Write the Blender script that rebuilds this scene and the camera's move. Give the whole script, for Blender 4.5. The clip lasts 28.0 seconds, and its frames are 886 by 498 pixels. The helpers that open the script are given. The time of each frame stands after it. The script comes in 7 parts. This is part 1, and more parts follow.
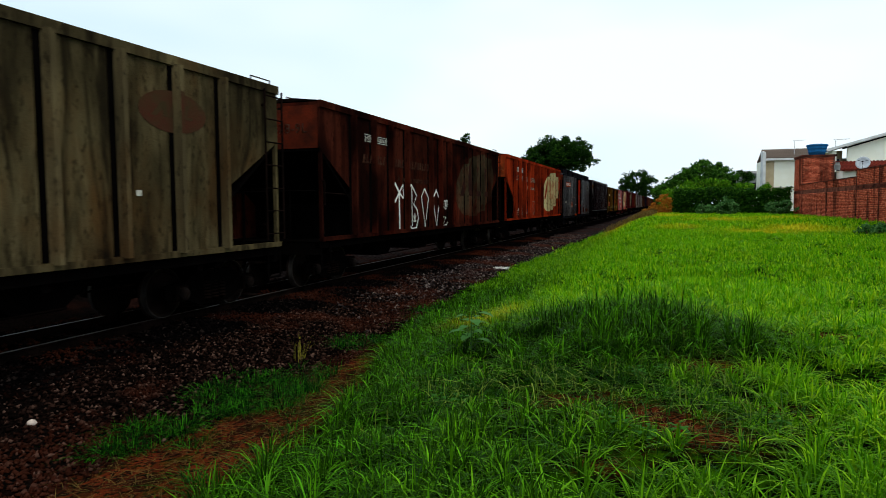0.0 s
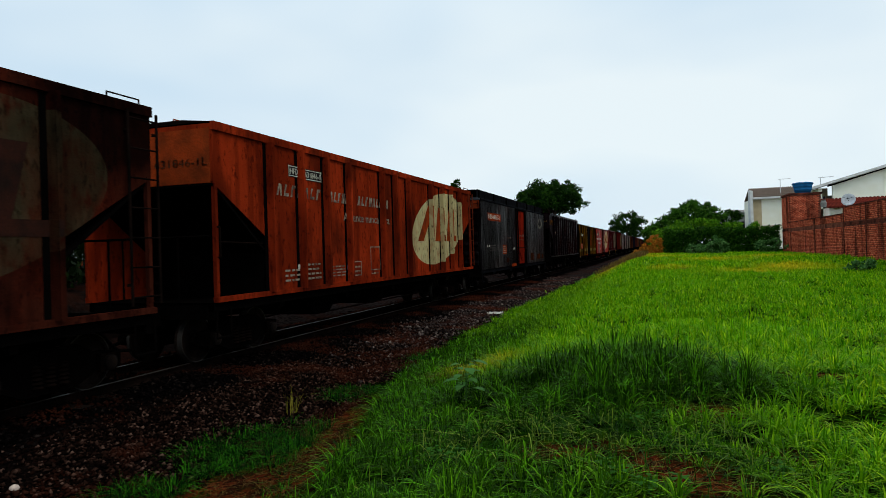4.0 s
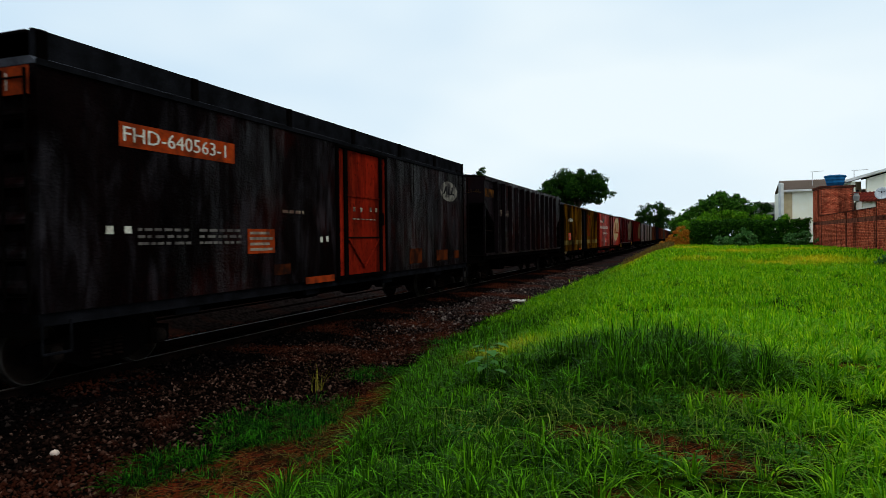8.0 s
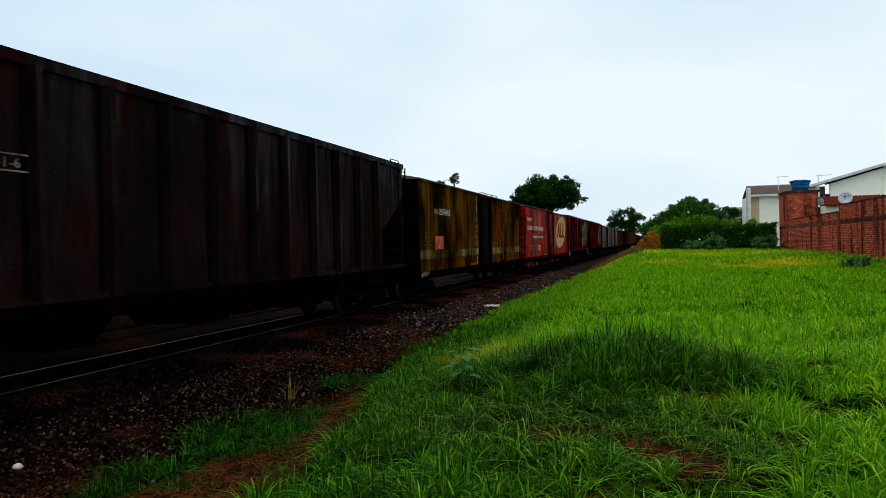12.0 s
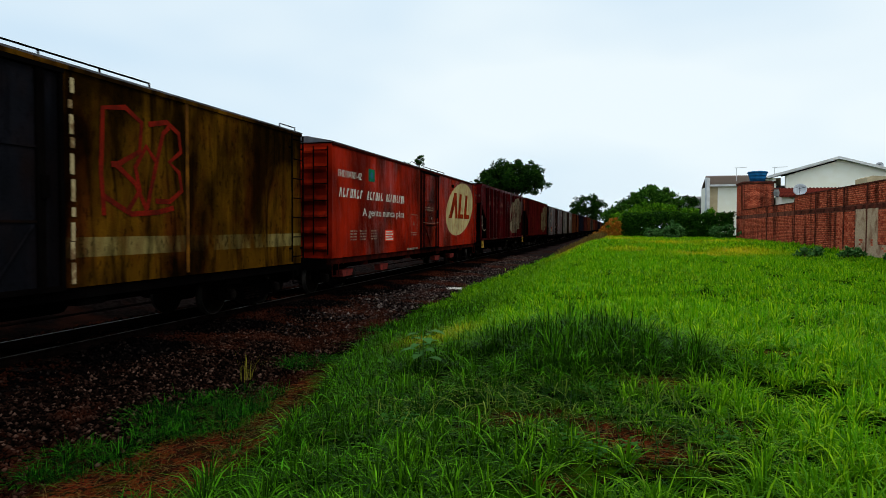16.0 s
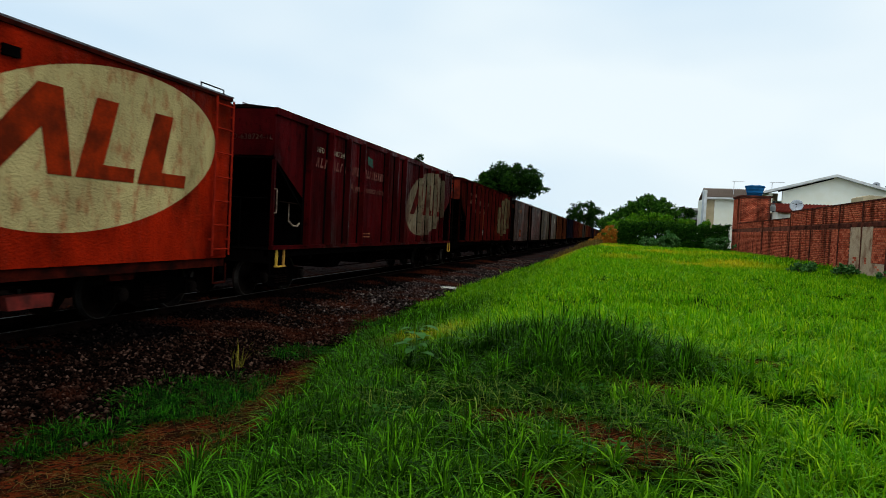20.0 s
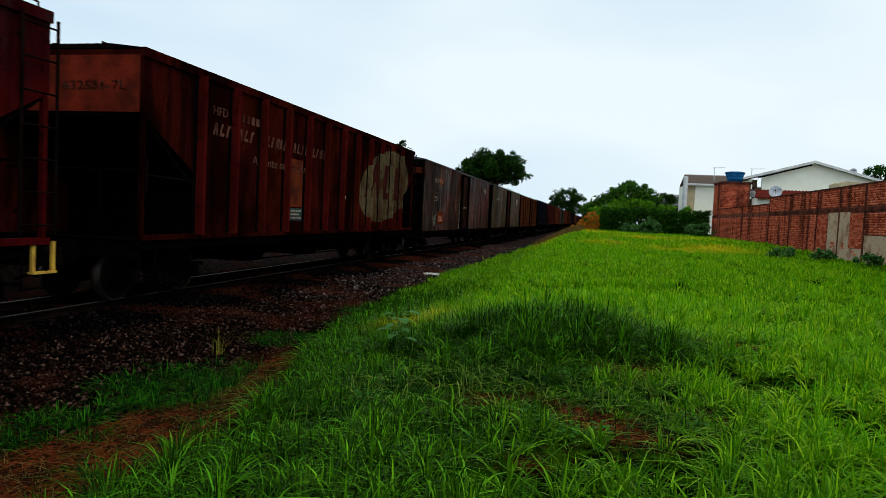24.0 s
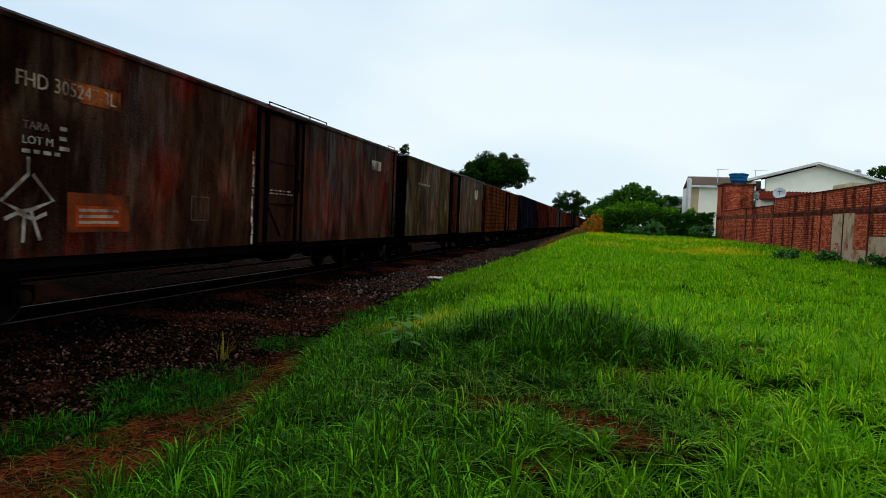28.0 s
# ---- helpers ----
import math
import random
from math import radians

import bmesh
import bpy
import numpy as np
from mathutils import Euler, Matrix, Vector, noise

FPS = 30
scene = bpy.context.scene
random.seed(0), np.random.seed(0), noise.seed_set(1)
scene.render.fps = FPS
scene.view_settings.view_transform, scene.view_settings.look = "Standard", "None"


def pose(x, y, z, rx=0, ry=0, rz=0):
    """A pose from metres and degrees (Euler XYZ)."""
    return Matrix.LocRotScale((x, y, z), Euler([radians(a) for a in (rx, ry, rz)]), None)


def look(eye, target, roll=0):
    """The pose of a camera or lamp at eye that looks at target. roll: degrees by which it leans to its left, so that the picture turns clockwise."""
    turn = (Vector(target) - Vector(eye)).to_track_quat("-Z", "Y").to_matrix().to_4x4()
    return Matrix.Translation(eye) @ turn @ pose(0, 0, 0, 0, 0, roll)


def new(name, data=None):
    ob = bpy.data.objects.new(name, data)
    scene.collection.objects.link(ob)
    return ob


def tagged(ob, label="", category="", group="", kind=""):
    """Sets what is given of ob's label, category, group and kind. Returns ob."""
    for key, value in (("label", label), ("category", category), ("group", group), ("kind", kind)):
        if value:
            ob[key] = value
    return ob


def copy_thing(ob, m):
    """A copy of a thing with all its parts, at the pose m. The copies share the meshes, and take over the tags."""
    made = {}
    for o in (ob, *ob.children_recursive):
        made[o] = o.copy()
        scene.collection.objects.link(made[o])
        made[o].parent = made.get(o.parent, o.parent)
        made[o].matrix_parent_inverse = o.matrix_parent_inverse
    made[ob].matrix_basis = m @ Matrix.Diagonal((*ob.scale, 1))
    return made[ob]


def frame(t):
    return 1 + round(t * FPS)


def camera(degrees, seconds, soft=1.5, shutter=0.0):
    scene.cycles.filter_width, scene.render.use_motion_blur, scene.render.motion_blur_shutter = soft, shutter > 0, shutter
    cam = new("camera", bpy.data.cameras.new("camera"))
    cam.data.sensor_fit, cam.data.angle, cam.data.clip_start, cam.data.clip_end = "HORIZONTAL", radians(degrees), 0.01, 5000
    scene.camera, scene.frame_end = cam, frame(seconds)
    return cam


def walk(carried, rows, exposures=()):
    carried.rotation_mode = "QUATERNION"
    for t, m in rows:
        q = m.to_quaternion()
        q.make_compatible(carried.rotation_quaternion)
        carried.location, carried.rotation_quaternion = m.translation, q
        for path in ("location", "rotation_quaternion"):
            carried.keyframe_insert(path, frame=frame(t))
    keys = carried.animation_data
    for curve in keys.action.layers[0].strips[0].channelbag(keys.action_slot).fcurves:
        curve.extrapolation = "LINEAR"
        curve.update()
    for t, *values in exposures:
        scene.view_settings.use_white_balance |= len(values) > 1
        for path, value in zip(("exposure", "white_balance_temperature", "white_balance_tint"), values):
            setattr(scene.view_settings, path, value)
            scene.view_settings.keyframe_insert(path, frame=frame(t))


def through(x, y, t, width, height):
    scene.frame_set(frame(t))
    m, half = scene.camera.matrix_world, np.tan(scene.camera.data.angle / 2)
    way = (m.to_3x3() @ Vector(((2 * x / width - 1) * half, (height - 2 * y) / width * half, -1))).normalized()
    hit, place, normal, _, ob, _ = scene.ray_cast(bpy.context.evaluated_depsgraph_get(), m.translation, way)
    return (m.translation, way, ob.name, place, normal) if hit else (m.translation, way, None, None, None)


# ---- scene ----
cam = camera(67.5, 28.0, soft=0.6, shutter=0.2)
PATH = [
    (0, (-0.001, -0.018, 1.858), (-3.223, 9.426, 1.198), -0.37),
    (0.5, (-0.009, -0.012, 1.855), (-2.750, 9.589, 1.299), -1.65),
    (1, (-0.012, 0.013, 1.854), (-2.507, 9.693, 1.587), -1.44),
    (1.5, (-0.017, 0.042, 1.859), (-2.576, 9.704, 1.531), -2.51),
    (2, (-0.008, 0.037, 1.865), (-2.569, 9.701, 1.621), -1.53),
    (2.5, (-0.012, 0.028, 1.880), (-2.930, 9.592, 1.886), -1.97),
    (3, (-0.012, 0.022, 1.894), (-2.938, 9.585, 1.838), -1.68),
    (3.5, (-0.005, 0.030, 1.898), (-3.006, 9.570, 1.948), -2.03),
    (5.5, (0.020, -0.102, 1.846), (-3.570, 9.230, 1.658), 0.63),
    (6, (0.039, -0.109, 1.844), (-3.564, 9.219, 1.781), -0.30),
    (6.5, (0.025, -0.099, 1.840), (-3.432, 9.283, 1.714), -0.01),
    (7, (0.022, -0.104, 1.837), (-3.592, 9.220, 1.785), 0.09),
    (7.5, (0.038, -0.107, 1.837), (-3.592, 9.209, 1.643), -0.23),
    (8, (0.039, -0.110, 1.840), (-3.418, 9.272, 1.688), -0.71),
    (8.5, (0.044, -0.111, 1.842), (-3.414, 9.271, 1.709), -0.89),
    (9, (0.041, -0.118, 1.835), (-3.515, 9.228, 1.737), -0.91),
    (9.5, (0.044, -0.118, 1.835), (-3.178, 9.347, 1.692), -1.25),
    (10, (0.046, -0.121, 1.835), (-3.013, 9.398, 1.688), -0.98),
    (10.5, (0.038, -0.118, 1.840), (-2.932, 9.430, 1.734), -1.01),
    (11, (0.039, -0.121, 1.839), (-3.016, 9.401, 1.836), -1.06),
    (11.5, (0.041, -0.119, 1.839), (-3.075, 9.382, 1.771), -1.28),
    (13.5, (-0.011, 0.043, 1.780), (-2.898, 9.617, 1.697), 0.84),
    (14, (-0.015, 0.047, 1.793), (-2.904, 9.620, 1.704), 1.30),
    (14.5, (-0.015, 0.044, 1.807), (-2.636, 9.694, 1.739), 0.16),
    (15, (-0.005, 0.047, 1.802), (-2.700, 9.676, 1.671), 0.12),
    (15.5, (-0.005, 0.051, 1.803), (-2.560, 9.717, 1.585), 0.09),
    (16, (-0.006, 0.051, 1.802), (-2.563, 9.713, 1.470), 0.23),
    (16.5, (-0.005, 0.056, 1.802), (-2.458, 9.744, 1.464), 0.45),
    (17, (-0.009, 0.055, 1.805), (-2.571, 9.718, 1.524), 0.26),
    (17.5, (-0.009, 0.051, 1.804), (-2.510, 9.730, 1.564), 0.41),
    (18, (-0.015, 0.057, 1.800), (-2.531, 9.733, 1.579), 0.46),
    (18.5, (-0.006, 0.055, 1.765), (-2.316, 9.779, 1.456), 3.86),
    (19, (-0.013, 0.034, 1.751), (-2.125, 9.798, 1.304), 3.36),
    (19.5, (-0.020, 0.032, 1.754), (-2.675, 9.669, 1.464), 2.81),
    (20, (-0.027, 0.032, 1.751), (-2.513, 9.713, 1.426), 2.86),
    (20.5, (-0.034, 0.037, 1.747), (-2.476, 9.724, 1.298), 3.34),
    (21, (-0.033, 0.038, 1.746), (-2.434, 9.735, 1.279), 3.30),
    (21.5, (-0.019, 0.034, 1.746), (-2.416, 9.729, 1.231), 3.16),
    (22, (-0.013, 0.028, 1.747), (-2.531, 9.694, 1.257), 3.30),
    (22.5, (-0.013, 0.048, 1.741), (-2.258, 9.781, 1.276), 3.40),
    (24.5, (-0.034, 0.080, 1.726), (-2.267, 9.814, 1.208), 2.70),
    (25, (-0.032, 0.076, 1.731), (-2.249, 9.814, 1.231), 3.01),
    (25.5, (-0.034, 0.077, 1.731), (-2.269, 9.812, 1.248), 2.72),
    (26, (-0.028, 0.080, 1.728), (-2.190, 9.832, 1.243), 2.62),
    (26.5, (-0.030, 0.074, 1.731), (-2.197, 9.823, 1.220), 2.84),
    (27, (-0.028, 0.077, 1.733), (-2.156, 9.835, 1.230), 2.80),
    (27.5, (-0.027, 0.070, 1.734), (-2.248, 9.809, 1.258), 2.45),
    (28, (-0.026, 0.073, 1.733), (-2.308, 9.798, 1.272), 2.39),
]
walk(cam, [(t, look(eye, target, roll)) for t, eye, target, roll in PATH], exposures=[(0, 0.2), (1, 0.05), (3, -0.1), (6, 0.0), (28, 0.0)])

# seconds and metres that the train has rolled towards the camera
ROLLED = [
    (0, 0.00), (0.5, 2.65), (1, 5.29), (1.5, 7.99), (2, 10.47), (2.5, 12.98), (3, 15.53), (3.5, 18.12), (4, 20.62),
    (4.5, 23.10), (5, 25.40), (5.5, 27.58), (6, 31.35), (6.5, 34.11), (7, 36.85), (7.5, 39.42), (8, 42.25), (8.5, 45.09),
    (9, 47.69), (9.5, 50.45), (10, 53.42), (10.5, 56.31), (11, 58.89), (11.5, 61.43), (12.5, 66.77), (13.5, 72.12), (14, 74.92),
    (14.5, 77.72), (15, 80.32), (15.5, 83.22), (16, 85.93), (16.5, 88.75), (17, 91.50), (17.5, 94.38), (18, 97.29), (18.5, 99.96),
    (19, 101.98), (19.5, 105.29), (20, 108.22), (20.5, 110.97), (21, 112.89), (21.5, 116.10), (22, 118.51), (22.5, 121.64), (23.5, 127.04),
    (24.5, 132.42), (25, 135.30), (25.5, 138.01), (26, 140.76), (26.5, 143.38), (27, 146.15), (27.5, 148.97), (28, 151.74),
]

# ---- world, sun ----
import collections

def lin(r, g, b):
    """A colour from 0..255 screen values."""
    return tuple((c / 255 / 12.92 if c / 255 <= 0.04045 else ((c / 255 + 0.055) / 1.055) ** 2.4) for c in (r, g, b)) + (1.0,)


def nd(tree, kind, **values):
    n = tree.nodes.new(kind)
    for key, value in values.items():
        n.inputs[key.replace("_", " ")].default_value = value
    return n


def make_world():
    world = bpy.data.worlds.new("overcast_sky")
    scene.world = world
    world.use_nodes = True
    tree = world.node_tree
    link = tree.links.new
    out = tree.nodes["Background"]
    sky = tree.nodes.new("ShaderNodeTexSky")
    sky.sky_type = "NISHITA"
    sky.sun_disc = False
    sky.sun_elevation, sky.sun_rotation = radians(57), radians(117)
    coord = tree.nodes.new("ShaderNodeTexCoord")
    split = tree.nodes.new("ShaderNodeSeparateXYZ")
    link(coord.outputs["Generated"], split.inputs[0])
    # cloud deck: brighter towards the zenith, with soft pale-blue thinner parts
    stretch = tree.nodes.new("ShaderNodeMapping")
    stretch.inputs["Scale"].default_value = (1.2, 1.2, 3.2)
    link(coord.outputs["Generated"], stretch.inputs[0])
    cloud = nd(tree, "ShaderNodeTexNoise", Scale=1.2, Detail=3.0, Roughness=0.45)
    link(stretch.outputs[0], cloud.inputs["Vector"])
    ramp = tree.nodes.new("ShaderNodeValToRGB")
    ramp.color_ramp.elements[0].position, ramp.color_ramp.elements[0].color = 0.36, (0.56, 0.75, 0.92, 1)
    ramp.color_ramp.elements[1].position, ramp.color_ramp.elements[1].color = 0.66, (0.86, 0.96, 1.0, 1)
    link(cloud.outputs["Fac"], ramp.inputs[0])
    lift = tree.nodes.new("ShaderNodeMapRange")
    lift.inputs[1].default_value, lift.inputs[2].default_value = 0.3, 1.0
    lift.inputs[3].default_value, lift.inputs[4].default_value = 1.0, 1.25
    link(split.outputs[2], lift.inputs[0])
    bright = tree.nodes.new("ShaderNodeVectorMath")
    bright.operation = "SCALE"
    link(ramp.outputs[0], bright.inputs[0])
    link(lift.outputs[0], bright.inputs[3])
    blue = tree.nodes.new("ShaderNodeVectorMath")
    blue.operation = "SCALE"
    blue.inputs[3].default_value = 0.06
    link(sky.outputs[0], blue.inputs[0])
    mix = tree.nodes.new("ShaderNodeMix")
    mix.data_type = "RGBA"
    mix.inputs[0].default_value = 0.9
    link(blue.outputs[0], mix.inputs[6])
    link(bright.outputs[0], mix.inputs[7])
    link(mix.outputs[2], out.inputs[0])
    out.inputs[1].default_value = 1.08


make_world()
sun = new("sun", bpy.data.lights.new("sun", "SUN"))
sun.data.energy, sun.data.angle, sun.data.color = 1.25, radians(30), (1.0, 0.97, 0.9)
sun.matrix_world = look((29, -15, 50), (0, 0, 0))


# ---- materials ----
def material(name, rough=0.8, metal=0.0):
    m = bpy.data.materials.new(name)
    m.use_nodes = True
    b = m.node_tree.nodes["Principled BSDF"]
    b.inputs["Roughness"].default_value, b.inputs["Metallic"].default_value = rough, metal
    b.inputs["Specular IOR Level"].default_value = 0.0
    return m, m.node_tree, b, m.node_tree.links.new


def mixed(tree, fac, a, b, blend="MIX"):
    """A colour mix; a, b and fac are sockets or values."""
    n = tree.nodes.new("ShaderNodeMix")
    n.data_type, n.blend_type = "RGBA", blend
    for socket, value in ((n.inputs[0], fac), (n.inputs[6], a), (n.inputs[7], b)):
        if isinstance(value, bpy.types.NodeSocket):
            tree.links.new(value, socket)
        else:
            socket.default_value = value
    return n.outputs[2]


def grain(tree, scale, detail=4.0, stretch=(1, 1, 1), low=0.4, high=0.6, rough=0.55, warp=0.0):
    """A noise mask from 0 to 1 in the thing's own metres."""
    coord, mapping = tree.nodes.new("ShaderNodeTexCoord"), tree.nodes.new("ShaderNodeMapping")
    mapping.inputs["Scale"].default_value = stretch
    info = tree.nodes.new("ShaderNodeObjectInfo")
    noise_node = nd(tree, "ShaderNodeTexNoise", Scale=scale, Detail=detail, Roughness=rough, Distortion=warp)
    tree.links.new(coord.outputs["Object"], mapping.inputs[0])
    tree.links.new(mapping.outputs[0], noise_node.inputs["Vector"])
    span = tree.nodes.new("ShaderNodeMapRange")
    span.inputs[1].default_value, span.inputs[2].default_value = low, high
    tree.links.new(noise_node.outputs["Fac"], span.inputs[0])
    return span.outputs[0]


def bump(tree, bsdf, height, strength=0.3, distance=0.01):
    n = tree.nodes.new("ShaderNodeBump")
    n.inputs["Strength"].default_value, n.inputs["Distance"].default_value = strength, distance
    tree.links.new(height, n.inputs["Height"])
    tree.links.new(n.outputs[0], bsdf.inputs["Normal"])


def calc(tree, op, a, b=0.0):
    n = tree.nodes.new("ShaderNodeMath")
    n.operation = op
    for socket, value in zip(n.inputs, (a, b)):
        if isinstance(value, bpy.types.NodeSocket):
            tree.links.new(value, socket)
        else:
            socket.default_value = value
    return n.outputs[0]


def plain(name, c1, c2, scale=3.0, rough=0.85, metal=0.0, fine=30.0, relief=0.2, low=0.35, high=0.65):
    m, tree, b, link = material(name, rough, metal)
    b.inputs["Specular IOR Level"].default_value = 0.3 if rough < 0.45 else 0.0
    col = mixed(tree, grain(tree, scale, low=low, high=high), c1, c2)
    fine_mask = grain(tree, fine, 3.0)
    col = mixed(tree, calc(tree, "MULTIPLY", fine_mask, 0.35), col, c2)
    link(col, b.inputs["Base Color"])
    bump(tree, b, fine_mask, relief)
    return m


def paint(name, base, dirt, rust, dirty=0.5, disc=None, disc_colour=lin(205, 195, 160), band=None, streak=0.6, worn=0.5, film=0.3, dents=0.45, gloss=0.0, sheen_paint=None, specks=0.6):
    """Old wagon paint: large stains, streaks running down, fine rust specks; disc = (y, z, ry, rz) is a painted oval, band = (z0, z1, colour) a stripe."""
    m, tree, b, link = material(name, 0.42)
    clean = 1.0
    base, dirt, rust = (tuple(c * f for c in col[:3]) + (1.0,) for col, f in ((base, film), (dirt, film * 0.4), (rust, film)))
    # lighter streaks down the sheets: sky reflections and washed paint in one colour
    highlight = tuple(min(c * 1.9, 0.8) for c in base[:3]) + (1.0,)
    col = mixed(tree, calc(tree, "MULTIPLY", grain(tree, 4.0, 4.0, (1, 1, 0.14), 0.52, 0.66, warp=0.8), streak * 0.8), base, highlight)
    coord, split = tree.nodes.new("ShaderNodeTexCoord"), tree.nodes.new("ShaderNodeSeparateXYZ")
    link(coord.outputs["Object"], split.inputs[0])
    if disc:
        y, z, ry, rz = disc
        dy = calc(tree, "POWER", calc(tree, "ABSOLUTE", calc(tree, "MULTIPLY", calc(tree, "SUBTRACT", split.outputs[1], y), 1 / ry)), 2.0)
        lean = calc(tree, "MULTIPLY", calc(tree, "SUBTRACT", split.outputs[1], y), 0.14)
        dz = calc(tree, "POWER", calc(tree, "ABSOLUTE", calc(tree, "MULTIPLY", calc(tree, "SUBTRACT", calc(tree, "SUBTRACT", split.outputs[2], z), lean), 1.05 / rz)), 2.0)
        inside = calc(tree, "LESS_THAN", calc(tree, "ADD", dy, dz), 1.0)
        keep = calc(tree, "SUBTRACT", 1.0, calc(tree, "MULTIPLY", grain(tree, 5.0, 6.0, (1, 1, 0.5), 0.5, 0.66), worn))
        col = mixed(tree, calc(tree, "MULTIPLY", inside, keep), col, disc_colour)
        clean = calc(tree, "SUBTRACT", 1.0, calc(tree, "MULTIPLY", inside, 0.72 if worn < 0.6 else 0.25))
    if band:
        z0, z1, colour = band
        inside = calc(tree, "MULTIPLY", calc(tree, "GREATER_THAN", split.outputs[2], z0), calc(tree, "LESS_THAN", split.outputs[2], z1))
        keep = calc(tree, "MULTIPLY", inside, grain(tree, 1.3, 4.0, (1, 1, 0.3), 0.34, 0.54))
        col = mixed(tree, keep, col, colour)
    for mask, amount, tint in ((grain(tree, 0.9, 6.0, (1, 1, 0.55), 0.5, 0.64), 0.8, rust), (grain(tree, 0.6, 6.0, (1, 1, 0.7), 0.42, 0.58), dirty, dirt), (grain(tree, 2.4, 6.0, (1, 1, 0.16), 0.47, 0.62, warp=0.9), streak, dirt)):
        col = mixed(tree, calc(tree, "MULTIPLY", calc(tree, "MULTIPLY", mask, amount), clean), col, tint)
    col = mixed(tree, calc(tree, "MULTIPLY", grain(tree, 14.0, 6.0, (1, 1, 0.5), 0.56, 0.66), specks), col, dirt)
    # pale streaks painted in as sky sheen on the buckled sheets
    if sheen_paint:
        colour, amount = sheen_paint
        folds = calc(tree, "MULTIPLY", grain(tree, 1.1, 3.0, (1, 1, 0.35), 0.46, 0.66, warp=1.6), grain(tree, 6.0, 4.0, (1, 1, 0.16), 0.36, 0.7, warp=0.7))
        col = mixed(tree, calc(tree, "MULTIPLY", folds, amount), col, colour)
    link(col, b.inputs["Base Color"])
    sheen = calc(tree, "MULTIPLY", grain(tree, 0.9, 4.0, (1, 1, 0.3), 0.5, 0.7, warp=0.6), grain(tree, 5.0, 4.0, (1, 1, 0.1), 0.42, 0.68))
    link(calc(tree, "ADD", gloss * 0.03, calc(tree, "MULTIPLY", sheen, gloss)), b.inputs["Specular IOR Level"])
    relief = calc(tree, "ADD", grain(tree, 1.2, 2.0, (1, 1, 0.6), 0.2, 0.8), calc(tree, "MULTIPLY", grain(tree, 25.0, 3.0), 0.05))
    bump(tree, b, relief, dents, 0.12)
    return m


# near-black iron; the shade under and inside the wagons is in this colour
NEAR_BLACK = plain("near_black_iron", lin(9, 7, 6), lin(4, 3, 3), 2.0, 0.75, 0.0, 25.0)
IRON = plain("brown_dusty_iron", lin(24, 15, 12), lin(8, 6, 5), 2.5, 0.75, 0.0, 25.0)
WHEEL_STEEL = plain("wheel_steel", lin(34, 26, 22), lin(14, 11, 10), 3.0, 0.6, 0.2, 40.0)
TREAD = plain("polished_steel", lin(78, 74, 70), lin(44, 40, 38), 3.0, 0.45, 0.6, 60.0, 0.05)
# roof grey is lightened: the sky light on the slope is in the colour
ROOF_SHEET = plain("sky_lit_roof_sheet", lin(112, 112, 116), lin(62, 60, 62), 1.6, 0.7)
BLACK_PLATE = plain("black_plate", lin(20, 20, 22), lin(32, 30, 30), 5.0, 0.6)
WHITE_PAINT = plain("white_lettering", lin(196, 192, 176), lin(110, 98, 84), 6.0, 0.7, low=0.5, high=0.75)
FADED_PAINT = plain("faded_lettering", lin(138, 122, 104), lin(78, 58, 50), 4.0, 0.8, low=0.42, high=0.62)
GRAFFITI = plain("spray_paint_white", lin(222, 222, 212), lin(185, 182, 170), 5.0, 0.6, low=0.5, high=0.8)
ORANGE_PAINT = plain("orange_label", lin(150, 52, 18), lin(84, 32, 16), 4.0, 0.7)
YELLOW_PAINT = plain("yellow_paint", lin(205, 165, 60), lin(150, 110, 50), 4.0, 0.7)
GREEN_PAINT = plain("green_paint", lin(22, 105, 70), lin(20, 70, 55), 4.0, 0.7)
RED_BOX = plain("brake_shoe_red", lin(120, 42, 36), lin(70, 32, 28), 4.0, 0.75)


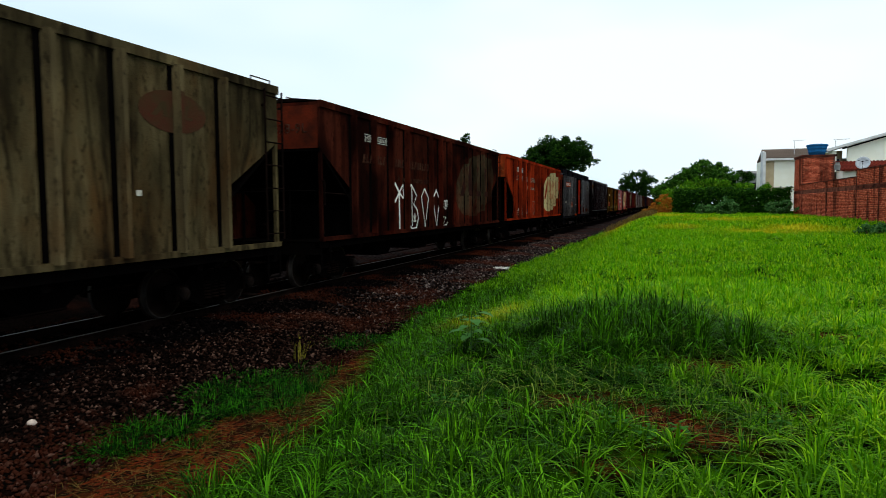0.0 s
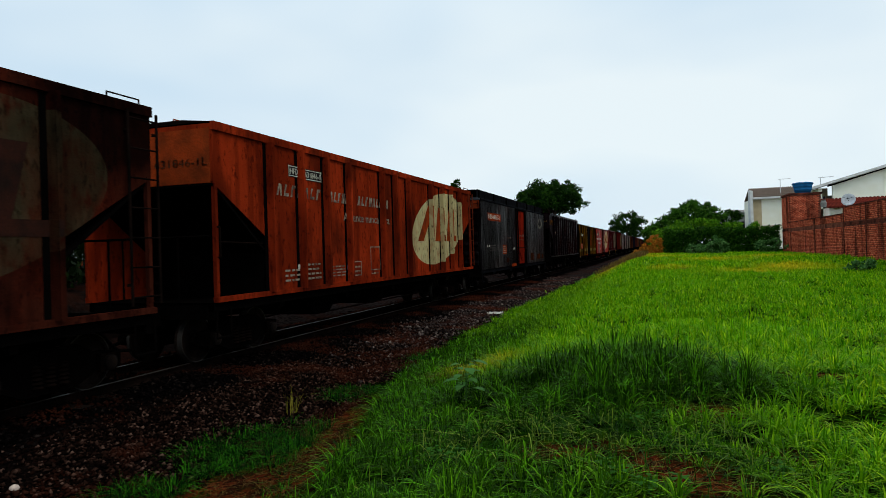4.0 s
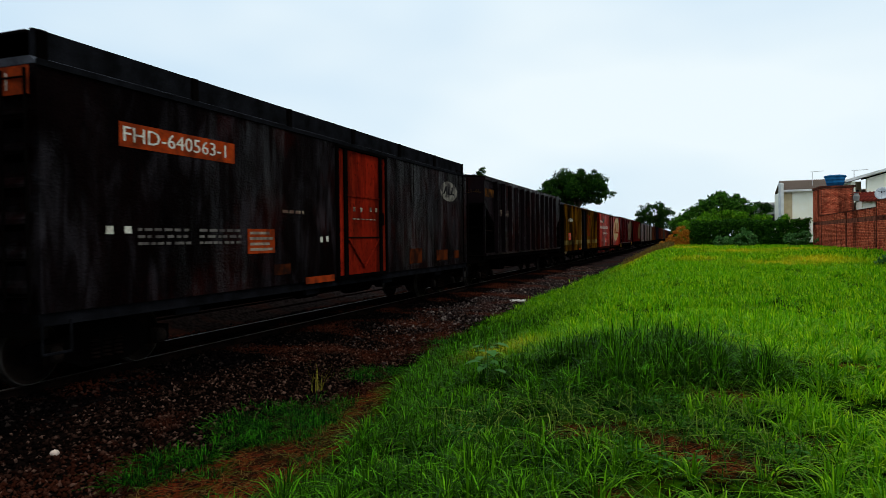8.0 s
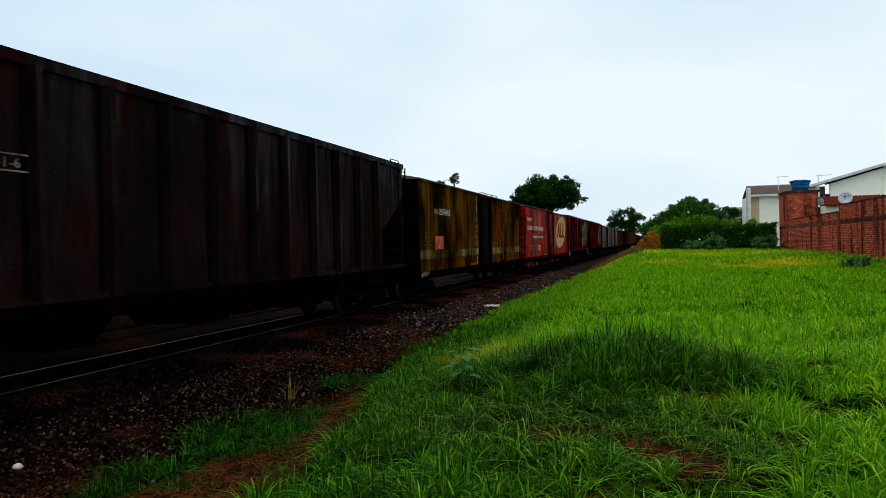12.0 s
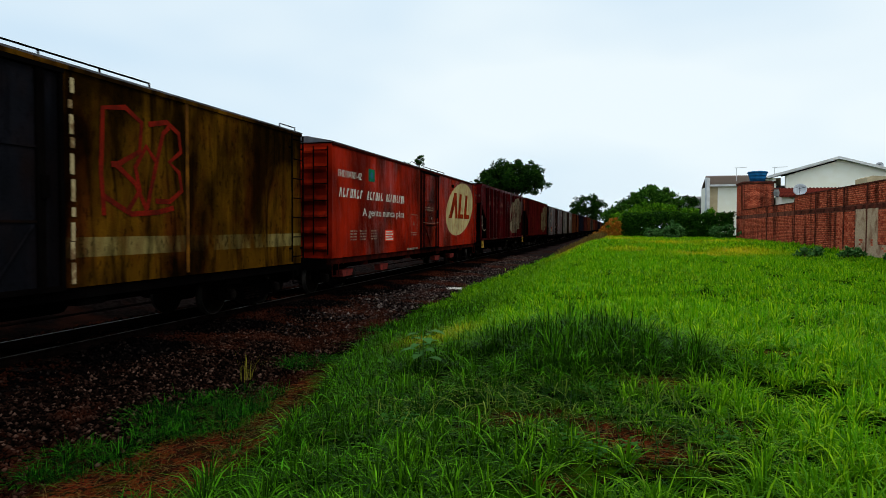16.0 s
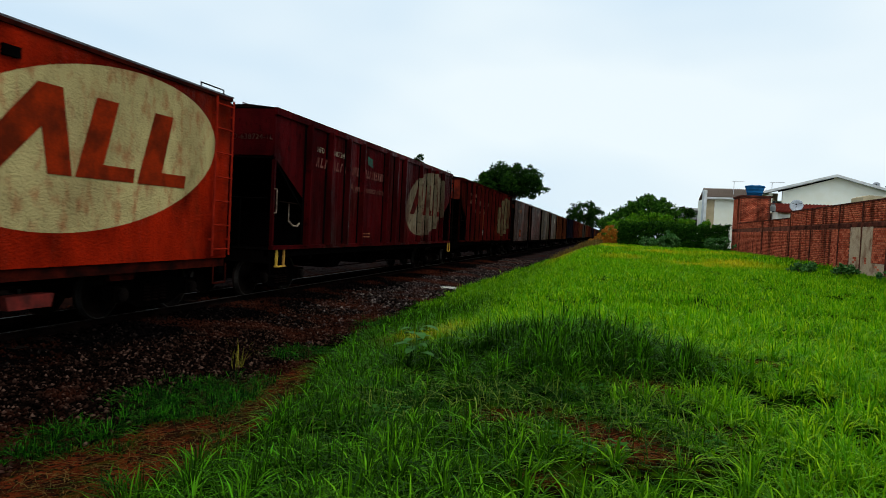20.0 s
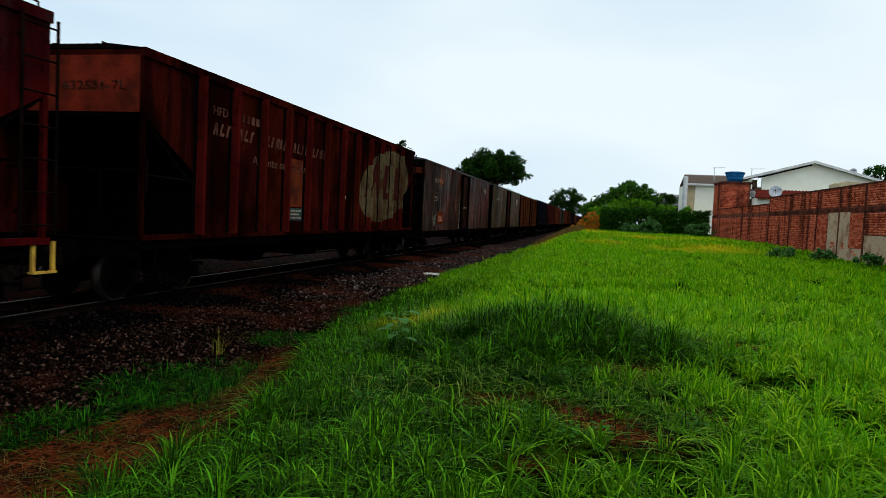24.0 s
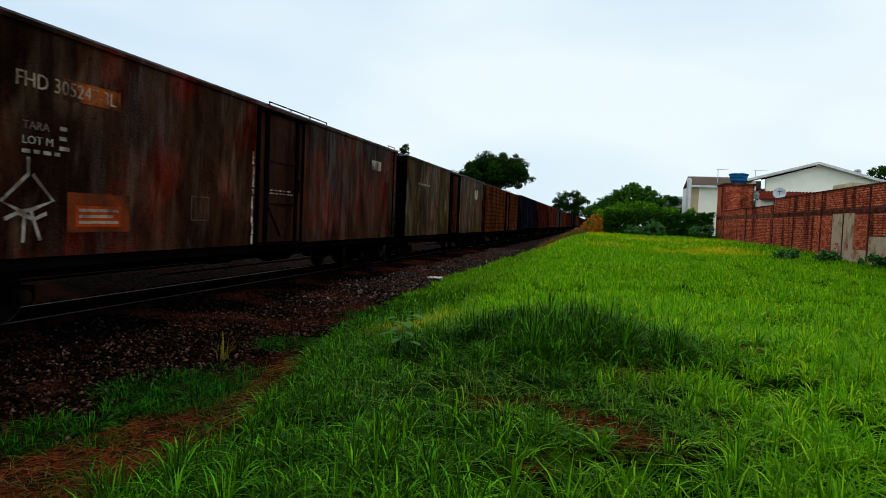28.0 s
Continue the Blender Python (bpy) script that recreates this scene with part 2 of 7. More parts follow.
# ---- mesh helpers ----
class Geo:
    """Corners and faces of one part, in its thing's metres."""

    def __init__(self):
        self.v, self.f = [], []

    def add(self, v, f):
        n = len(self.v)
        self.v += [tuple(p) for p in v]
        self.f += [tuple(i + n for i in q) for q in f]
        return self

    def box(self, x0, x1, y0, y1, z0, z1):
        v = [(x, y, z) for z in (z0, z1) for y in (y0, y1) for x in (x0, x1)]
        return self.add(v, [(0, 2, 3, 1), (4, 5, 7, 6), (0, 1, 5, 4), (2, 6, 7, 3), (0, 4, 6, 2), (1, 3, 7, 5)])

    def prism(self, outline, axis, a, b):
        """outline in the two other axes, in order x, y, z, drawn out from a to b."""
        n = len(outline)
        put = (lambda p, q, w: (w, p, q), lambda p, q, w: (p, w, q), lambda p, q, w: (p, q, w))[axis]
        v = [put(p, q, a) for p, q in outline] + [put(p, q, b) for p, q in outline]
        f = [tuple(range(n)), tuple(range(2 * n - 1, n - 1, -1))] + [(i, i + n, (i + 1) % n + n, (i + 1) % n) for i in range(n)]
        return self.add(v, f)

    def rod(self, p0, p1, r, n=6, r1=None):
        p0, p1 = Vector(p0), Vector(p1)
        q = (p1 - p0).to_track_quat("Z", "Y")
        v = [p + q @ Vector((rr * math.cos(2 * math.pi * i / n), rr * math.sin(2 * math.pi * i / n), 0)) for p, rr in ((p0, r), (p1, r if r1 is None else r1)) for i in range(n)]
        return self.add(v, [(i, (i + 1) % n, n + (i + 1) % n, n + i) for i in range(n)] + [tuple(range(n - 1, -1, -1)), tuple(range(n, 2 * n))])

    def lathe(self, profile, n=28, axis=0):
        """profile of (along the axis, radius) turned round the x axis (0) or the z axis (2)."""
        k = len(profile)
        v = []
        for i in range(n):
            c, s = math.cos(2 * math.pi * i / n), math.sin(2 * math.pi * i / n)
            v += [(a, r * c, r * s) if axis == 0 else (r * c, r * s, a) for a, r in profile]
        return self.add(v, [(i * k + j, i * k + j + 1, (i + 1) % n * k + j + 1, (i + 1) % n * k + j) for i in range(n) for j in range(k - 1)])

    def moved(self, dx=0, dy=0, dz=0):
        self.v = [(x + dx, y + dy, z + dz) for x, y, z in self.v]
        return self

    def mesh(self, name, mat, smooth=False):
        me = bpy.data.meshes.new(name)
        me.from_pydata(self.v, [], self.f)
        bm = bmesh.new()
        bm.from_mesh(me)
        bmesh.ops.recalc_face_normals(bm, faces=bm.faces)
        bm.to_mesh(me)
        bm.free()
        me.materials.append(mat)
        if smooth:
            me.polygons.foreach_set("use_smooth", [True] * len(me.polygons))
        return me


def part(name, geo, mat, parent, label="", smooth=False):
    me = geo if isinstance(geo, bpy.types.Mesh) else geo.mesh(name, mat, smooth)
    ob = new(name, me)
    ob.parent = parent
    return tagged(ob, label)


def thing(name, label, category, group="", at=(0, 0, 0), kind=""):
    ob = new(name)
    ob.location = at
    return tagged(ob, label, category, group, kind)


def solid(name, geo, mat, label="", category="", group="", kind="", smooth=False):
    return tagged(new(name, geo.mesh(name, mat, smooth)), label, category, group, kind)


def big_mesh(name, verts, faces, mat, smooth=False):
    """One mesh from arrays: faces of three or four corners."""
    me = bpy.data.meshes.new(name)
    k = faces.shape[1]
    me.vertices.add(len(verts))
    me.vertices.foreach_set("co", np.asarray(verts, np.float32).ravel())
    me.loops.add(faces.size)
    me.loops.foreach_set("vertex_index", faces.astype(np.int32).ravel())
    me.polygons.add(len(faces))
    me.polygons.foreach_set("loop_start", np.arange(0, faces.size, k, dtype=np.int32))
    me.polygons.foreach_set("loop_total", np.full(len(faces), k, np.int32))
    if smooth:
        me.polygons.foreach_set("use_smooth", np.ones(len(faces), bool))
    me.update(calc_edges=True)
    me.materials.append(mat)
    return me


def words(text, size, mat, parent, y, z, x=1.412, name="lettering", width=0.0, label=""):
    """Lettering on the side that faces the field, its left end at y, its foot at z."""
    cu = bpy.data.curves.new("lettering", "FONT")
    cu.body, cu.size, cu.extrude, cu.resolution_u = text, size, 0.002, 2
    tmp = new("lettering", cu)
    me = bpy.data.meshes.new_from_object(tmp.evaluated_get(bpy.context.evaluated_depsgraph_get()))
    bpy.data.objects.remove(tmp)
    xs = [v.co.x for v in me.vertices]
    k = width / (max(xs) - min(xs)) if width else 1.0
    for v in me.vertices:
        v.co = (x + v.co.z, y + (v.co.x - min(xs)) * k, z + v.co.y)
    # each letter is a piece of its own
    root = list(range(len(me.vertices)))

    def find(i):
        while root[i] != i:
            root[i] = root[root[i]]
            i = root[i]
        return i

    for e in me.edges:
        root[find(e.vertices[0])] = find(e.vertices[1])
    letters = collections.defaultdict(list)
    for p in me.polygons:
        letters[find(p.vertices[0])].append(list(p.vertices))
    made = []
    for faces in letters.values():
        order = {v: i for i, v in enumerate(sorted({v for f in faces for v in f}))}
        g = Geo().add([me.vertices[v].co for v in order], [[order[v] for v in f] for f in faces])
        made.append(part(name, g, mat, parent, label))
    return made


def stroke(geo, points, r, x):
    """A flat paint stroke through points (y, z) on the plane x, of one piece."""
    v, n = [], len(points)
    for i, (y, z) in enumerate(points):
        a, b = points[max(i - 1, 0)], points[min(i + 1, n - 1)]
        d = math.hypot(b[0] - a[0], b[1] - a[1]) or 1
        ny, nz = -(b[1] - a[1]) / d * r, (b[0] - a[0]) / d * r
        v += [(x, y + ny, z + nz), (x, y - ny, z - nz), (x + 0.002, y + ny, z + nz), (x + 0.002, y - ny, z - nz)]
    f = []
    for i in range(n - 1):
        p, q = 4 * i, 4 * i + 4
        f += [(p, p + 1, q + 1, q), (p + 2, q + 2, q + 3, p + 3), (p, q, q + 2, p + 2), (p + 1, p + 3, q + 3, q + 1)]
    e = 4 * n - 4
    return geo.add(v, f + [(0, 2, 3, 1), (e, e + 1, e + 3, e + 2)])


# ---- the lie of the land ----
rng = np.random.default_rng(7)


def wave(x, y, k, seed=0.0):
    """A cheap smooth noise from -1 to 1."""
    x, y = np.asarray(x, float) * k, np.asarray(y, float) * k
    return (np.sin(1.7 * x + 0.9 * y + seed) + np.sin(-1.1 * x + 2.3 * y + 1.9 * seed + 1) + np.sin(3.1 * x + 1.3 * y + 0.7 * seed + 2) * 0.6 + np.sin(-2.3 * x + 3.7 * y + 2.9 * seed) * 0.5) / 3.1


def smooth01(t):
    t = np.clip(t, 0, 1)
    return t * t * (3 - 2 * t)


def land(x, y):
    """Height of the ground over the rail tops' level."""
    x, y = np.asarray(x, float), np.asarray(y, float)
    plateau = np.interp(y, [-40, 0, 4, 10, 20, 35, 55, 80], [0.2, 0.22, 0.26, 0.42, 0.72, 1.0, 0.97, 1.0])
    rise = smooth01((x + 4.75) / np.interp(y, [0, 12, 60], [4.6, 4.4, 3.6]))
    right = -0.30 + (plateau + 0.30) * rise
    right = right + 0.2 * np.exp(-(((x + 0.4) / 1.35) ** 2) - ((y - 8.0) / 0.95) ** 2) + 0.045 * wave(x, y, 0.8) * rise
    bed = np.interp(x, [-40, -16, -14, -12, -11.2, -9.8, -7.5, -6.3, -4.75], [1.2, 1.2, 1.0, -0.3, -0.4, -0.13, -0.13, -0.2, -0.30])
    return np.where(x > -4.75, right, bed) + 0.012 * wave(x, y, 2.7, 3.0)


def stone_share(x, y):
    """1 on the ballast and past the track, dark there as shade; 0 on the grass."""
    edge = np.interp(y, [0, 3.5, 4, 5.5, 6.5, 8, 9.8, 11.7, 14, 21, 32, 65], [-4.3, -4.25, -4.3, -4.2, -4.0, -3.95, -4.25, -4.5, -4.7, -4.9, -4.9, -4.6]) + 0.2 * wave(x, y, 0.9, 5.0) + 0.1 * wave(x, y, 3.0, 1.0)
    # dark stone runs on past the track, standing in for shade behind the wagons
    return smooth01((edge - x) / 0.35) * smooth01((x + 60) / 10)


def train_shade_share(x, y):
    """1 on the strip along the rails that is coloured dark for the train's shade."""
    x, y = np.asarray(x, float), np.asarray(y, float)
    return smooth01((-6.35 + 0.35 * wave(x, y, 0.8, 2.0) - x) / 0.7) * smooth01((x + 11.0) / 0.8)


def lawn_edge(x, y):
    """Where the closed turf ends towards the track."""
    return np.interp(y, [0, 3.5, 3.9, 4.6, 5.25, 6.4, 7.7, 9.8, 11.75, 14, 21, 53], [-3.1, -3.02, -2.95, -2.85, -2.8, -3.1, -3.6, -4.16, -4.44, -4.65, -4.95, -4.6]) + 0.1 * wave(x, y, 1.6, 5.0)


def soil_share(x, y):
    """1 on bare red earth."""
    x, y = np.asarray(x, float), np.asarray(y, float)
    s = 0 * x
    for cx, cy, rx, ry, turn in ((-0.08, 5.12, 0.34, 0.26, 0.3), (0.25, 4.75, 0.42, 0.26, 0.3), (0.45, 6.6, 0.38, 0.22, 0.0), (-0.75, 5.35, 0.34, 0.2, 0.2), (0.88, 5.48, 0.22, 0.14, 0.0), (1.75, 8.0, 0.45, 0.16, 0.0), (-0.35, 4.05, 0.18, 0.12, 0.0)):
        c, w = math.cos(turn), math.sin(turn)
        u, v = (x - cx) * c + (y - cy) * w, -(x - cx) * w + (y - cy) * c
        s = s + 1.25 * np.exp(-((u / rx) ** 2) - (v / ry) ** 2)
    s = s + 1.1 * smooth01((lawn_edge(x, y) + 0.1 - x) / 0.3) * np.clip((9.5 - y) / 1.5, 0, 1)
    s = s + 1.2 * np.clip((-11.2 - x) / 1.0, 0, 1)
    return np.clip(s * (0.85 + 0.35 * wave(x, y, 4.0, 2.0)), 0, 1)


def trodden(x, y):
    """1 where the turf is thin and trodden flat before the mound."""
    x, y = np.asarray(x, float), np.asarray(y, float)
    s = 0 * x
    for cx, cy, rx, ry in ((-0.75, 5.9, 0.95, 0.55), (0.25, 5.0, 0.75, 0.6), (0.35, 6.6, 0.5, 0.3), (-1.75, 5.4, 0.35, 0.3)):
        s = s + np.exp(-(((x - cx) / rx) ** 2) - ((y - cy) / ry) ** 2)
    return np.clip(s * (0.9 + 0.35 * wave(x, y, 3.3, 7.0)), 0, 1)


def dry_share(x, y):
    """1 where the grass has gone yellow."""
    x, y = np.asarray(x, float), np.asarray(y, float)
    s = 0 * x
    for cx, cy, rx, ry in ((-2.6, 9.9, 0.5, 0.45), (0.3, 28.5, 0.8, 1.2), (2.9, 25.5, 1.2, 1.0), (4.8, 29, 0.9, 1.2), (2.6, 36, 1.6, 2.2), (5.6, 40, 1.6, 2.0), (0.0, 47, 2.0, 3.0), (4.5, 27, 1.5, 1.2), (-1.6, 60, 1.6, 9.0), (-2.9, 45, 0.8, 10.0)):
        s = s + np.exp(-(((x - cx) / rx) ** 2) - ((y - cy) / ry) ** 2)
    return np.clip(s * (0.8 + 0.5 * wave(x, y, 1.5, 4.0)), 0, 1)


def lush_shade_share(x, y):
    """1 where the grass is long and dark green; shade on the mound's front is tinted in."""
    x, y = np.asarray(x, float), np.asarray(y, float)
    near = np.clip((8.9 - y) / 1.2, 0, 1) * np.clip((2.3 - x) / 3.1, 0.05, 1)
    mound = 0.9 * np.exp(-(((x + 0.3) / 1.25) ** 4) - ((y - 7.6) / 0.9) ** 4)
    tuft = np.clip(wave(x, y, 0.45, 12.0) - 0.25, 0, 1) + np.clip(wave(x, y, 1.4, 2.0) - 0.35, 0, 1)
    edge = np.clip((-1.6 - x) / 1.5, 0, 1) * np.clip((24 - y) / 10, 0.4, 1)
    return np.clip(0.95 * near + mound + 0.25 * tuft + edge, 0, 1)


def ground_material():
    m, tree, b, link = material("grass_earth_and_ballast", 0.95)
    b.inputs["Specular IOR Level"].default_value = 0.0

    def share(name):
        n = tree.nodes.new("ShaderNodeAttribute")
        n.attribute_name = name
        return n.outputs["Fac"]

    turf = mixed(tree, grain(tree, 0.35, 6.0, low=0.35, high=0.65), lin(26, 56, 2), lin(46, 84, 2))
    turf = mixed(tree, grain(tree, 9.0, 5.0, low=0.36, high=0.56), turf, lin(6, 13, 2))
    turf = mixed(tree, share("dry"), turf, lin(150, 135, 45))
    earth = mixed(tree, grain(tree, 3.0, 6.0), lin(94, 36, 17), lin(44, 19, 10))
    earth = mixed(tree, grain(tree, 22.0, 4.0, low=0.45, high=0.58), earth, lin(24, 14, 9))
    rocks = mixed(tree, grain(tree, 16.0, 5.0, low=0.4, high=0.6), lin(6, 4, 3), lin(16, 10, 8))
    rocks = mixed(tree, share("pale"), rocks, mixed(tree, grain(tree, 9.0, 5.0, low=0.4, high=0.6), lin(16, 12, 12), lin(48, 40, 38)))
    rocks = mixed(tree, grain(tree, 0.6, 5.0, low=0.5, high=0.68), rocks, lin(42, 21, 15))
    # shade under and beside the train, put into the ground colour
    rocks = mixed(tree, share("train_shade"), rocks, lin(4, 3, 3))
    col = mixed(tree, share("soil"), turf, earth)
    col = mixed(tree, share("stone"), col, rocks)
    link(col, b.inputs["Base Color"])
    bump(tree, b, calc(tree, "ADD", grain(tree, 14.0, 6.0), grain(tree, 50.0, 3.0)), 0.6, 0.03)
    return m


def build_ground():
    xs = np.unique(np.concatenate([np.linspace(-900, -60, 15), np.linspace(-60, -12, 25), np.arange(-12, 9.01, 0.2), np.linspace(9, 60, 30), np.linspace(60, 900, 15)]))
    ys = np.unique(np.concatenate([np.linspace(-300, -10, 14), np.arange(-10, 22.01, 0.2), np.arange(22, 70, 0.6), np.linspace(70, 200, 40), np.linspace(200, 1800, 20)]))
    gx, gy = np.meshgrid(xs, ys)
    gz = land(gx, gy)
    n, k = gx.shape
    i = np.arange(n * k).reshape(n, k)
    faces = np.stack([i[:-1, :-1], i[:-1, 1:], i[1:, 1:], i[1:, :-1]], -1).reshape(-1, 4)
    me = big_mesh("ground", np.stack([gx, gy, gz], -1).reshape(-1, 3), faces, ground_material(), True)
    for name, f in (("stone", stone_share), ("soil", soil_share), ("dry", dry_share), ("train_shade", train_shade_share), ("pale", lambda px, py: np.clip((py - 10) / 14, 0, 1))):
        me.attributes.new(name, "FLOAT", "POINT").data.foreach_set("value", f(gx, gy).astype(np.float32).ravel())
    tagged(new("ground", me), "grassy ground with red earth and a stone track bed", "ground", kind="structure")


build_ground()


# ---- grass ----
def leaf_material(name, c1, c2, c3, dry=None, through=0.3, patch=0.25):
    """Leaves or blades: each its own tint, patches over metres, some light through."""
    m, tree, b, link = material(name, 0.6)
    geo = tree.nodes.new("ShaderNodeNewGeometry")

    def tints(a, b, c):
        ramp = tree.nodes.new("ShaderNodeValToRGB")
        ramp.color_ramp.elements[0].color, ramp.color_ramp.elements[1].color = a, b
        ramp.color_ramp.elements[1].position = 0.62
        last = ramp.color_ramp.elements.new(1.0)
        last.color = c
        link(geo.outputs["Random Per Island"], ramp.inputs[0])
        return ramp.outputs[0]

    col = tints(c1, c2, c3)
    col = mixed(tree, calc(tree, "MULTIPLY", grain(tree, patch, 4.0, low=0.4, high=0.62), 0.4), col, c2)
    if dry:
        # lush tints run near black to bright, carrying shade and highlights among the blades
        for name, colour in (("lush_shade", tints(lin(1, 4, 0), lin(4, 28, 2), lin(60, 144, 16))), ("dry", dry)):
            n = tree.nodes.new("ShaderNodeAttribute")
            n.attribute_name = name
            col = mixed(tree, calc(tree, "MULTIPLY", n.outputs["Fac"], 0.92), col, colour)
    link(col, b.inputs["Base Color"])
    b.inputs["Specular IOR Level"].default_value, b.inputs["Roughness"].default_value = 0.03 if dry else 0.02, 0.55
    shine = tree.nodes.new("ShaderNodeBsdfTranslucent")
    link(col, shine.inputs[0])
    both = tree.nodes.new("ShaderNodeMixShader")
    both.inputs[0].default_value = through
    link(b.outputs[0], both.inputs[1])
    link(shine.outputs[0], both.inputs[2])
    link(both.outputs[0], tree.nodes["Material Output"].inputs[0])
    return m


GRASS = leaf_material("grass_blades", lin(40, 98, 4), lin(98, 162, 4), lin(172, 198, 22), lin(210, 178, 26), 0.25)
PALE_GRASS = leaf_material("trodden_blades", lin(8, 26, 2), lin(34, 74, 10), lin(136, 152, 56), None, 0.25)
STRAW = leaf_material("yellow_straw", lin(110, 100, 30), lin(150, 140, 48), lin(96, 104, 26), None, 0.3)
TUFT_GRASS = leaf_material("tuft_blades", lin(1, 6, 1), lin(10, 46, 4), lin(58, 128, 18), None, 0.2)
DRY_GRASS = leaf_material("dry_blades", lin(84, 64, 28), lin(112, 88, 44), lin(60, 58, 20), None, 0.3)


def blades(x, y, height, width, lean, segments=3, away=None):
    """Corners and triangles of bent blades that stand on the ground at x, y."""
    n = len(x)
    z = land(x, y) - 0.015
    turn, bend = rng.uniform(0, 2 * np.pi, n), np.abs(rng.normal(0.35, 0.25, n)) * lean
    if away is not None:
        turn = away + rng.normal(0, 0.5, n) - np.pi / 2
    side = np.stack([np.cos(turn), np.sin(turn)], -1)
    fall = np.stack([-np.sin(turn), np.cos(turn)], -1) * (rng.choice([-1, 1], n)[:, None] if away is None else 1)
    rows = []
    for s in range(segments):
        u = s / segments
        out = bend * u**1.8 * height
        mid = np.stack([x, y], -1) + fall * out[:, None]
        w = (width * (1 - 0.55 * u) / 2)[:, None]
        zz = (z + height * u * (1 - 0.35 * np.minimum(bend, 1.6) * u))[:, None]
        rows += [np.concatenate([mid - side * w, zz], 1), np.concatenate([mid + side * w, zz], 1)]
    tip = np.stack([x, y], -1) + fall * (bend * height)[:, None]
    rows.append(np.concatenate([tip, (z + height * (1 - 0.42 * np.minimum(bend, 1.7)))[:, None]], 1))
    k = 2 * segments + 1
    verts = np.stack(rows, 1).reshape(-1, 3)
    tri = []
    for s in range(segments - 1):
        a = 2 * s
        tri += [(a, a + 1, a + 3), (a, a + 3, a + 2)]
    tri.append((k - 3, k - 2, k - 1))
    faces = (np.arange(n)[:, None, None] * k + np.array(tri)[None]).reshape(-1, 3)
    return verts, faces, k


def sow(name, label, x, y, height, width, lean, segments, mat, dry=True, away=None):
    v, f, k = blades(x, y, height, width, lean, segments, away)
    me = big_mesh(name, v, f, mat)
    if dry:
        # blades get the dark tint that holds the mound's and foreground's shade
        for key, f, least in (("dry", dry_share, 0.55), ("lush_shade", lush_shade_share, 0.85)):
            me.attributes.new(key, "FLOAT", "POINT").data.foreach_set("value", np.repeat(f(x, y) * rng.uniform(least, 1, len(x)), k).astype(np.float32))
    return tagged(new(name, me), label, "grass", kind="stuff")


def field(count, x0, x1, y0, y1, clump, least=0.08):
    """Places on the turf, denser in tufts, few on bare earth or stones."""
    x, y = rng.uniform(x0, x1, count), rng.uniform(y0, y1, count)
    tufts = 0.55 + 0.55 * wave(x, y, clump, 6.0) + 0.4 * wave(x, y, clump * 2.7, 8.0)
    keep = rng.uniform(0, 1, count) < np.clip(tufts, least, 1) * (1 - 0.6 * trodden(x, y)) * (1 - 0.97 * soil_share(x, y)) * (1 - stone_share(x, y)) ** 2 * smooth01((x - lawn_edge(x, y) + 0.05) / 0.2)
    return x[keep], y[keep]


def tall(x, y):
    """How far the grass is grown: long on the mound, short on worn places."""
    mound = np.exp(-(((x + 0.45) / 1.25) ** 2) - ((y - 7.7) / 0.95) ** 2)
    return (0.16 + 0.13 * mound + 0.05 * wave(x, y, 0.9, 3.0) + 0.03 * wave(x, y, 3.1, 5.0)) * (1 - 0.62 * trodden(x, y)) * (1 - 0.4 * soil_share(x, y))


def tufted(count, per, spread, x0, x1, y0, y1, clump, least=0.08):
    """Blades that spring from tufts and lean out of them: places, the way they lean, a size for each tuft."""
    cx, cy = field(count, x0, x1, y0, y1, clump, least)
    grown = rng.uniform(0.65, 1.35, len(cx))
    a = rng.uniform(0, 2 * np.pi, len(cx) * per)
    r = np.abs(rng.normal(0, spread, len(a)))
    return np.repeat(cx, per) + r * np.cos(a), np.repeat(cy, per) + r * np.sin(a), a, np.repeat(grown, per)


x, y, a, g = tufted(8600, 30, 0.042, -5.0, 6.5, 1.6, 11.5, 1.3)
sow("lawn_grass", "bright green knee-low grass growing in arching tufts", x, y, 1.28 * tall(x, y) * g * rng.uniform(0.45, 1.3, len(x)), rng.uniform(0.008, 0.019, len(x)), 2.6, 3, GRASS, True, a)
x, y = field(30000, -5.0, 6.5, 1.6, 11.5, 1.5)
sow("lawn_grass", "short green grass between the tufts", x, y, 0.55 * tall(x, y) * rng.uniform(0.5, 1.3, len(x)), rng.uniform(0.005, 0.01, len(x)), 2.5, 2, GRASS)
x, y, a, g = tufted(6200, 34, 0.12, -4.9, 8.4, 11.5, 27, 1.1, 0.45)
sow("lawn_grass", "bright green grass tufts further up the field", x, y, 0.9 * tall(x, y) * g * rng.uniform(0.5, 1.3, len(x)), rng.uniform(0.012, 0.022, len(x)), 2.0, 2, GRASS, True, a)
x, y = field(60000, -4.9, 8.4, 11.5, 27, 1.3, 0.5)
sow("lawn_grass", "short green grass further up the field", x, y, 0.6 * tall(x, y) * rng.uniform(0.6, 1.3, len(x)), rng.uniform(0.014, 0.024, len(x)), 2.0, 2, GRASS)
x, y, a, g = tufted(6500, 22, 0.2, -4.8, 8.4, 27, 64, 0.9, 0.5)
sow("lawn_grass", "yellow-green grass before the hedge", x, y, 0.17 * g * rng.uniform(0.5, 1.3, len(x)), rng.uniform(0.03, 0.055, len(x)), 1.8, 2, GRASS, True, a)
x, y, a, g = tufted(3600, 18, 0.07, -4.0, 6.5, -8.0, 1.65, 1.1, 0.4)
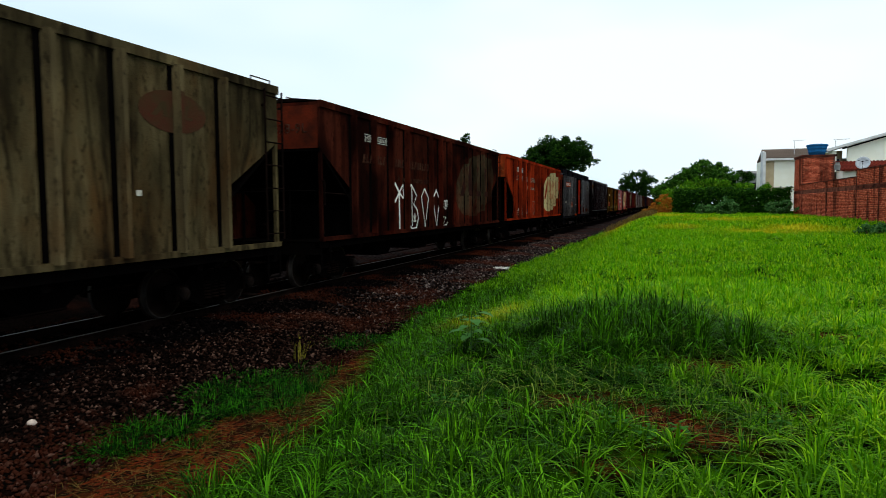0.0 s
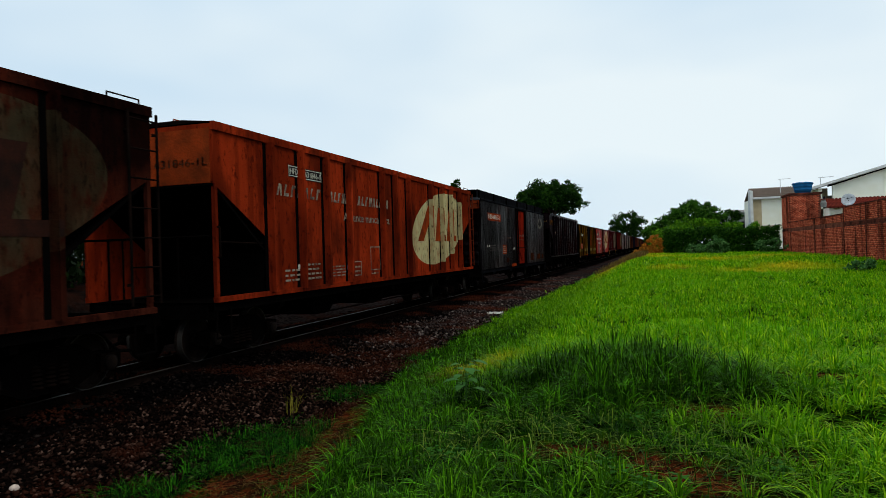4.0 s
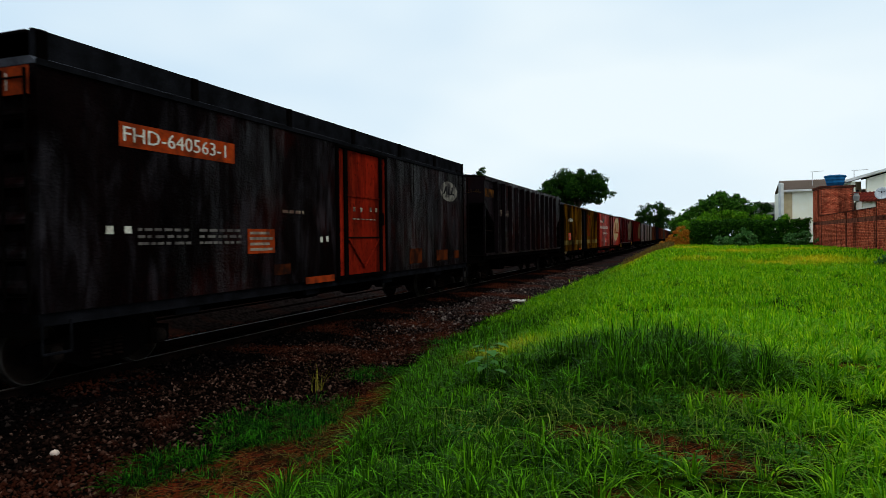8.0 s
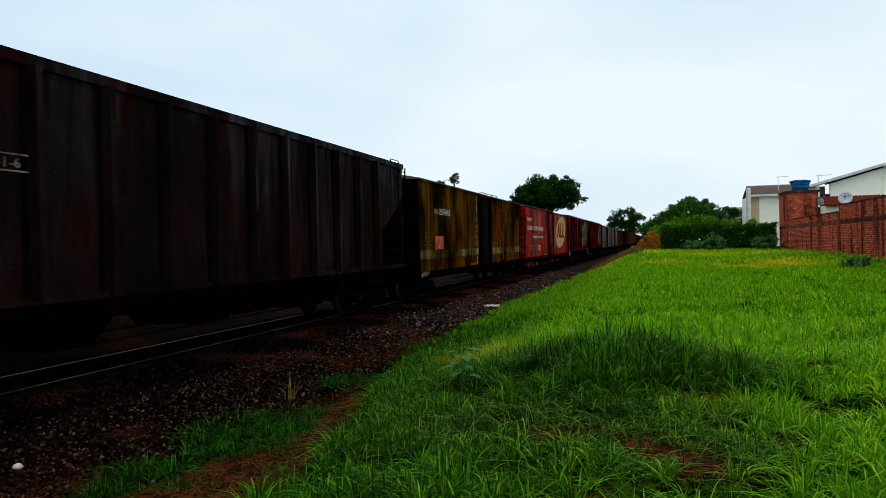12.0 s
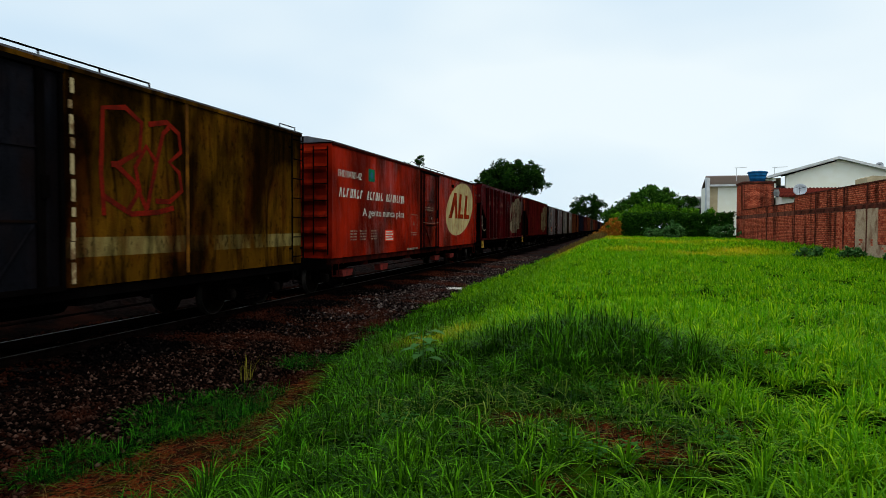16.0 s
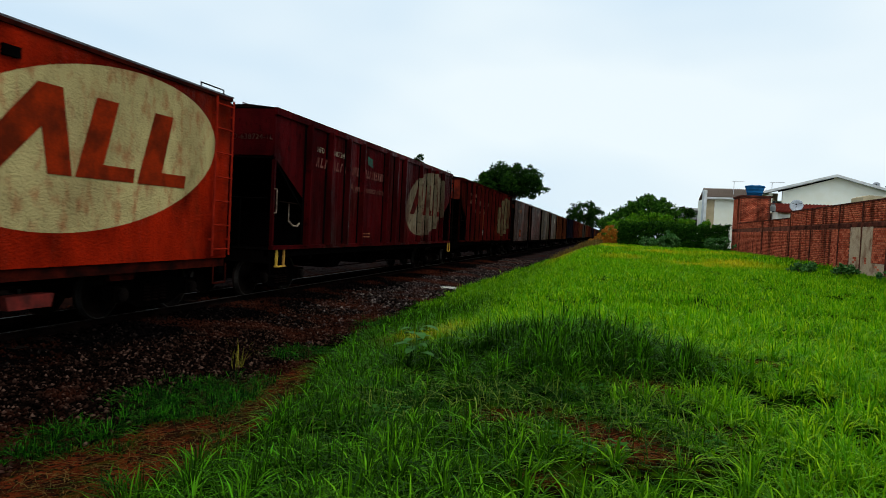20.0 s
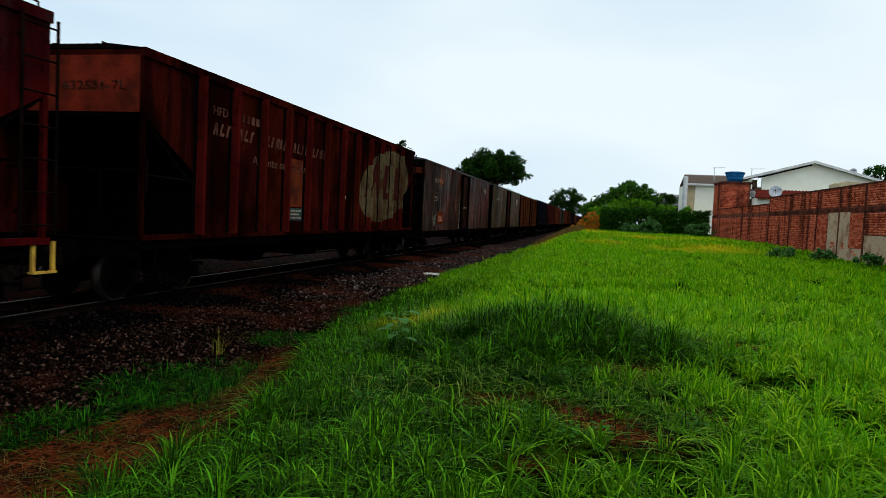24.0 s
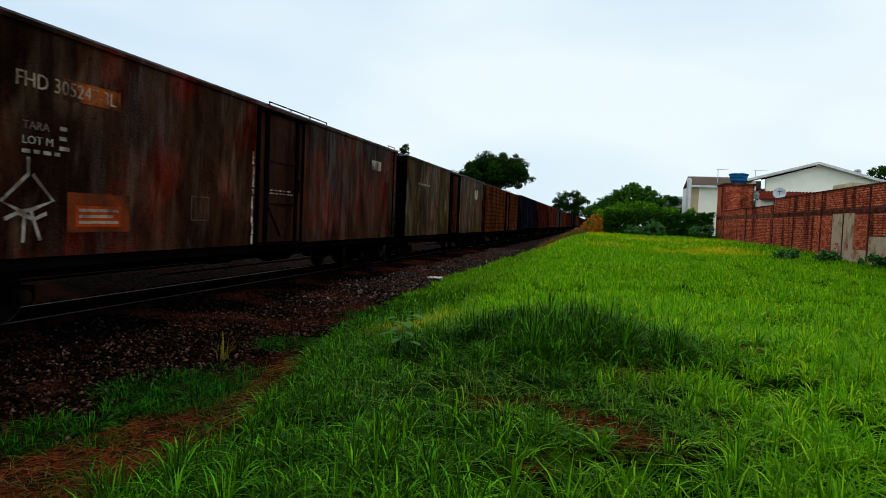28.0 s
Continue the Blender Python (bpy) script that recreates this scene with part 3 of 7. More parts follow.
sow("lawn_grass", "green grass tufts round the lookout", x, y, tall(x, y) * g * rng.uniform(0.5, 1.3, len(x)), rng.uniform(0.014, 0.026, len(x)), 2.4, 2, GRASS, True, a)
# pale blades trodden flat before the mound
x, y = rng.uniform(-2.8, 1.6, 9000), rng.uniform(3.4, 7.4, 9000)
keep = rng.uniform(0, 1, 9000) < np.clip(1.3 * trodden(x, y), 0.06, 1) * (1 - 0.85 * soil_share(x, y))
x, y = x[keep], y[keep]
sow("trodden_grass", "pale olive grass blades trodden flat", x, y, rng.uniform(0.1, 0.28, len(x)), rng.uniform(0.005, 0.012, len(x)), 4.5, 3, PALE_GRASS, False)
# tufts that grow into the stones
cx, cy, a, r = [], [], rng.uniform(0, 2 * np.pi, 11500), np.abs(rng.normal(0, 0.09, 11500))
for x0, y0, rx, ry, count in ((-4.45, 6.6, 0.7, 1.1, 90), (-3.95, 6.2, 0.35, 0.5, 20), (-4.6, 4.8, 0.4, 0.45, 34), (-4.55, 9.2, 0.32, 0.6, 24), (-4.7, 12.5, 0.2, 0.8, 12), (-3.5, 4.6, 0.5, 0.9, 6)):
    u, v = np.sqrt(rng.uniform(0, 1, count)), rng.uniform(0, 2 * np.pi, count)
    cx += list(x0 + rx * u * np.cos(v) + 0.2 * (rng.uniform(0, 1, count) - 0.5))
    cy += list(y0 + ry * u * np.sin(v))
pick = rng.integers(0, len(cx), 11500)
x, y = np.array(cx)[pick] + r * np.cos(a), np.array(cy)[pick] + r * np.sin(a)
sow("tufts_of_grass", "dark green grass tufts growing into the stones", x, y, rng.uniform(0.05, 0.22, 11500) * rng.uniform(0.45, 1.1, len(cx))[pick], rng.uniform(0.004, 0.009, 11500), 3.2, 3, TUFT_GRASS, False, a)
# straw on the bare earth
x, y = rng.uniform(-4.4, 2.0, 60000), rng.uniform(2.0, 9.0, 60000)
keep = rng.uniform(0, 1, 60000) < 0.5 * np.clip(2.2 * soil_share(x, y) - 0.5, 0, 1) * (1 - stone_share(x, y))
x, y = x[keep], y[keep]
sow("straw", "dry brown straw lying on bare red earth", x, y, rng.uniform(0.02, 0.07, len(x)), rng.uniform(0.003, 0.007, len(x)), 9.0, 2, DRY_GRASS, False)
# dry bank beside the track further on
x, y = rng.uniform(-4.3, -1.0, 22000), rng.uniform(44, 74, 22000)
keep = rng.uniform(0, 1, 22000) < (0.35 + 0.6 * wave(x, y, 0.9)) * np.clip((x + 4.8 - (60 - y) * 0.02) / 1.2, 0, 1)
x, y = x[keep], y[keep]
sow("dry_grass", "straw-coloured dry grass on the bank beside the track", x, y, rng.uniform(0.25, 0.7, len(x)), rng.uniform(0.02, 0.04, len(x)), 1.3, 2, DRY_GRASS, False)


# ---- ballast stones ----
def stones(name, label, count, x0, x1, y0, y1, size, mat, fade=(100.0, 101.0), train_shade=None):
    x, y = rng.uniform(x0, x1, count), rng.uniform(y0, y1, count)
    keep = rng.uniform(0, 1, count) < stone_share(x, y) ** 0.5 * np.clip(0.8 + 0.5 * wave(x, y, 0.7, 9.0), 0.25, 1) * np.clip((y - fade[1]) / (fade[0] - fade[1]), 0, 1)
    x, y = x[keep], y[keep]
    if train_shade is not None:
        dimmed = rng.uniform(0, 1, len(x)) < train_shade_share(x, y)
        x, y = (x[dimmed], y[dimmed]) if train_shade else (x[~dimmed], y[~dimmed])
    n = len(x)
    base = np.array([(1, 0, 0), (-1, 0, 0), (0, 1, 0), (0, -1, 0), (0, 0, 1), (0, 0, -1)], float)
    tri = np.array([(0, 2, 4), (2, 1, 4), (1, 3, 4), (3, 0, 4), (2, 0, 5), (1, 2, 5), (3, 1, 5), (0, 3, 5)])
    v = base[None] * rng.uniform(0.55, 1.25, (n, 6, 1)) + rng.normal(0, 0.22, (n, 6, 3))
    a = rng.uniform(0, 2 * np.pi, n)
    c, s = np.cos(a)[:, None], np.sin(a)[:, None]
    v = np.stack([v[..., 0] * c - v[..., 1] * s, v[..., 0] * s + v[..., 1] * c, v[..., 2] * 0.75], -1)
    v = v * (size * rng.uniform(0.6, 1.35, n))[:, None, None]
    v += np.stack([x, y, land(x, y) + rng.uniform(-0.01, 0.022, n)], -1)[:, None]
    me = big_mesh(name, v.reshape(-1, 3), (np.arange(n)[:, None, None] * 6 + tri[None]).reshape(-1, 3), mat)
    return tagged(new(name, me), label, "stones", kind="stuff")


def stone_material(name, low, mid, light, high):
    m, tree, b, link = material(name, 0.85)
    b.inputs["Specular IOR Level"].default_value = 0.0
    geo, ramp = tree.nodes.new("ShaderNodeNewGeometry"), tree.nodes.new("ShaderNodeValToRGB")
    ramp.color_ramp.elements[0].color, ramp.color_ramp.elements[1].color = low, high
    for place, colour in ((0.55, mid), (0.88, light)):
        ramp.color_ramp.elements.new(place).color = colour
    link(geo.outputs["Random Per Island"], ramp.inputs[0])
    col = mixed(tree, calc(tree, "MULTIPLY", grain(tree, 0.5, 5.0, low=0.48, high=0.66), 0.7), ramp.outputs[0], lin(66, 30, 18))
    link(col, b.inputs["Base Color"])
    bump(tree, b, grain(tree, 60.0, 3.0), 0.4, 0.01)
    return m


def leaf_cloud(centres, radii, per, size):
    """Small bent leaves scattered in clumps: corners and quads."""
    n = len(centres) * per
    c, r = np.repeat(centres, per, 0), np.repeat(radii, per)
    d = rng.normal(0, 1, (n, 3))
    d /= np.linalg.norm(d, axis=1)[:, None]
    p = c + d * (r * rng.uniform(0.25, 1.0, n) ** 0.6)[:, None] * np.array([1, 1, 0.75])
    u = rng.normal(0, 1, (n, 3))
    u /= np.linalg.norm(u, axis=1)[:, None]
    w = np.cross(u, d + 0.3 * rng.normal(0, 1, (n, 3)))
    w /= np.linalg.norm(w, axis=1)[:, None] + 1e-9
    s = (size * rng.uniform(0.6, 1.4, n))[:, None]
    v = np.stack([p - u * s, p + w * s * 0.42, p + u * s, p - w * s * 0.42], 1)
    return v.reshape(-1, 3), np.arange(n * 4).reshape(n, 4)


LEAF_SCRUB = leaf_material("scrub_leaves", lin(6, 14, 4), lin(14, 26, 7), lin(26, 40, 12), None, 0.2, 0.3)


def blocking_scrub():
    """Scrub on the bank across the track, lower than the wagons, added to darken the gaps under them."""
    n = 2600
    tx, ty = rng.uniform(-19.0, -14.2, n), rng.uniform(2, 110, n)
    tz = land(tx, ty) + 0.15 + rng.uniform(0, 1, n) * (1.5 + 0.5 * wave(tx, ty, 0.3)) * np.clip((-11.6 - tx) / 1.5, 0.3, 1)
    v, f = leaf_cloud(np.stack([tx, ty, tz], -1), 0.45 * rng.uniform(0.6, 1.3, n), 24, 0.15)
    tagged(new("scrub", big_mesh("scrub", v, f, LEAF_SCRUB)), "dark green scrub added across the track to darken the gaps under the wagons", "scrub", kind="stuff")


STONE = stone_material("broken_basalt", lin(3, 2, 2), lin(15, 8, 6), lin(44, 28, 22), lin(84, 62, 52))
PALE_STONE = stone_material("dusty_basalt", lin(7, 6, 6), lin(34, 27, 25), lin(64, 54, 51), lin(110, 98, 92))
blocking_scrub()
# darker stones that stand in for the train's shade on the ballast
SHADED_STONE = stone_material("shade_darkened_basalt", lin(2, 2, 2), lin(6, 4, 4), lin(14, 10, 9), lin(34, 27, 24))
stones("ballast_stones", "broken dark basalt stones beside the rails", 98000, -8.4, -3.2, 1.2, 20, 0.028, STONE, (10.0, 20.0), False)
stones("ballast_stones", "stones along the rails, coloured dark for the train's shade", 50000, -8.4, -5.6, 1.2, 40, 0.032, SHADED_STONE, (100.0, 101.0), True)
stones("ballast_stones", "broken dark basalt stones further along the track", 36000, -8.2, -4.2, 10, 46, 0.045, PALE_STONE, (20.0, 10.0), False)
stones("ballast_stones", "broken dark basalt stones between the rails", 9000, -11.4, -8.1, 3, 40, 0.045, SHADED_STONE)


# ---- track ----
def build_track():
    track = thing("railway_track", "single metre-gauge railway track on dark stones", "track", kind="structure")
    section = [(-0.065, -0.13), (0.065, -0.13), (0.065, -0.118), (0.01, -0.1), (0.01, -0.035), (0.034, -0.025), (0.034, 0.0), (-0.034, 0.0), (-0.034, -0.025), (-0.01, -0.035), (-0.01, -0.1), (-0.065, -0.118)]
    for side in (-0.534, 0.534):
        part("rail", Geo().prism([(px - 8.6 + side, pz) for px, pz in section], 1, -40, 640), IRON, track, "rusty steel rail")
        part("rail_head", Geo().box(-8.6 + side - 0.03, -8.6 + side + 0.03, -40, 640, 0.0, 0.003), TREAD, track, "polished running surface of the rail")
    tie = Geo().box(-9.6, -7.6, -0.11, 0.11, -0.27, -0.128).mesh("sleeper", plain("weathered_sleeper", lin(34, 26, 22), lin(16, 12, 11), 4.0))
    for n in range(110):
        ob = part("sleeper", tie, None, track)
        ob.location = (random.uniform(-0.04, 0.04), -4 + 0.62 * n, random.uniform(-0.006, 0.004))


build_track()


# ---- the train ----
TRACK_X, WHEEL_R = -8.6, 0.42
HALF = 1.4
TRAIN = []   # wagons with the place of their near end at the start
WHEELSETS = []


def shared(made={}):
    """Meshes of running gear that all wagons share."""
    if made:
        return made
    tread = [(-0.065, 0.1), (-0.065, 0.36), (-0.06, 0.45), (-0.03, 0.45), (-0.022, 0.425), (0.065, 0.415), (0.065, 0.36), (0.03, 0.34), (0.012, 0.2), (0.03, 0.13), (0.07, 0.11), (0.07, 0.07)]
    made["wheel_r"] = Geo().lathe(tread).mesh("wheel", WHEEL_STEEL)
    made["wheel_l"] = Geo().lathe([(-a, r) for a, r in tread]).mesh("wheel", WHEEL_STEEL)
    made["rim_r"] = Geo().lathe([(-0.02, 0.428), (0.067, 0.418), (0.067, 0.405)]).mesh("tyre", TREAD)
    made["rim_l"] = Geo().lathe([(0.02, 0.428), (-0.067, 0.418), (-0.067, 0.405)]).mesh("tyre", TREAD)
    made["axle"] = Geo().rod((-0.98, 0, 0), (0.98, 0, 0), 0.075, 10).mesh("axle", IRON)
    side = [(-1.2, 0.34), (-1.05, 0.3), (-0.72, 0.3), (-0.4, 0.16), (0.4, 0.16), (0.72, 0.3), (1.05, 0.3), (1.2, 0.34), (1.2, 0.56), (0.72, 0.6), (0.45, 0.74), (-0.45, 0.74), (-0.72, 0.6), (-1.2, 0.56)]
    for key, x in (("frame_r", 0.86), ("frame_l", -0.86)):
        made[key] = Geo().prism(side, 0, x - 0.05, x + 0.05).mesh("side_frame", NEAR_BLACK)
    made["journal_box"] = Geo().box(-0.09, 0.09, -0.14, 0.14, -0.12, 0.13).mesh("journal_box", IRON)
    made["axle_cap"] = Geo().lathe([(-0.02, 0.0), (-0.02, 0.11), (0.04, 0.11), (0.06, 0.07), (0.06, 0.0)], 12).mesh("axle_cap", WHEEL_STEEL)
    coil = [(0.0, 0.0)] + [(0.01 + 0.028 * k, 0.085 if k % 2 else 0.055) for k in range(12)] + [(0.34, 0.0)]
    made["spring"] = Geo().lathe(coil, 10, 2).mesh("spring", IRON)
    made["bolster"] = Geo().box(-0.95, 0.95, -0.17, 0.17, 0.5, 0.72).box(-0.3, 0.3, -0.3, 0.3, 0.72, 0.92).mesh("bolster", NEAR_BLACK)
    made["brake_beam"] = Geo().box(-0.85, 0.85, -0.32, -0.26, 0.33, 0.43).box(-0.85, 0.85, 0.26, 0.32, 0.33, 0.43).mesh("brake_beam", IRON)
    knuckle = [(-0.13, 0.0), (-0.13, 0.3), (-0.2, 0.42), (-0.12, 0.62), (0.02, 0.66), (0.02, 0.52), (0.13, 0.48), (0.16, 0.3), (0.13, 0.0)]
    made["coupler"] = Geo().prism(knuckle, 2, 0.62, 0.9).box(-0.09, 0.09, -0.5, 0.1, 0.68, 0.84).mesh("coupler", IRON)
    made["hose"] = Geo().rod((0.35, -0.1, 0.8), (0.38, 0.25, 0.45), 0.03, 6).rod((0.38, 0.25, 0.45), (0.3, 0.62, 0.4), 0.03, 6).mesh("brake_hose", NEAR_BLACK)
    return made


def running_gear(wagon, length, rolling=True):
    m = shared()
    for y in (1.38, length - 1.38):
        bogie = part("bogie", Geo().box(-0.3, 0.3, -0.3, 0.3, 0.9, 0.98), NEAR_BLACK, wagon, "dark steel bogie frame")
        bogie.location = (0, y, 0)
        for key, name in (("frame_r", "side_frame"), ("frame_l", "side_frame"), ("bolster", "bolster"), ("brake_beam", "brake_beam")):
            part(name, m[key], None, bogie)
        for sx in (0.9, -0.9) if rolling else (0.9,):
            for dy in (-0.2, 0.0, 0.2):
                part("spring", m["spring"], None, bogie).location = (sx, dy, 0.22)
            for dy in (-0.9, 0.9):
                part("journal_box", m["journal_box"], None, bogie).location = (sx, dy, WHEEL_R)
                cap = part("axle_cap", m["axle_cap"], None, bogie)
                cap.matrix_basis = pose(sx * 1.12, dy, WHEEL_R, 0, 0, 0 if sx > 0 else 180)
        for dy in (-0.9, 0.9):
            ws = part("wheelset", m["axle"], None, wagon, "worn steel wheelset")
            ws.location = (0, y + dy, WHEEL_R)
            for x, a, b in ((0.535, "wheel_r", "rim_r"), (-0.535, "wheel_l", "rim_l")):
                for key, name in ((a, "wheel"), (b, "tyre")):
                    part(name, m[key], None, ws).location = (x, 0, 0)
            if rolling:
                WHEELSETS.append((ws, y + dy))
    for y, turn in ((-0.05, 180), (length + 0.05, 0)):
        ob = part("coupler", m["coupler"], None, wagon)
        ob.matrix_basis = pose(0, y, 0, 0, 0, turn)
        ob = part("brake_hose", m["hose"], None, wagon)
        ob.matrix_basis = pose(0, y, 0, 0, 0, turn)


def ladder(wagon, y0, y1, z0, z1, mat, x=HALF + 0.07, rungs=7):
    lad = part("ladder", Geo().rod((x, y0, z0), (x, y0, z1), 0.022, 6).rod((x, y1, z0), (x, y1, z1), 0.022, 6), mat, wagon)
    for i in range(rungs):
        z = z0 + 0.12 + (z1 - z0 - 0.24) * i / (rungs - 1)
        part("rung", Geo().rod((x, y0, z), (x, y1, z), 0.014, 6), mat, lad)
    for z in (z0 + 0.3, z1 - 0.3):
        for y in (y0, y1):
            part("bracket", Geo().box(HALF - 0.01, x, y - 0.02, y + 0.02, z - 0.02, z + 0.02), mat, lad)
    return lad


def end_ladder(wagon, y, z0, z1, mat, sign):
    lad = part("end_ladder", Geo().rod((1.32, y, z0), (1.32, y, z1), 0.02, 6).rod((0.92, y, z0), (0.92, y, z1), 0.02, 6), mat, wagon)
    for i in range(7):
        z = z0 + 0.1 + (z1 - z0 - 0.2) * i / 6
        part("rung", Geo().rod((0.92, y, z), (1.32, y, z), 0.013, 6), mat, lad)


def hoop(wagon, y0, y1, z, x, mat, h=0.1):
    part("grab_hoop", Geo().rod((x, y0, z), (x, y0, z + h), 0.013, 5).rod((x, y0, z + h), (x, y1, z + h), 0.013, 5).rod((x, y1, z + h), (x, y1, z), 0.013, 5), mat, wagon)


def underframe(wagon, length, z, mat, detail=True):
    part("centre_sill", Geo().box(-0.22, 0.22, -0.2, length + 0.2, z - 0.42, z - 0.08), NEAR_BLACK, wagon)
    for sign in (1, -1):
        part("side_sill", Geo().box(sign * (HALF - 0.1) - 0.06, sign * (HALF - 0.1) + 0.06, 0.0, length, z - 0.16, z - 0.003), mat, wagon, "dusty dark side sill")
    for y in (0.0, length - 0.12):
        part("end_sill", Geo().box(-HALF + 0.05, HALF - 0.05, y, y + 0.12, z - 0.3, z - 0.003), NEAR_BLACK, wagon)
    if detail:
        part("brake_cylinder", Geo().rod((0.55, length * 0.42, 0.72), (0.55, length * 0.42 + 0.7, 0.72), 0.17, 12), NEAR_BLACK, wagon, "", True)
        part("air_tank", Geo().rod((0.6, length * 0.55, 0.7), (0.6, length * 0.55 + 1.1, 0.7), 0.2, 12), NEAR_BLACK, wagon, "", True)
        part("brake_rod", Geo().rod((0.35, 2.2, 0.55), (0.35, length - 2.2, 0.6), 0.02, 6), IRON, wagon)
        part("brake_rod", Geo().rod((0.9, length * 0.3, 0.5), (0.9, length * 0.72, 0.5), 0.018, 6), IRON, wagon)
        for y in (0.2, length - 0.2):
            part("step", Geo().rod((HALF + 0.0, y - 0.2, z - 0.1), (HALF + 0.0, y - 0.2, 0.5), 0.016, 5).rod((HALF, y + 0.2, z - 0.1), (HALF, y + 0.2, 0.5), 0.016, 5).rod((HALF, y - 0.2, 0.5), (HALF, y + 0.2, 0.5), 0.02, 5), mat, wagon)


def slab(outline, y0, y1):
    """The part of an outline of (y, z) that lies between y0 and y1."""
    for edge, sign in ((y0, 1), (y1, -1)):
        kept = []
        for p, q in zip(outline, outline[1:] + outline[:1]):
            inside, other = sign * (p[0] - edge) >= 0, sign * (q[0] - edge) >= 0
            if inside:
                kept.append(p)
            if inside != other:
                k = (edge - p[0]) / (q[0] - p[0])
                kept.append((edge, p[1] + k * (q[1] - p[1])))
        outline = kept
        if len(outline) < 3:
            return []
    return outline


def oval_mark(wagon, disc, mat, x=HALF + 0.006, k=1.0, ribs=()):
    """The plain slanted shapes on a painted oval, carried on over the ribs."""
    y, z, ry, rz = disc
    for shape in ([(-0.82, -0.37), (-0.63, -0.37), (-0.41, 0.12), (-0.37, -0.37), (-0.22, -0.37), (-0.29, 0.57), (-0.44, 0.57)],
                  [(-0.2, -0.37), (0.22, -0.37), (0.23, -0.2), (-0.01, -0.2), (0.09, 0.56), (-0.07, 0.56)],
                  [(0.25, -0.37), (0.68, -0.37), (0.69, -0.2), (0.46, -0.2), (0.55, 0.56), (0.385, 0.56)]):
        outline = [(y + ry * k * u, z + rz * k * v) for u, v in shape]
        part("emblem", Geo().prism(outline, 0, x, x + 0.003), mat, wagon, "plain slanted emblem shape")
        for rib in ribs:
            cut = slab(outline, rib - 0.04, rib + 0.04)
            if cut:
                part("emblem", Geo().prism(cut, 0, HALF + 0.141, HALF + 0.144), mat, wagon, "emblem paint on a rib")


def bars(wagon, rows, mat, x=HALF + 0.006, name="lettering"):
    """Rows of illegible lettering: (y0, y1, z0, z1)."""
    for y0, y1, z0, z1 in rows:
        part(name, Geo().box(x, x + 0.003, y0, y1, z0, z1), mat, wagon, "illegible worn lettering")


def name_marks(wagon, y0, y1, z0, z1, count, mat, x=HALF + 0.006):
    """A company name as plain slanted shapes, one for each letter."""
    step, lean = (y1 - y0) / count, (z1 - z0) * 0.3
    for i in range(count):
        a = y0 + step * i
        b, t = a + step * 0.72, (z1 - z0) * 0.26
        kind = i % 4
        if kind == 0:
            outline = [(a, z0), (a + t, z0), (a + (b - a) * 0.62, z1 - t), (b - t * 0.6, z0), (b, z0), (b, z1), (a + (b - a) * 0.5, z1)]
        elif kind == 1:
            outline = [(a, z0), (b, z0), (b, z0 + t), (a + t, z0 + t), (a + t + lean, z1), (a + lean, z1)]
        elif kind == 2:
            outline = [(a, z0), (a + t, z0), (a + t + lean * 0.8, z1 - t), (b, z1 - t), (b + lean * 0.3, z1), (a + lean, z1)]
        else:
            outline = [(a, z0), (b, z0), (b + lean, z1), (b - t + lean * 0.5, z1), (b - t, z0 + t), (a + t, z0 + t), (a + t + lean * 0.8, z1), (a + lean, z1)]
        part("lettering", Geo().prism(outline, 0, x, x + 0.003), mat, wagon, "worn slanted lettering")


def notice(wagon, y0, y1, z0, z1, mat, lines=4, x=HALF + 0.005, ink=None):
    p = part("notice", Geo().box(x, x + 0.003, y0, y1, z0, z1), mat, wagon, "painted notice panel")
    h = (z1 - z0) / (lines * 2 + 1)
    for i in range(lines):
        z = z0 + h * (2 * i + 1)
        part("text_line", Geo().box(x + 0.003, x + 0.006, y0 + 0.06, y1 - 0.06 - 0.1 * (i % 2), z, z + h), ink or FADED_PAINT, p)


def plate(wagon, text, y, z, h, width, x=HALF + 0.005, split=None):
    p = part("number_board", Geo().box(x, x + 0.004, y, y + width, z, z + h), BLACK_PLATE, wagon, "black number board with white border")
    g = Geo()
    for a, b, c, d in ((y, y + width, z + h * 0.06, z + h * 0.13), (y, y + width, z + h * 0.87, z + h * 0.94), (y + 0.01, y + 0.03, z, z + h), (y + width - 0.03, y + width - 0.01, z, z + h)):
        g.box(x + 0.004, x + 0.007, a, b, c, d)
    part("border", g, WHITE_PAINT, p)
    words(text, h * 0.72, WHITE_PAINT, p, y + 0.06, z + h * 0.25, x + 0.008, width=width - 0.12)


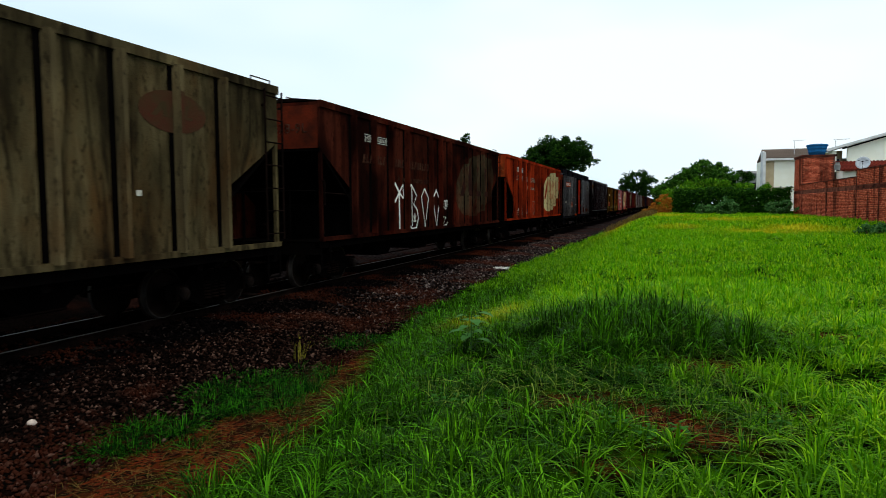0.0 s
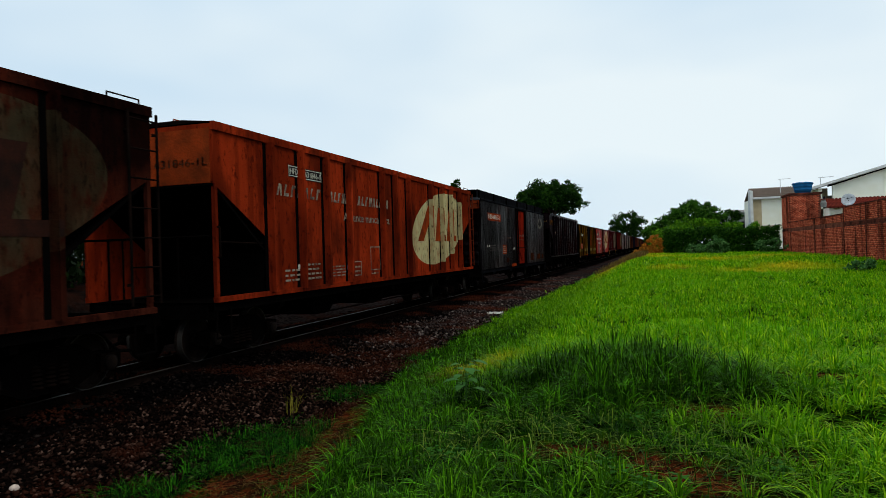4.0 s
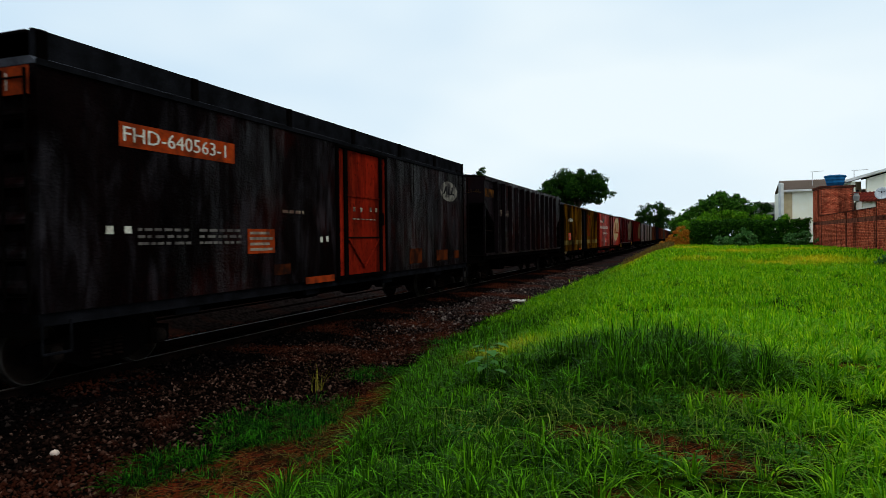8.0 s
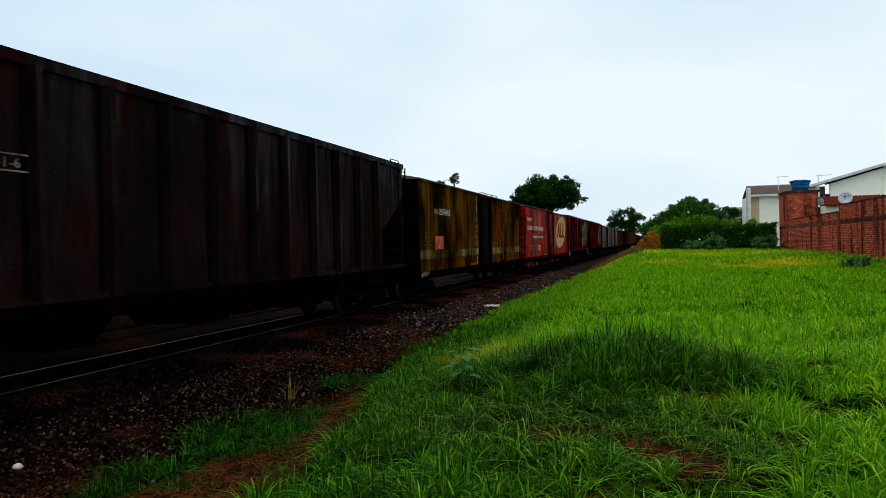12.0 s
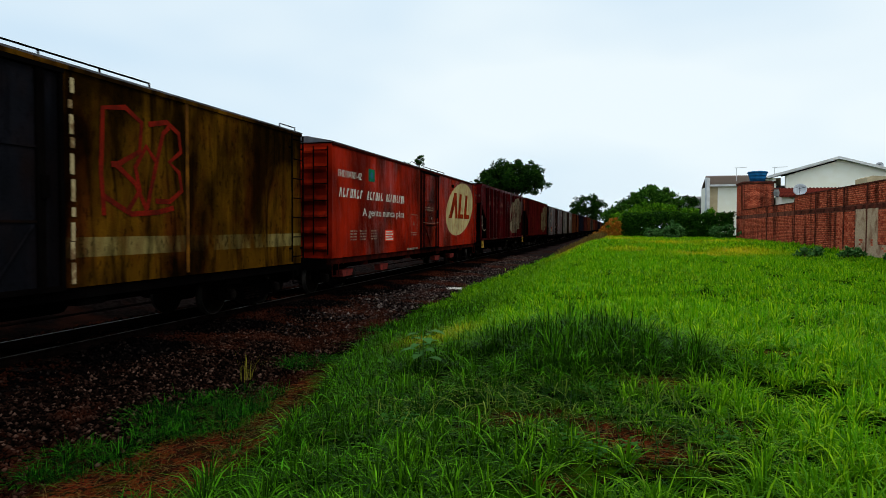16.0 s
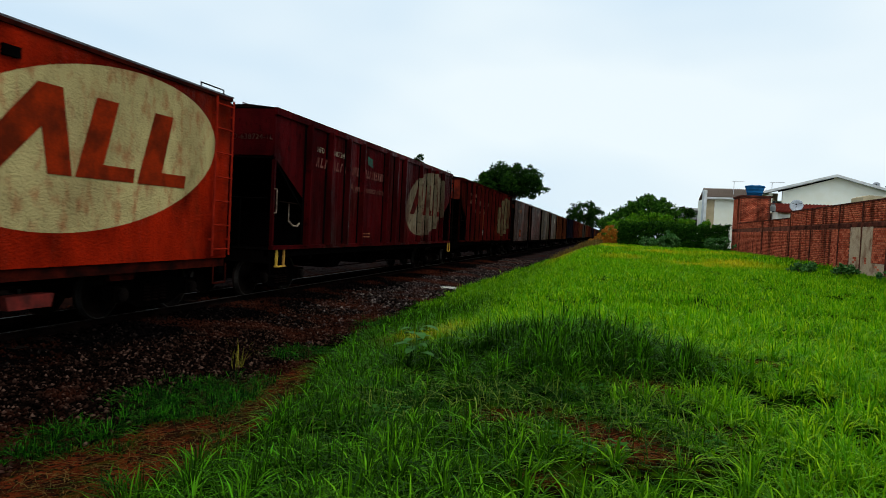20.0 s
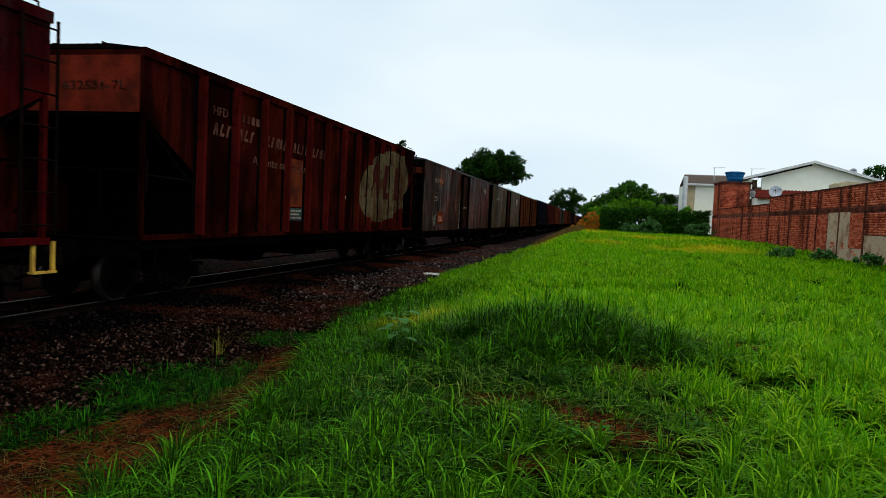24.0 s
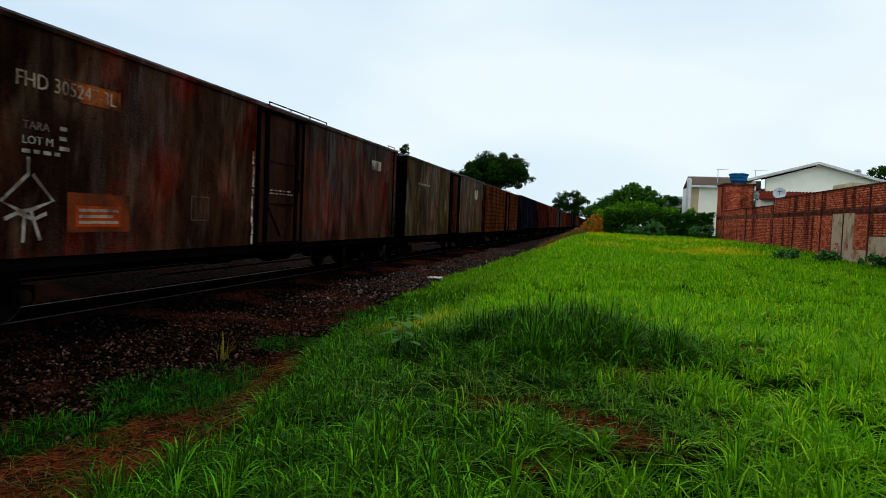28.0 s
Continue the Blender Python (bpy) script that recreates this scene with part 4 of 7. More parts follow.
def hopper(label, start, length, mat, top=4.1, foot=1.07, ribs=None, detail=True, trim=None, group="wagons of the train", rib_depth=0.14, grab=None, rungs=None, rib_mat=None):
    """Closed hopper wagon: ribbed sides, cut-back ends with slope sheets, hatches on the roof."""
    w = thing("hopper_wagon", label, "wagon", group, at=(TRACK_X, start, 0))
    TRAIN.append((w, start))
    cut, z1, z2 = 1.55, top - 1.03, top - 1.93
    outline = [(0, top), (0, z1), (cut, z2), (cut, foot), (length - cut, foot), (length - cut, z2), (length, z1), (length, top)]
    for sign in (1, -1):
        # far side left uncut, to block the light through the cut-back ends
        part("side_sheet", Geo().prism(outline if sign > 0 else [(0, top), (0, foot), (length, foot), (length, top)], 0, sign * (HALF - 0.02), sign * HALF), mat, w)
        part("top_chord", Geo().box(sign * HALF - 0.03, sign * HALF + 0.045, -0.01, length + 0.01, top - 0.12, top + 0.03), mat, w)
        part("bottom_chord", Geo().box(sign * HALF - 0.05, sign * HALF + 0.05, 0, length, foot - 0.02, foot + 0.07), mat, w)
        if ribs:
            for y in ribs:
                g = Geo().prism([(sign * (HALF - 0.005), y - 0.065), (sign * (HALF + rib_depth), y - 0.04), (sign * (HALF + rib_depth), y + 0.04), (sign * (HALF - 0.005), y + 0.065)], 2, foot + 0.05, top - 0.1)
                part("rib", g, rib_mat or mat, w)
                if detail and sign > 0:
                    # black strip drawn in as the shade along each rib's near side
                    part("weld_seam", Geo().box(HALF, HALF + 0.006, y - 0.17, y - 0.066, foot + 0.08, top - 0.13), NEAR_BLACK, w, "black strip for the shade beside the rib")
        for y in (0.06, length - 0.06):
            part("corner_post", Geo().box(sign * HALF - 0.06, sign * HALF + 0.01, y - 0.035, y + 0.035, foot - 0.02, z1 + 0.02), mat, w)
    for y, d in ((0.0, 1), (length, -1)):
        part("end_sheet", Geo().box(-HALF + 0.02, HALF - 0.02, min(y, y + d * 0.03), max(y, y + d * 0.03), z1, top), mat, w)
        part("slope_sheet", Geo().prism([(y, z1 + 0.03), (y + d * 2.3, foot + 0.3), (y + d * 2.3, foot + 0.25), (y, z1 - 0.03)], 0, -HALF + 0.02, HALF - 0.02), NEAR_BLACK, w, "near-black sloping end sheet, shade put into its colour")
        part("platform", Geo().box(-HALF + 0.05, HALF - 0.05, min(y, y + d * 1.5), max(y, y + d * 1.5), foot - 0.06, foot - 0.025), NEAR_BLACK, w)
        # added dark sheet that closes the view, so the recess stays black
        part("inner_bulkhead", Geo().box(-HALF + 0.06, HALF - 0.06, y + d * (cut + 0.02) - 0.02, y + d * (cut + 0.02) + 0.02, foot - 0.06, z2 + 0.06), NEAR_BLACK, w)
        part("end_rail", Geo().rod((-1.25, y + d * 0.04, z1 - 0.9), (1.25, y + d * 0.04, z1 - 0.9), 0.02, 6).rod((-0.6, y + d * 0.04, z1 - 0.9), (-0.6, y + d * 0.04, foot), 0.02, 6).rod((0.6, y + d * 0.04, z1 - 0.9), (0.6, y + d * 0.04, foot), 0.02, 6), NEAR_BLACK, w)
    if detail:
        part("side_rail", Geo().rod((HALF - 0.05, 0.05, 2.15), (HALF - 0.05, cut, 2.12), 0.018, 6), IRON, w, "thin rail across the cut-back corner")
        part("grab_handle", Geo().rod((HALF + 0.07, 0.06, 1.88), (HALF + 0.07, 0.06, 2.4), 0.014, 6).rod((HALF, 0.06, 1.88), (HALF + 0.07, 0.06, 1.88), 0.014, 6).rod((HALF, 0.06, 2.4), (HALF + 0.07, 0.06, 2.4), 0.014, 6), grab or IRON, w)
        for i in range(5):
            y = 2.2 + (length - 4.4) * i / 4
            part("sill_bracket", Geo().prism([(y - 0.12, foot - 0.02), (y + 0.12, foot - 0.02), (y + 0.05, foot - 0.3), (y - 0.05, foot - 0.3)], 0, HALF - 0.16, HALF - 0.1), NEAR_BLACK, w)
    part("roof", Geo().prism([(-HALF, top + 0.03), (HALF, top + 0.03), (HALF * 0.55, top + 0.1), (-HALF * 0.55, top + 0.1)], 1, 0.02, length - 0.02), IRON, w, "dusty roof sheet")
    underframe(w, length, foot - 0.02, trim or NEAR_BLACK, detail)
    if detail:
        n = 4
        for i in range(n):
            y = 1.2 + (length - 2.4) * i / n
            part("hatch", Geo().box(-0.45, 0.45, y + 0.2, y + (length - 2.4) / n - 0.2, top + 0.09, top + 0.14), IRON, w)
        for i in range(3):
            y = length / 2 + (i - 1) * 3.2
            part("discharge_chute", Geo().prism([(y - 1.2, foot), (y + 1.2, foot), (y + 0.35, 0.45), (y - 0.35, 0.45)], 0, -0.75, 0.75), NEAR_BLACK, w)
        ladder(w, length - 0.5, length + 0.06, foot + 0.12, top - 0.08, rungs or trim or mat)
        hoop(w, length - 0.75, length - 0.15, top + 0.02, HALF - 0.05, mat)
        hoop(w, 0.15, 0.6, top + 0.06, 0.5, mat)
    running_gear(w, length, detail)
    return w


def boxcar(label, start, length, mat, top=4.0, foot=0.96, door=(0.0, 0.0), door_mat=None, post_mat=None, detail=True, boards=False, fascia=0.0, trim=None, end_mat=None, rungs=None):
    """Covered wagon with a sliding door, pressed ends and a shallow roof."""
    w = thing("box_wagon", label, "wagon", "wagons of the train", at=(TRACK_X, start, 0))
    TRAIN.append((w, start))
    d0, d1 = door
    wall_top = top - 0.02
    for sign in (1, -1):
        for a, b in ((0.0, d0), (d1, length)):
            part("side_sheet", Geo().box(min(sign * (HALF - 0.03), sign * HALF), max(sign * (HALF - 0.03), sign * HALF), a, b, foot, wall_top), mat, w)
        part("side_door", Geo().box(min(sign * (HALF - 0.05), sign * (HALF + 0.03)), max(sign * (HALF - 0.05), sign * (HALF + 0.03)), d0 + 0.005, d1 - 0.005, foot + 0.05, wall_top - 0.12), door_mat or mat, w, "sliding side door")
        part("door_rail", Geo().box(sign * HALF - 0.02, sign * HALF + 0.09, d0 - 0.06, d1 + 0.06, wall_top - 0.11, wall_top - 0.05), NEAR_BLACK, w)
        part("door_rail", Geo().box(sign * HALF - 0.02, sign * HALF + 0.08, d0 - 0.06, d1 + 0.06, foot - 0.02, foot + 0.05), NEAR_BLACK, w)
        part("eaves_strip", Geo().box(sign * HALF - 0.02, sign * HALF + 0.03, 0, length, wall_top - 0.03, wall_top + 0.05), trim or mat, w)
    pm = post_mat or NEAR_BLACK
    for y, half in ((d0 - 0.03, 0.03), (d0 + 0.32, 0.07), (d1 - 0.3, 0.06), (d1 + 0.03, 0.03)):
        part("door_post", Geo().box(HALF + 0.0, HALF + 0.075, y - half, y + half, foot + 0.05, wall_top - 0.11), pm, w)
    if detail:
        for z, bar in ((foot + 0.9, IRON), (foot + 1.85, door_mat or mat)):
            part("door_bar", Geo().box(HALF + 0.03, HALF + 0.05, d0 + 0.38, d1 - 0.36, z - 0.015, z + 0.015), bar, w)
        part("door_brace", Geo().rod((HALF + 0.05, d0 + 0.45, foot + 0.85), (HALF + 0.05, (d0 + d1) / 2, foot + 0.2), 0.025, 5).rod((HALF + 0.05, d1 - 0.42, foot + 0.85), (HALF + 0.05, (d0 + d1) / 2, foot + 0.2), 0.025, 5), door_mat or mat, w)
        part("door_latch", Geo().box(HALF + 0.03, HALF + 0.1, d1 - 0.32, d1 - 0.2, foot + 1.2, foot + 1.5), NEAR_BLACK, w)
    if boards:
        k = 11
        for i in range(1, k):
            z = foot + (wall_top - foot) * i / k
            for a, b in ((0.1, d0 - 0.1), (d1 + 0.1, length - 0.1)):
                part("board_strip", Geo().box(HALF, HALF + 0.03, a, b, z - 0.015, z + 0.015), trim or NEAR_BLACK, w)
        for y in (2.0, 4.0, 6.0, length - 6, length - 4, length - 2):
            part("post", Geo().box(HALF, HALF + 0.06, y - 0.05, y + 0.05, foot, wall_top), mat, w)
    for y, s in ((0.0, 1), (length, -1)):
        # a near-black end_mat puts the shade between wagons into the colour
        part("end_wall", Geo().box(-HALF + 0.03, HALF - 0.03, min(y, y + s * 0.05), max(y, y + s * 0.05), foot, wall_top), end_mat or mat, w)
        for i in range(7):
            z = foot + 0.28 + (wall_top - foot - 0.5) * i / 6
            part("end_rib", Geo().prism([(y, z - 0.12), (y - s * 0.07, z - 0.03), (y - s * 0.07, z + 0.03), (y, z + 0.12)], 0, -HALF + 0.15, HALF - 0.15), end_mat or mat, w)
    if fascia:
        # roof edge in a lighter grey, for the sky light it catches
        part("roof", Geo().prism([(-HALF, wall_top), (HALF, wall_top), (HALF - 0.12, wall_top + 0.1), (-HALF + 0.12, wall_top + 0.1)], 1, 0, length), plain("sky_lit_roof_edge", lin(70, 72, 78), lin(36, 36, 40), 2.5), w, "grey sloping roof edge")
        for sign in (1, -1):
            part("roof_upstand", Geo().box(min(sign * (HALF - 0.18), sign * (HALF - 0.12)), max(sign * (HALF - 0.18), sign * (HALF - 0.12)), 0.05, length - 0.05, wall_top + 0.04, wall_top + fascia), trim or NEAR_BLACK, w)
            for i in range(7):
                y = 0.15 + (length - 0.3) * i / 6
                part("upstand_post", Geo().box(min(sign * (HALF - 0.14), sign * (HALF - 0.07)), max(sign * (HALF - 0.14), sign * (HALF - 0.07)), y - 0.06, y + 0.06, wall_top + 0.03, wall_top + fascia - 0.01), NEAR_BLACK, w)
        part("roof_deck", Geo().box(-HALF + 0.25, HALF - 0.25, 0.05, length - 0.05, wall_top + fascia - 0.04, wall_top + fascia), NEAR_BLACK, w)
    else:
        part("roof", Geo().prism([(-HALF - 0.03, wall_top + 0.03), (HALF + 0.03, wall_top + 0.03), (HALF + 0.03, wall_top + 0.06), (0.7, wall_top + 0.2), (-0.7, wall_top + 0.2), (-HALF - 0.03, wall_top + 0.06)], 1, -0.03, length + 0.03), ROOF_SHEET, w, "grey curved roof sheet, lightened for the sky light on it")
        if detail:
            for i in range(1, 12):
                y = length * i / 12
                part("roof_seam", Geo().box(-0.72, 0.72, y - 0.03, y + 0.03, wall_top + 0.19, wall_top + 0.235), ROOF_SHEET, w)
            g = Geo().rod((HALF - 0.1, d0 + 0.65, wall_top + 0.16), (HALF - 0.1, d0 + 3.8, wall_top + 0.16), 0.015, 5)
            for y in (d0 + 0.65, d0 + 1.7, d0 + 2.75, d0 + 3.8):
                g.rod((HALF - 0.1, y, wall_top + 0.02), (HALF - 0.1, y, wall_top + 0.16), 0.016, 5)
            part("roof_handrail", g, NEAR_BLACK, w)
    underframe(w, length, foot - 0.003, trim or NEAR_BLACK, detail)
    if detail:
        ladder(w, length - 0.56, length - 0.03, foot + 0.05, top - 0.05, rungs or trim or NEAR_BLACK)
        end_ladder(w, -0.1, foot + 0.1, top - 0.1, NEAR_BLACK, -1)
        hoop(w, length - 0.9, length - 0.2, wall_top + 0.05, HALF - 0.05, NEAR_BLACK, 0.1)
        for i in range(4):
            y = 2.6 + (length - 5.2) * i / 3
            part("sill_bracket", Geo().prism([(y - 0.35, foot), (y + 0.35, foot), (y + 0.25, foot - 0.28), (y - 0.25, foot - 0.28)], 0, HALF - 0.2, HALF - 0.12), trim or NEAR_BLACK, w)
    running_gear(w, length, detail)
    return w


RIBS_A = [1.55, 2.67, 3.77, 4.92, 6.93, 7.87, 8.82, 10.82, 11.93, 13.06, 14.15]


def spread(first, step, n):
    return [first + step * i for i in range(n)]


GHOST_WHITE = plain("ghost_white", lin(104, 66, 58), lin(66, 30, 26), 2.5, low=0.4, high=0.6)


def end_number(wagon, text, mat, right, z, h, width):
    """A number on the end wall that the camera sees, its last character at right metres from the middle."""
    letters = words(text, h, mat, wagon, 0, 0, 0.0, width=width)
    for v in [v for ob in letters for v in ob.data.vertices]:
        v.co = (right - width + v.co.y, -0.012, z + v.co.z)


def outline(wagon, y0, y1, z0, z1, mat, r=0.012):
    """A thin painted frame."""
    g = Geo()
    for a, b, c, d in ((y0, y1, z0, z0 + 2 * r), (y0, y1, z1 - 2 * r, z1), (y0, y0 + 2 * r, z0, z1), (y1 - 2 * r, y1, z0, z1)):
        g.box(HALF + 0.004, HALF + 0.007, a, b, c, d)
    part("outline", g, mat, wagon, "thin painted frame")


def small_print(wagon, y0, y1, z0, z1, rows, mat, x=HALF + 0.005):
    """Rows of worn print too small to read: short bars of uneven length."""
    h = (z1 - z0) / rows
    for r in range(rows):
        y = y0
        while y < y1 - 0.04:
            n = random.uniform(0.07, 0.2)
            e = min(y + n, y1)
            part("print_mark", Geo().box(x, x + 0.003, y, e, z1 - h * (r + 0.75), z1 - h * (r + 0.33)), mat, wagon)
            y = e + random.uniform(0.03, 0.08)


def wagon_grey():
    m = paint("olive_grey_paint", lin(112, 98, 66), lin(52, 44, 36), lin(104, 72, 40), 0.6, streak=0.8, film=0.42)
    w = hopper("faded olive-grey hopper wagon with a faint red oval", -4.65, 15.85, m, 4.12, 1.1, RIBS_A, rungs=IRON, rib_mat=paint("olive_grey_rib_paint", lin(126, 110, 76), lin(60, 52, 42), lin(104, 72, 40), 0.3, streak=0.4, film=0.46))
    g = Geo().prism([(13.02 + 0.73 * math.cos(a * math.pi / 12), 3.3 + 0.32 * math.sin(a * math.pi / 12)) for a in range(24)], 0, HALF + 0.004, HALF + 0.007)
    part("emblem", g, plain("faded_red", lin(66, 34, 25), lin(56, 43, 28), 3.0), w, "faint red oval emblem")
    part("emblem", slab_on_rib(13.02, 3.3, 0.73, 0.32, 13.06), plain("faded_red_rib", lin(66, 34, 25), lin(56, 43, 28), 3.0), w, "faint red paint on a rib")
    oval_mark(w, (13.02, 3.3, 0.6, 0.24), plain("faint_brown", lin(60, 44, 29), lin(52, 42, 27), 3.0), HALF + 0.008)
    bars(w, [(12.2, 12.3, 2.02, 2.1), (14.2, 14.27, 1.5, 1.62)], WHITE_PAINT)


def slab_on_rib(y, z, ry, rz, rib):
    """The strip of a painted oval that lies on a rib's face."""
    oval = [(y + ry * math.cos(a * math.pi / 12), z + rz * math.sin(a * math.pi / 12)) for a in range(24)]
    return Geo().prism(slab(oval, rib - 0.04, rib + 0.04), 0, HALF + 0.141, HALF + 0.144)


def wagon_graffiti():
    disc = (12.35, 2.65, 2.68, 1.22)
    m = paint("brown_black_paint", lin(88, 40, 28), lin(24, 17, 17), lin(112, 40, 24), 0.85, disc, lin(64, 54, 38), worn=0.9, film=0.4)
    w = hopper("dark brown hopper wagon with white graffiti and a worn pale disc", 12.85, 15.85, m, 4.12, 1.1, RIBS_A, rungs=IRON)
    oval_mark(w, disc, plain("dull_red_mark", lin(50, 26, 20), lin(30, 20, 17), 3.0), ribs=RIBS_A[7:])
    plate(w, "HFD", 2.24, 3.45, 0.2, 0.42)
    plate(w, "631878-9", 2.8, 3.45, 0.2, 0.8)
    end_number(w, "631878-9L", FADED_PAINT, 1.1, 3.46, 0.3, 1.35)
    # spray-painted tag along the lower half
    for pts, r in (
        ([(3.28, 2.48), (3.6, 2.22), (3.9, 2.06), (3.88, 2.45), (3.58, 2.2), (3.28, 1.95)], 0.034), ([(3.59, 2.22), (3.62, 1.2)], 0.036),
        ([(4.42, 2.4), (4.52, 2.47), (4.95, 2.15), (4.7, 1.88), (5.0, 1.72), (5.08, 1.45), (4.9, 1.18), (4.55, 1.17), (4.4, 1.28)], 0.026), ([(4.43, 2.42), (4.42, 1.27)], 0.026), ([(4.56, 2.42), (4.58, 1.25)], 0.018),
        ([(4.68, 1.55), (4.78, 1.42), (4.88, 1.56)], 0.016), ([(4.78, 1.62), (4.78, 1.42)], 0.014), ([(4.66, 1.39), (4.9, 1.39)], 0.016),
        ([(5.64, 2.36), (5.36, 2.12), (5.68, 1.2), (5.99, 2.08), (5.62, 2.38)], 0.024), ([(6.72, 2.34), (6.4, 2.05), (6.75, 1.2), (7.06, 2.05), (6.7, 2.36)], 0.026),
        ([(7.4, 1.68), (7.42, 2.02), (7.54, 1.75), (7.56, 2.03)], 0.018), ([(7.64, 1.98), (7.76, 2.03), (7.82, 1.8), (7.68, 1.72), (7.64, 1.98)], 0.018), ([(7.87, 2.03), (7.94, 1.75), (8.0, 2.05)], 0.018), ([(7.4, 1.46), (7.68, 1.46), (7.42, 1.19), (7.75, 1.19), (7.88, 1.28)], 0.02)):
        part("graffiti_stroke", stroke(Geo(), [(py + 0.84, pz) for py, pz in pts], r, HALF + 0.006), GRAFFITI, w, "white spray-paint stroke")
    ghost = plain("ghost_lettering", lin(70, 44, 32), lin(38, 22, 18), 3.0)
    for a, b, n in ((2.1, 3.55, 7), (3.85, 4.8, 6), (5.2, 7.1, 9)):
        name_marks(w, a, b, 2.92, 3.14, n, ghost)
    words("A gente nunca pára", 0.26, ghost, w, 4.3, 2.52, width=2.7)
    part("end_number_band", Geo().box(-HALF + 0.05, HALF - 0.05, -0.006, -0.002, 3.12, 4.05), plain("rust_red_end", lin(96, 34, 18), lin(50, 22, 15), 2.0), w, "rust-red end panel")
    bars(w, [(0.03, 0.1, 1.38, 1.5), (0.03, 0.1, 1.24, 1.32)], FADED_PAINT)


def wagon_orange():
    ribs = [1.68, 2.84, 3.95, 5.08, 7.12, 8.06, 9.1, 11.15, 12.28, 13.36, 14.43]
    disc = (12.2, 2.66, 2.72, 1.23)
    m = paint("orange_red_paint", lin(172, 54, 24), lin(76, 26, 17), lin(114, 40, 22), 0.5, disc, lin(172, 158, 112), streak=0.5, worn=0.4, film=0.55)
    w = hopper("orange-red hopper wagon with a cream disc and pale lettering", 30.15, 16.15, m, 4.18, 1.13, ribs, rungs=plain("rusty_ladder", lin(100, 38, 20), lin(60, 26, 16), 4.0))
    oval_mark(w, disc, plain("orange_mark", lin(140, 52, 20), lin(90, 36, 18), 3.0), ribs=ribs)
    plate(w, "HFD-", 2.42, 3.5, 0.24, 0.48)
    plate(w, "631846-1", 3.02, 3.48, 0.24, 0.78)
    end_number(w, "631846-1L", FADED_PAINT, 1.3, 3.46, 0.2, 1.1)
    for a, b, n in ((1.95, 3.8, 7), (4.17, 5.36, 6), (5.65, 7.68, 9)):
        name_marks(w, a, b, 3.08, 3.32, n, FADED_PAINT)
    words("A gente nunca pára", 0.3, FADED_PAINT, w, 4.85, 2.66, width=2.82)
    outline(w, 6.37, 6.98, 1.42, 2.04, FADED_PAINT)
    outline(w, 5.36, 5.79, 1.32, 1.68, FADED_PAINT)
    small_print(w, 5.42, 5.72, 1.38, 1.6, 2, FADED_PAINT)
    small_print(w, 6.4, 6.95, 1.3, 1.38, 1, FADED_PAINT)
    small_print(w, 4.23, 4.92, 1.34, 1.62, 4, FADED_PAINT)
    small_print(w, 3.1, 3.7, 1.32, 1.72, 4, FADED_PAINT)
    small_print(w, 2.2, 2.8, 1.32, 1.62, 3, FADED_PAINT)
    bars(w, [(2.7, 2.83, 1.58, 1.68)], WHITE_PAINT)
    part("violet_patch", Geo().prism([(5.03 + 0.05 * math.cos(a * math.pi / 6), 1.54 + 0.08 * math.sin(a * math.pi / 6)) for a in range(12)], 0, HALF + 0.004, HALF + 0.007), plain("violet_dab", lin(86, 60, 92), lin(90, 52, 60), 4.0), w, "small violet paint dab")
    part("end_panel", Geo().box(-HALF + 0.05, HALF - 0.05, -0.006, -0.002, 3.16, 4.1), plain("orange_end", lin(150, 56, 22), lin(92, 38, 18), 2.0), w)


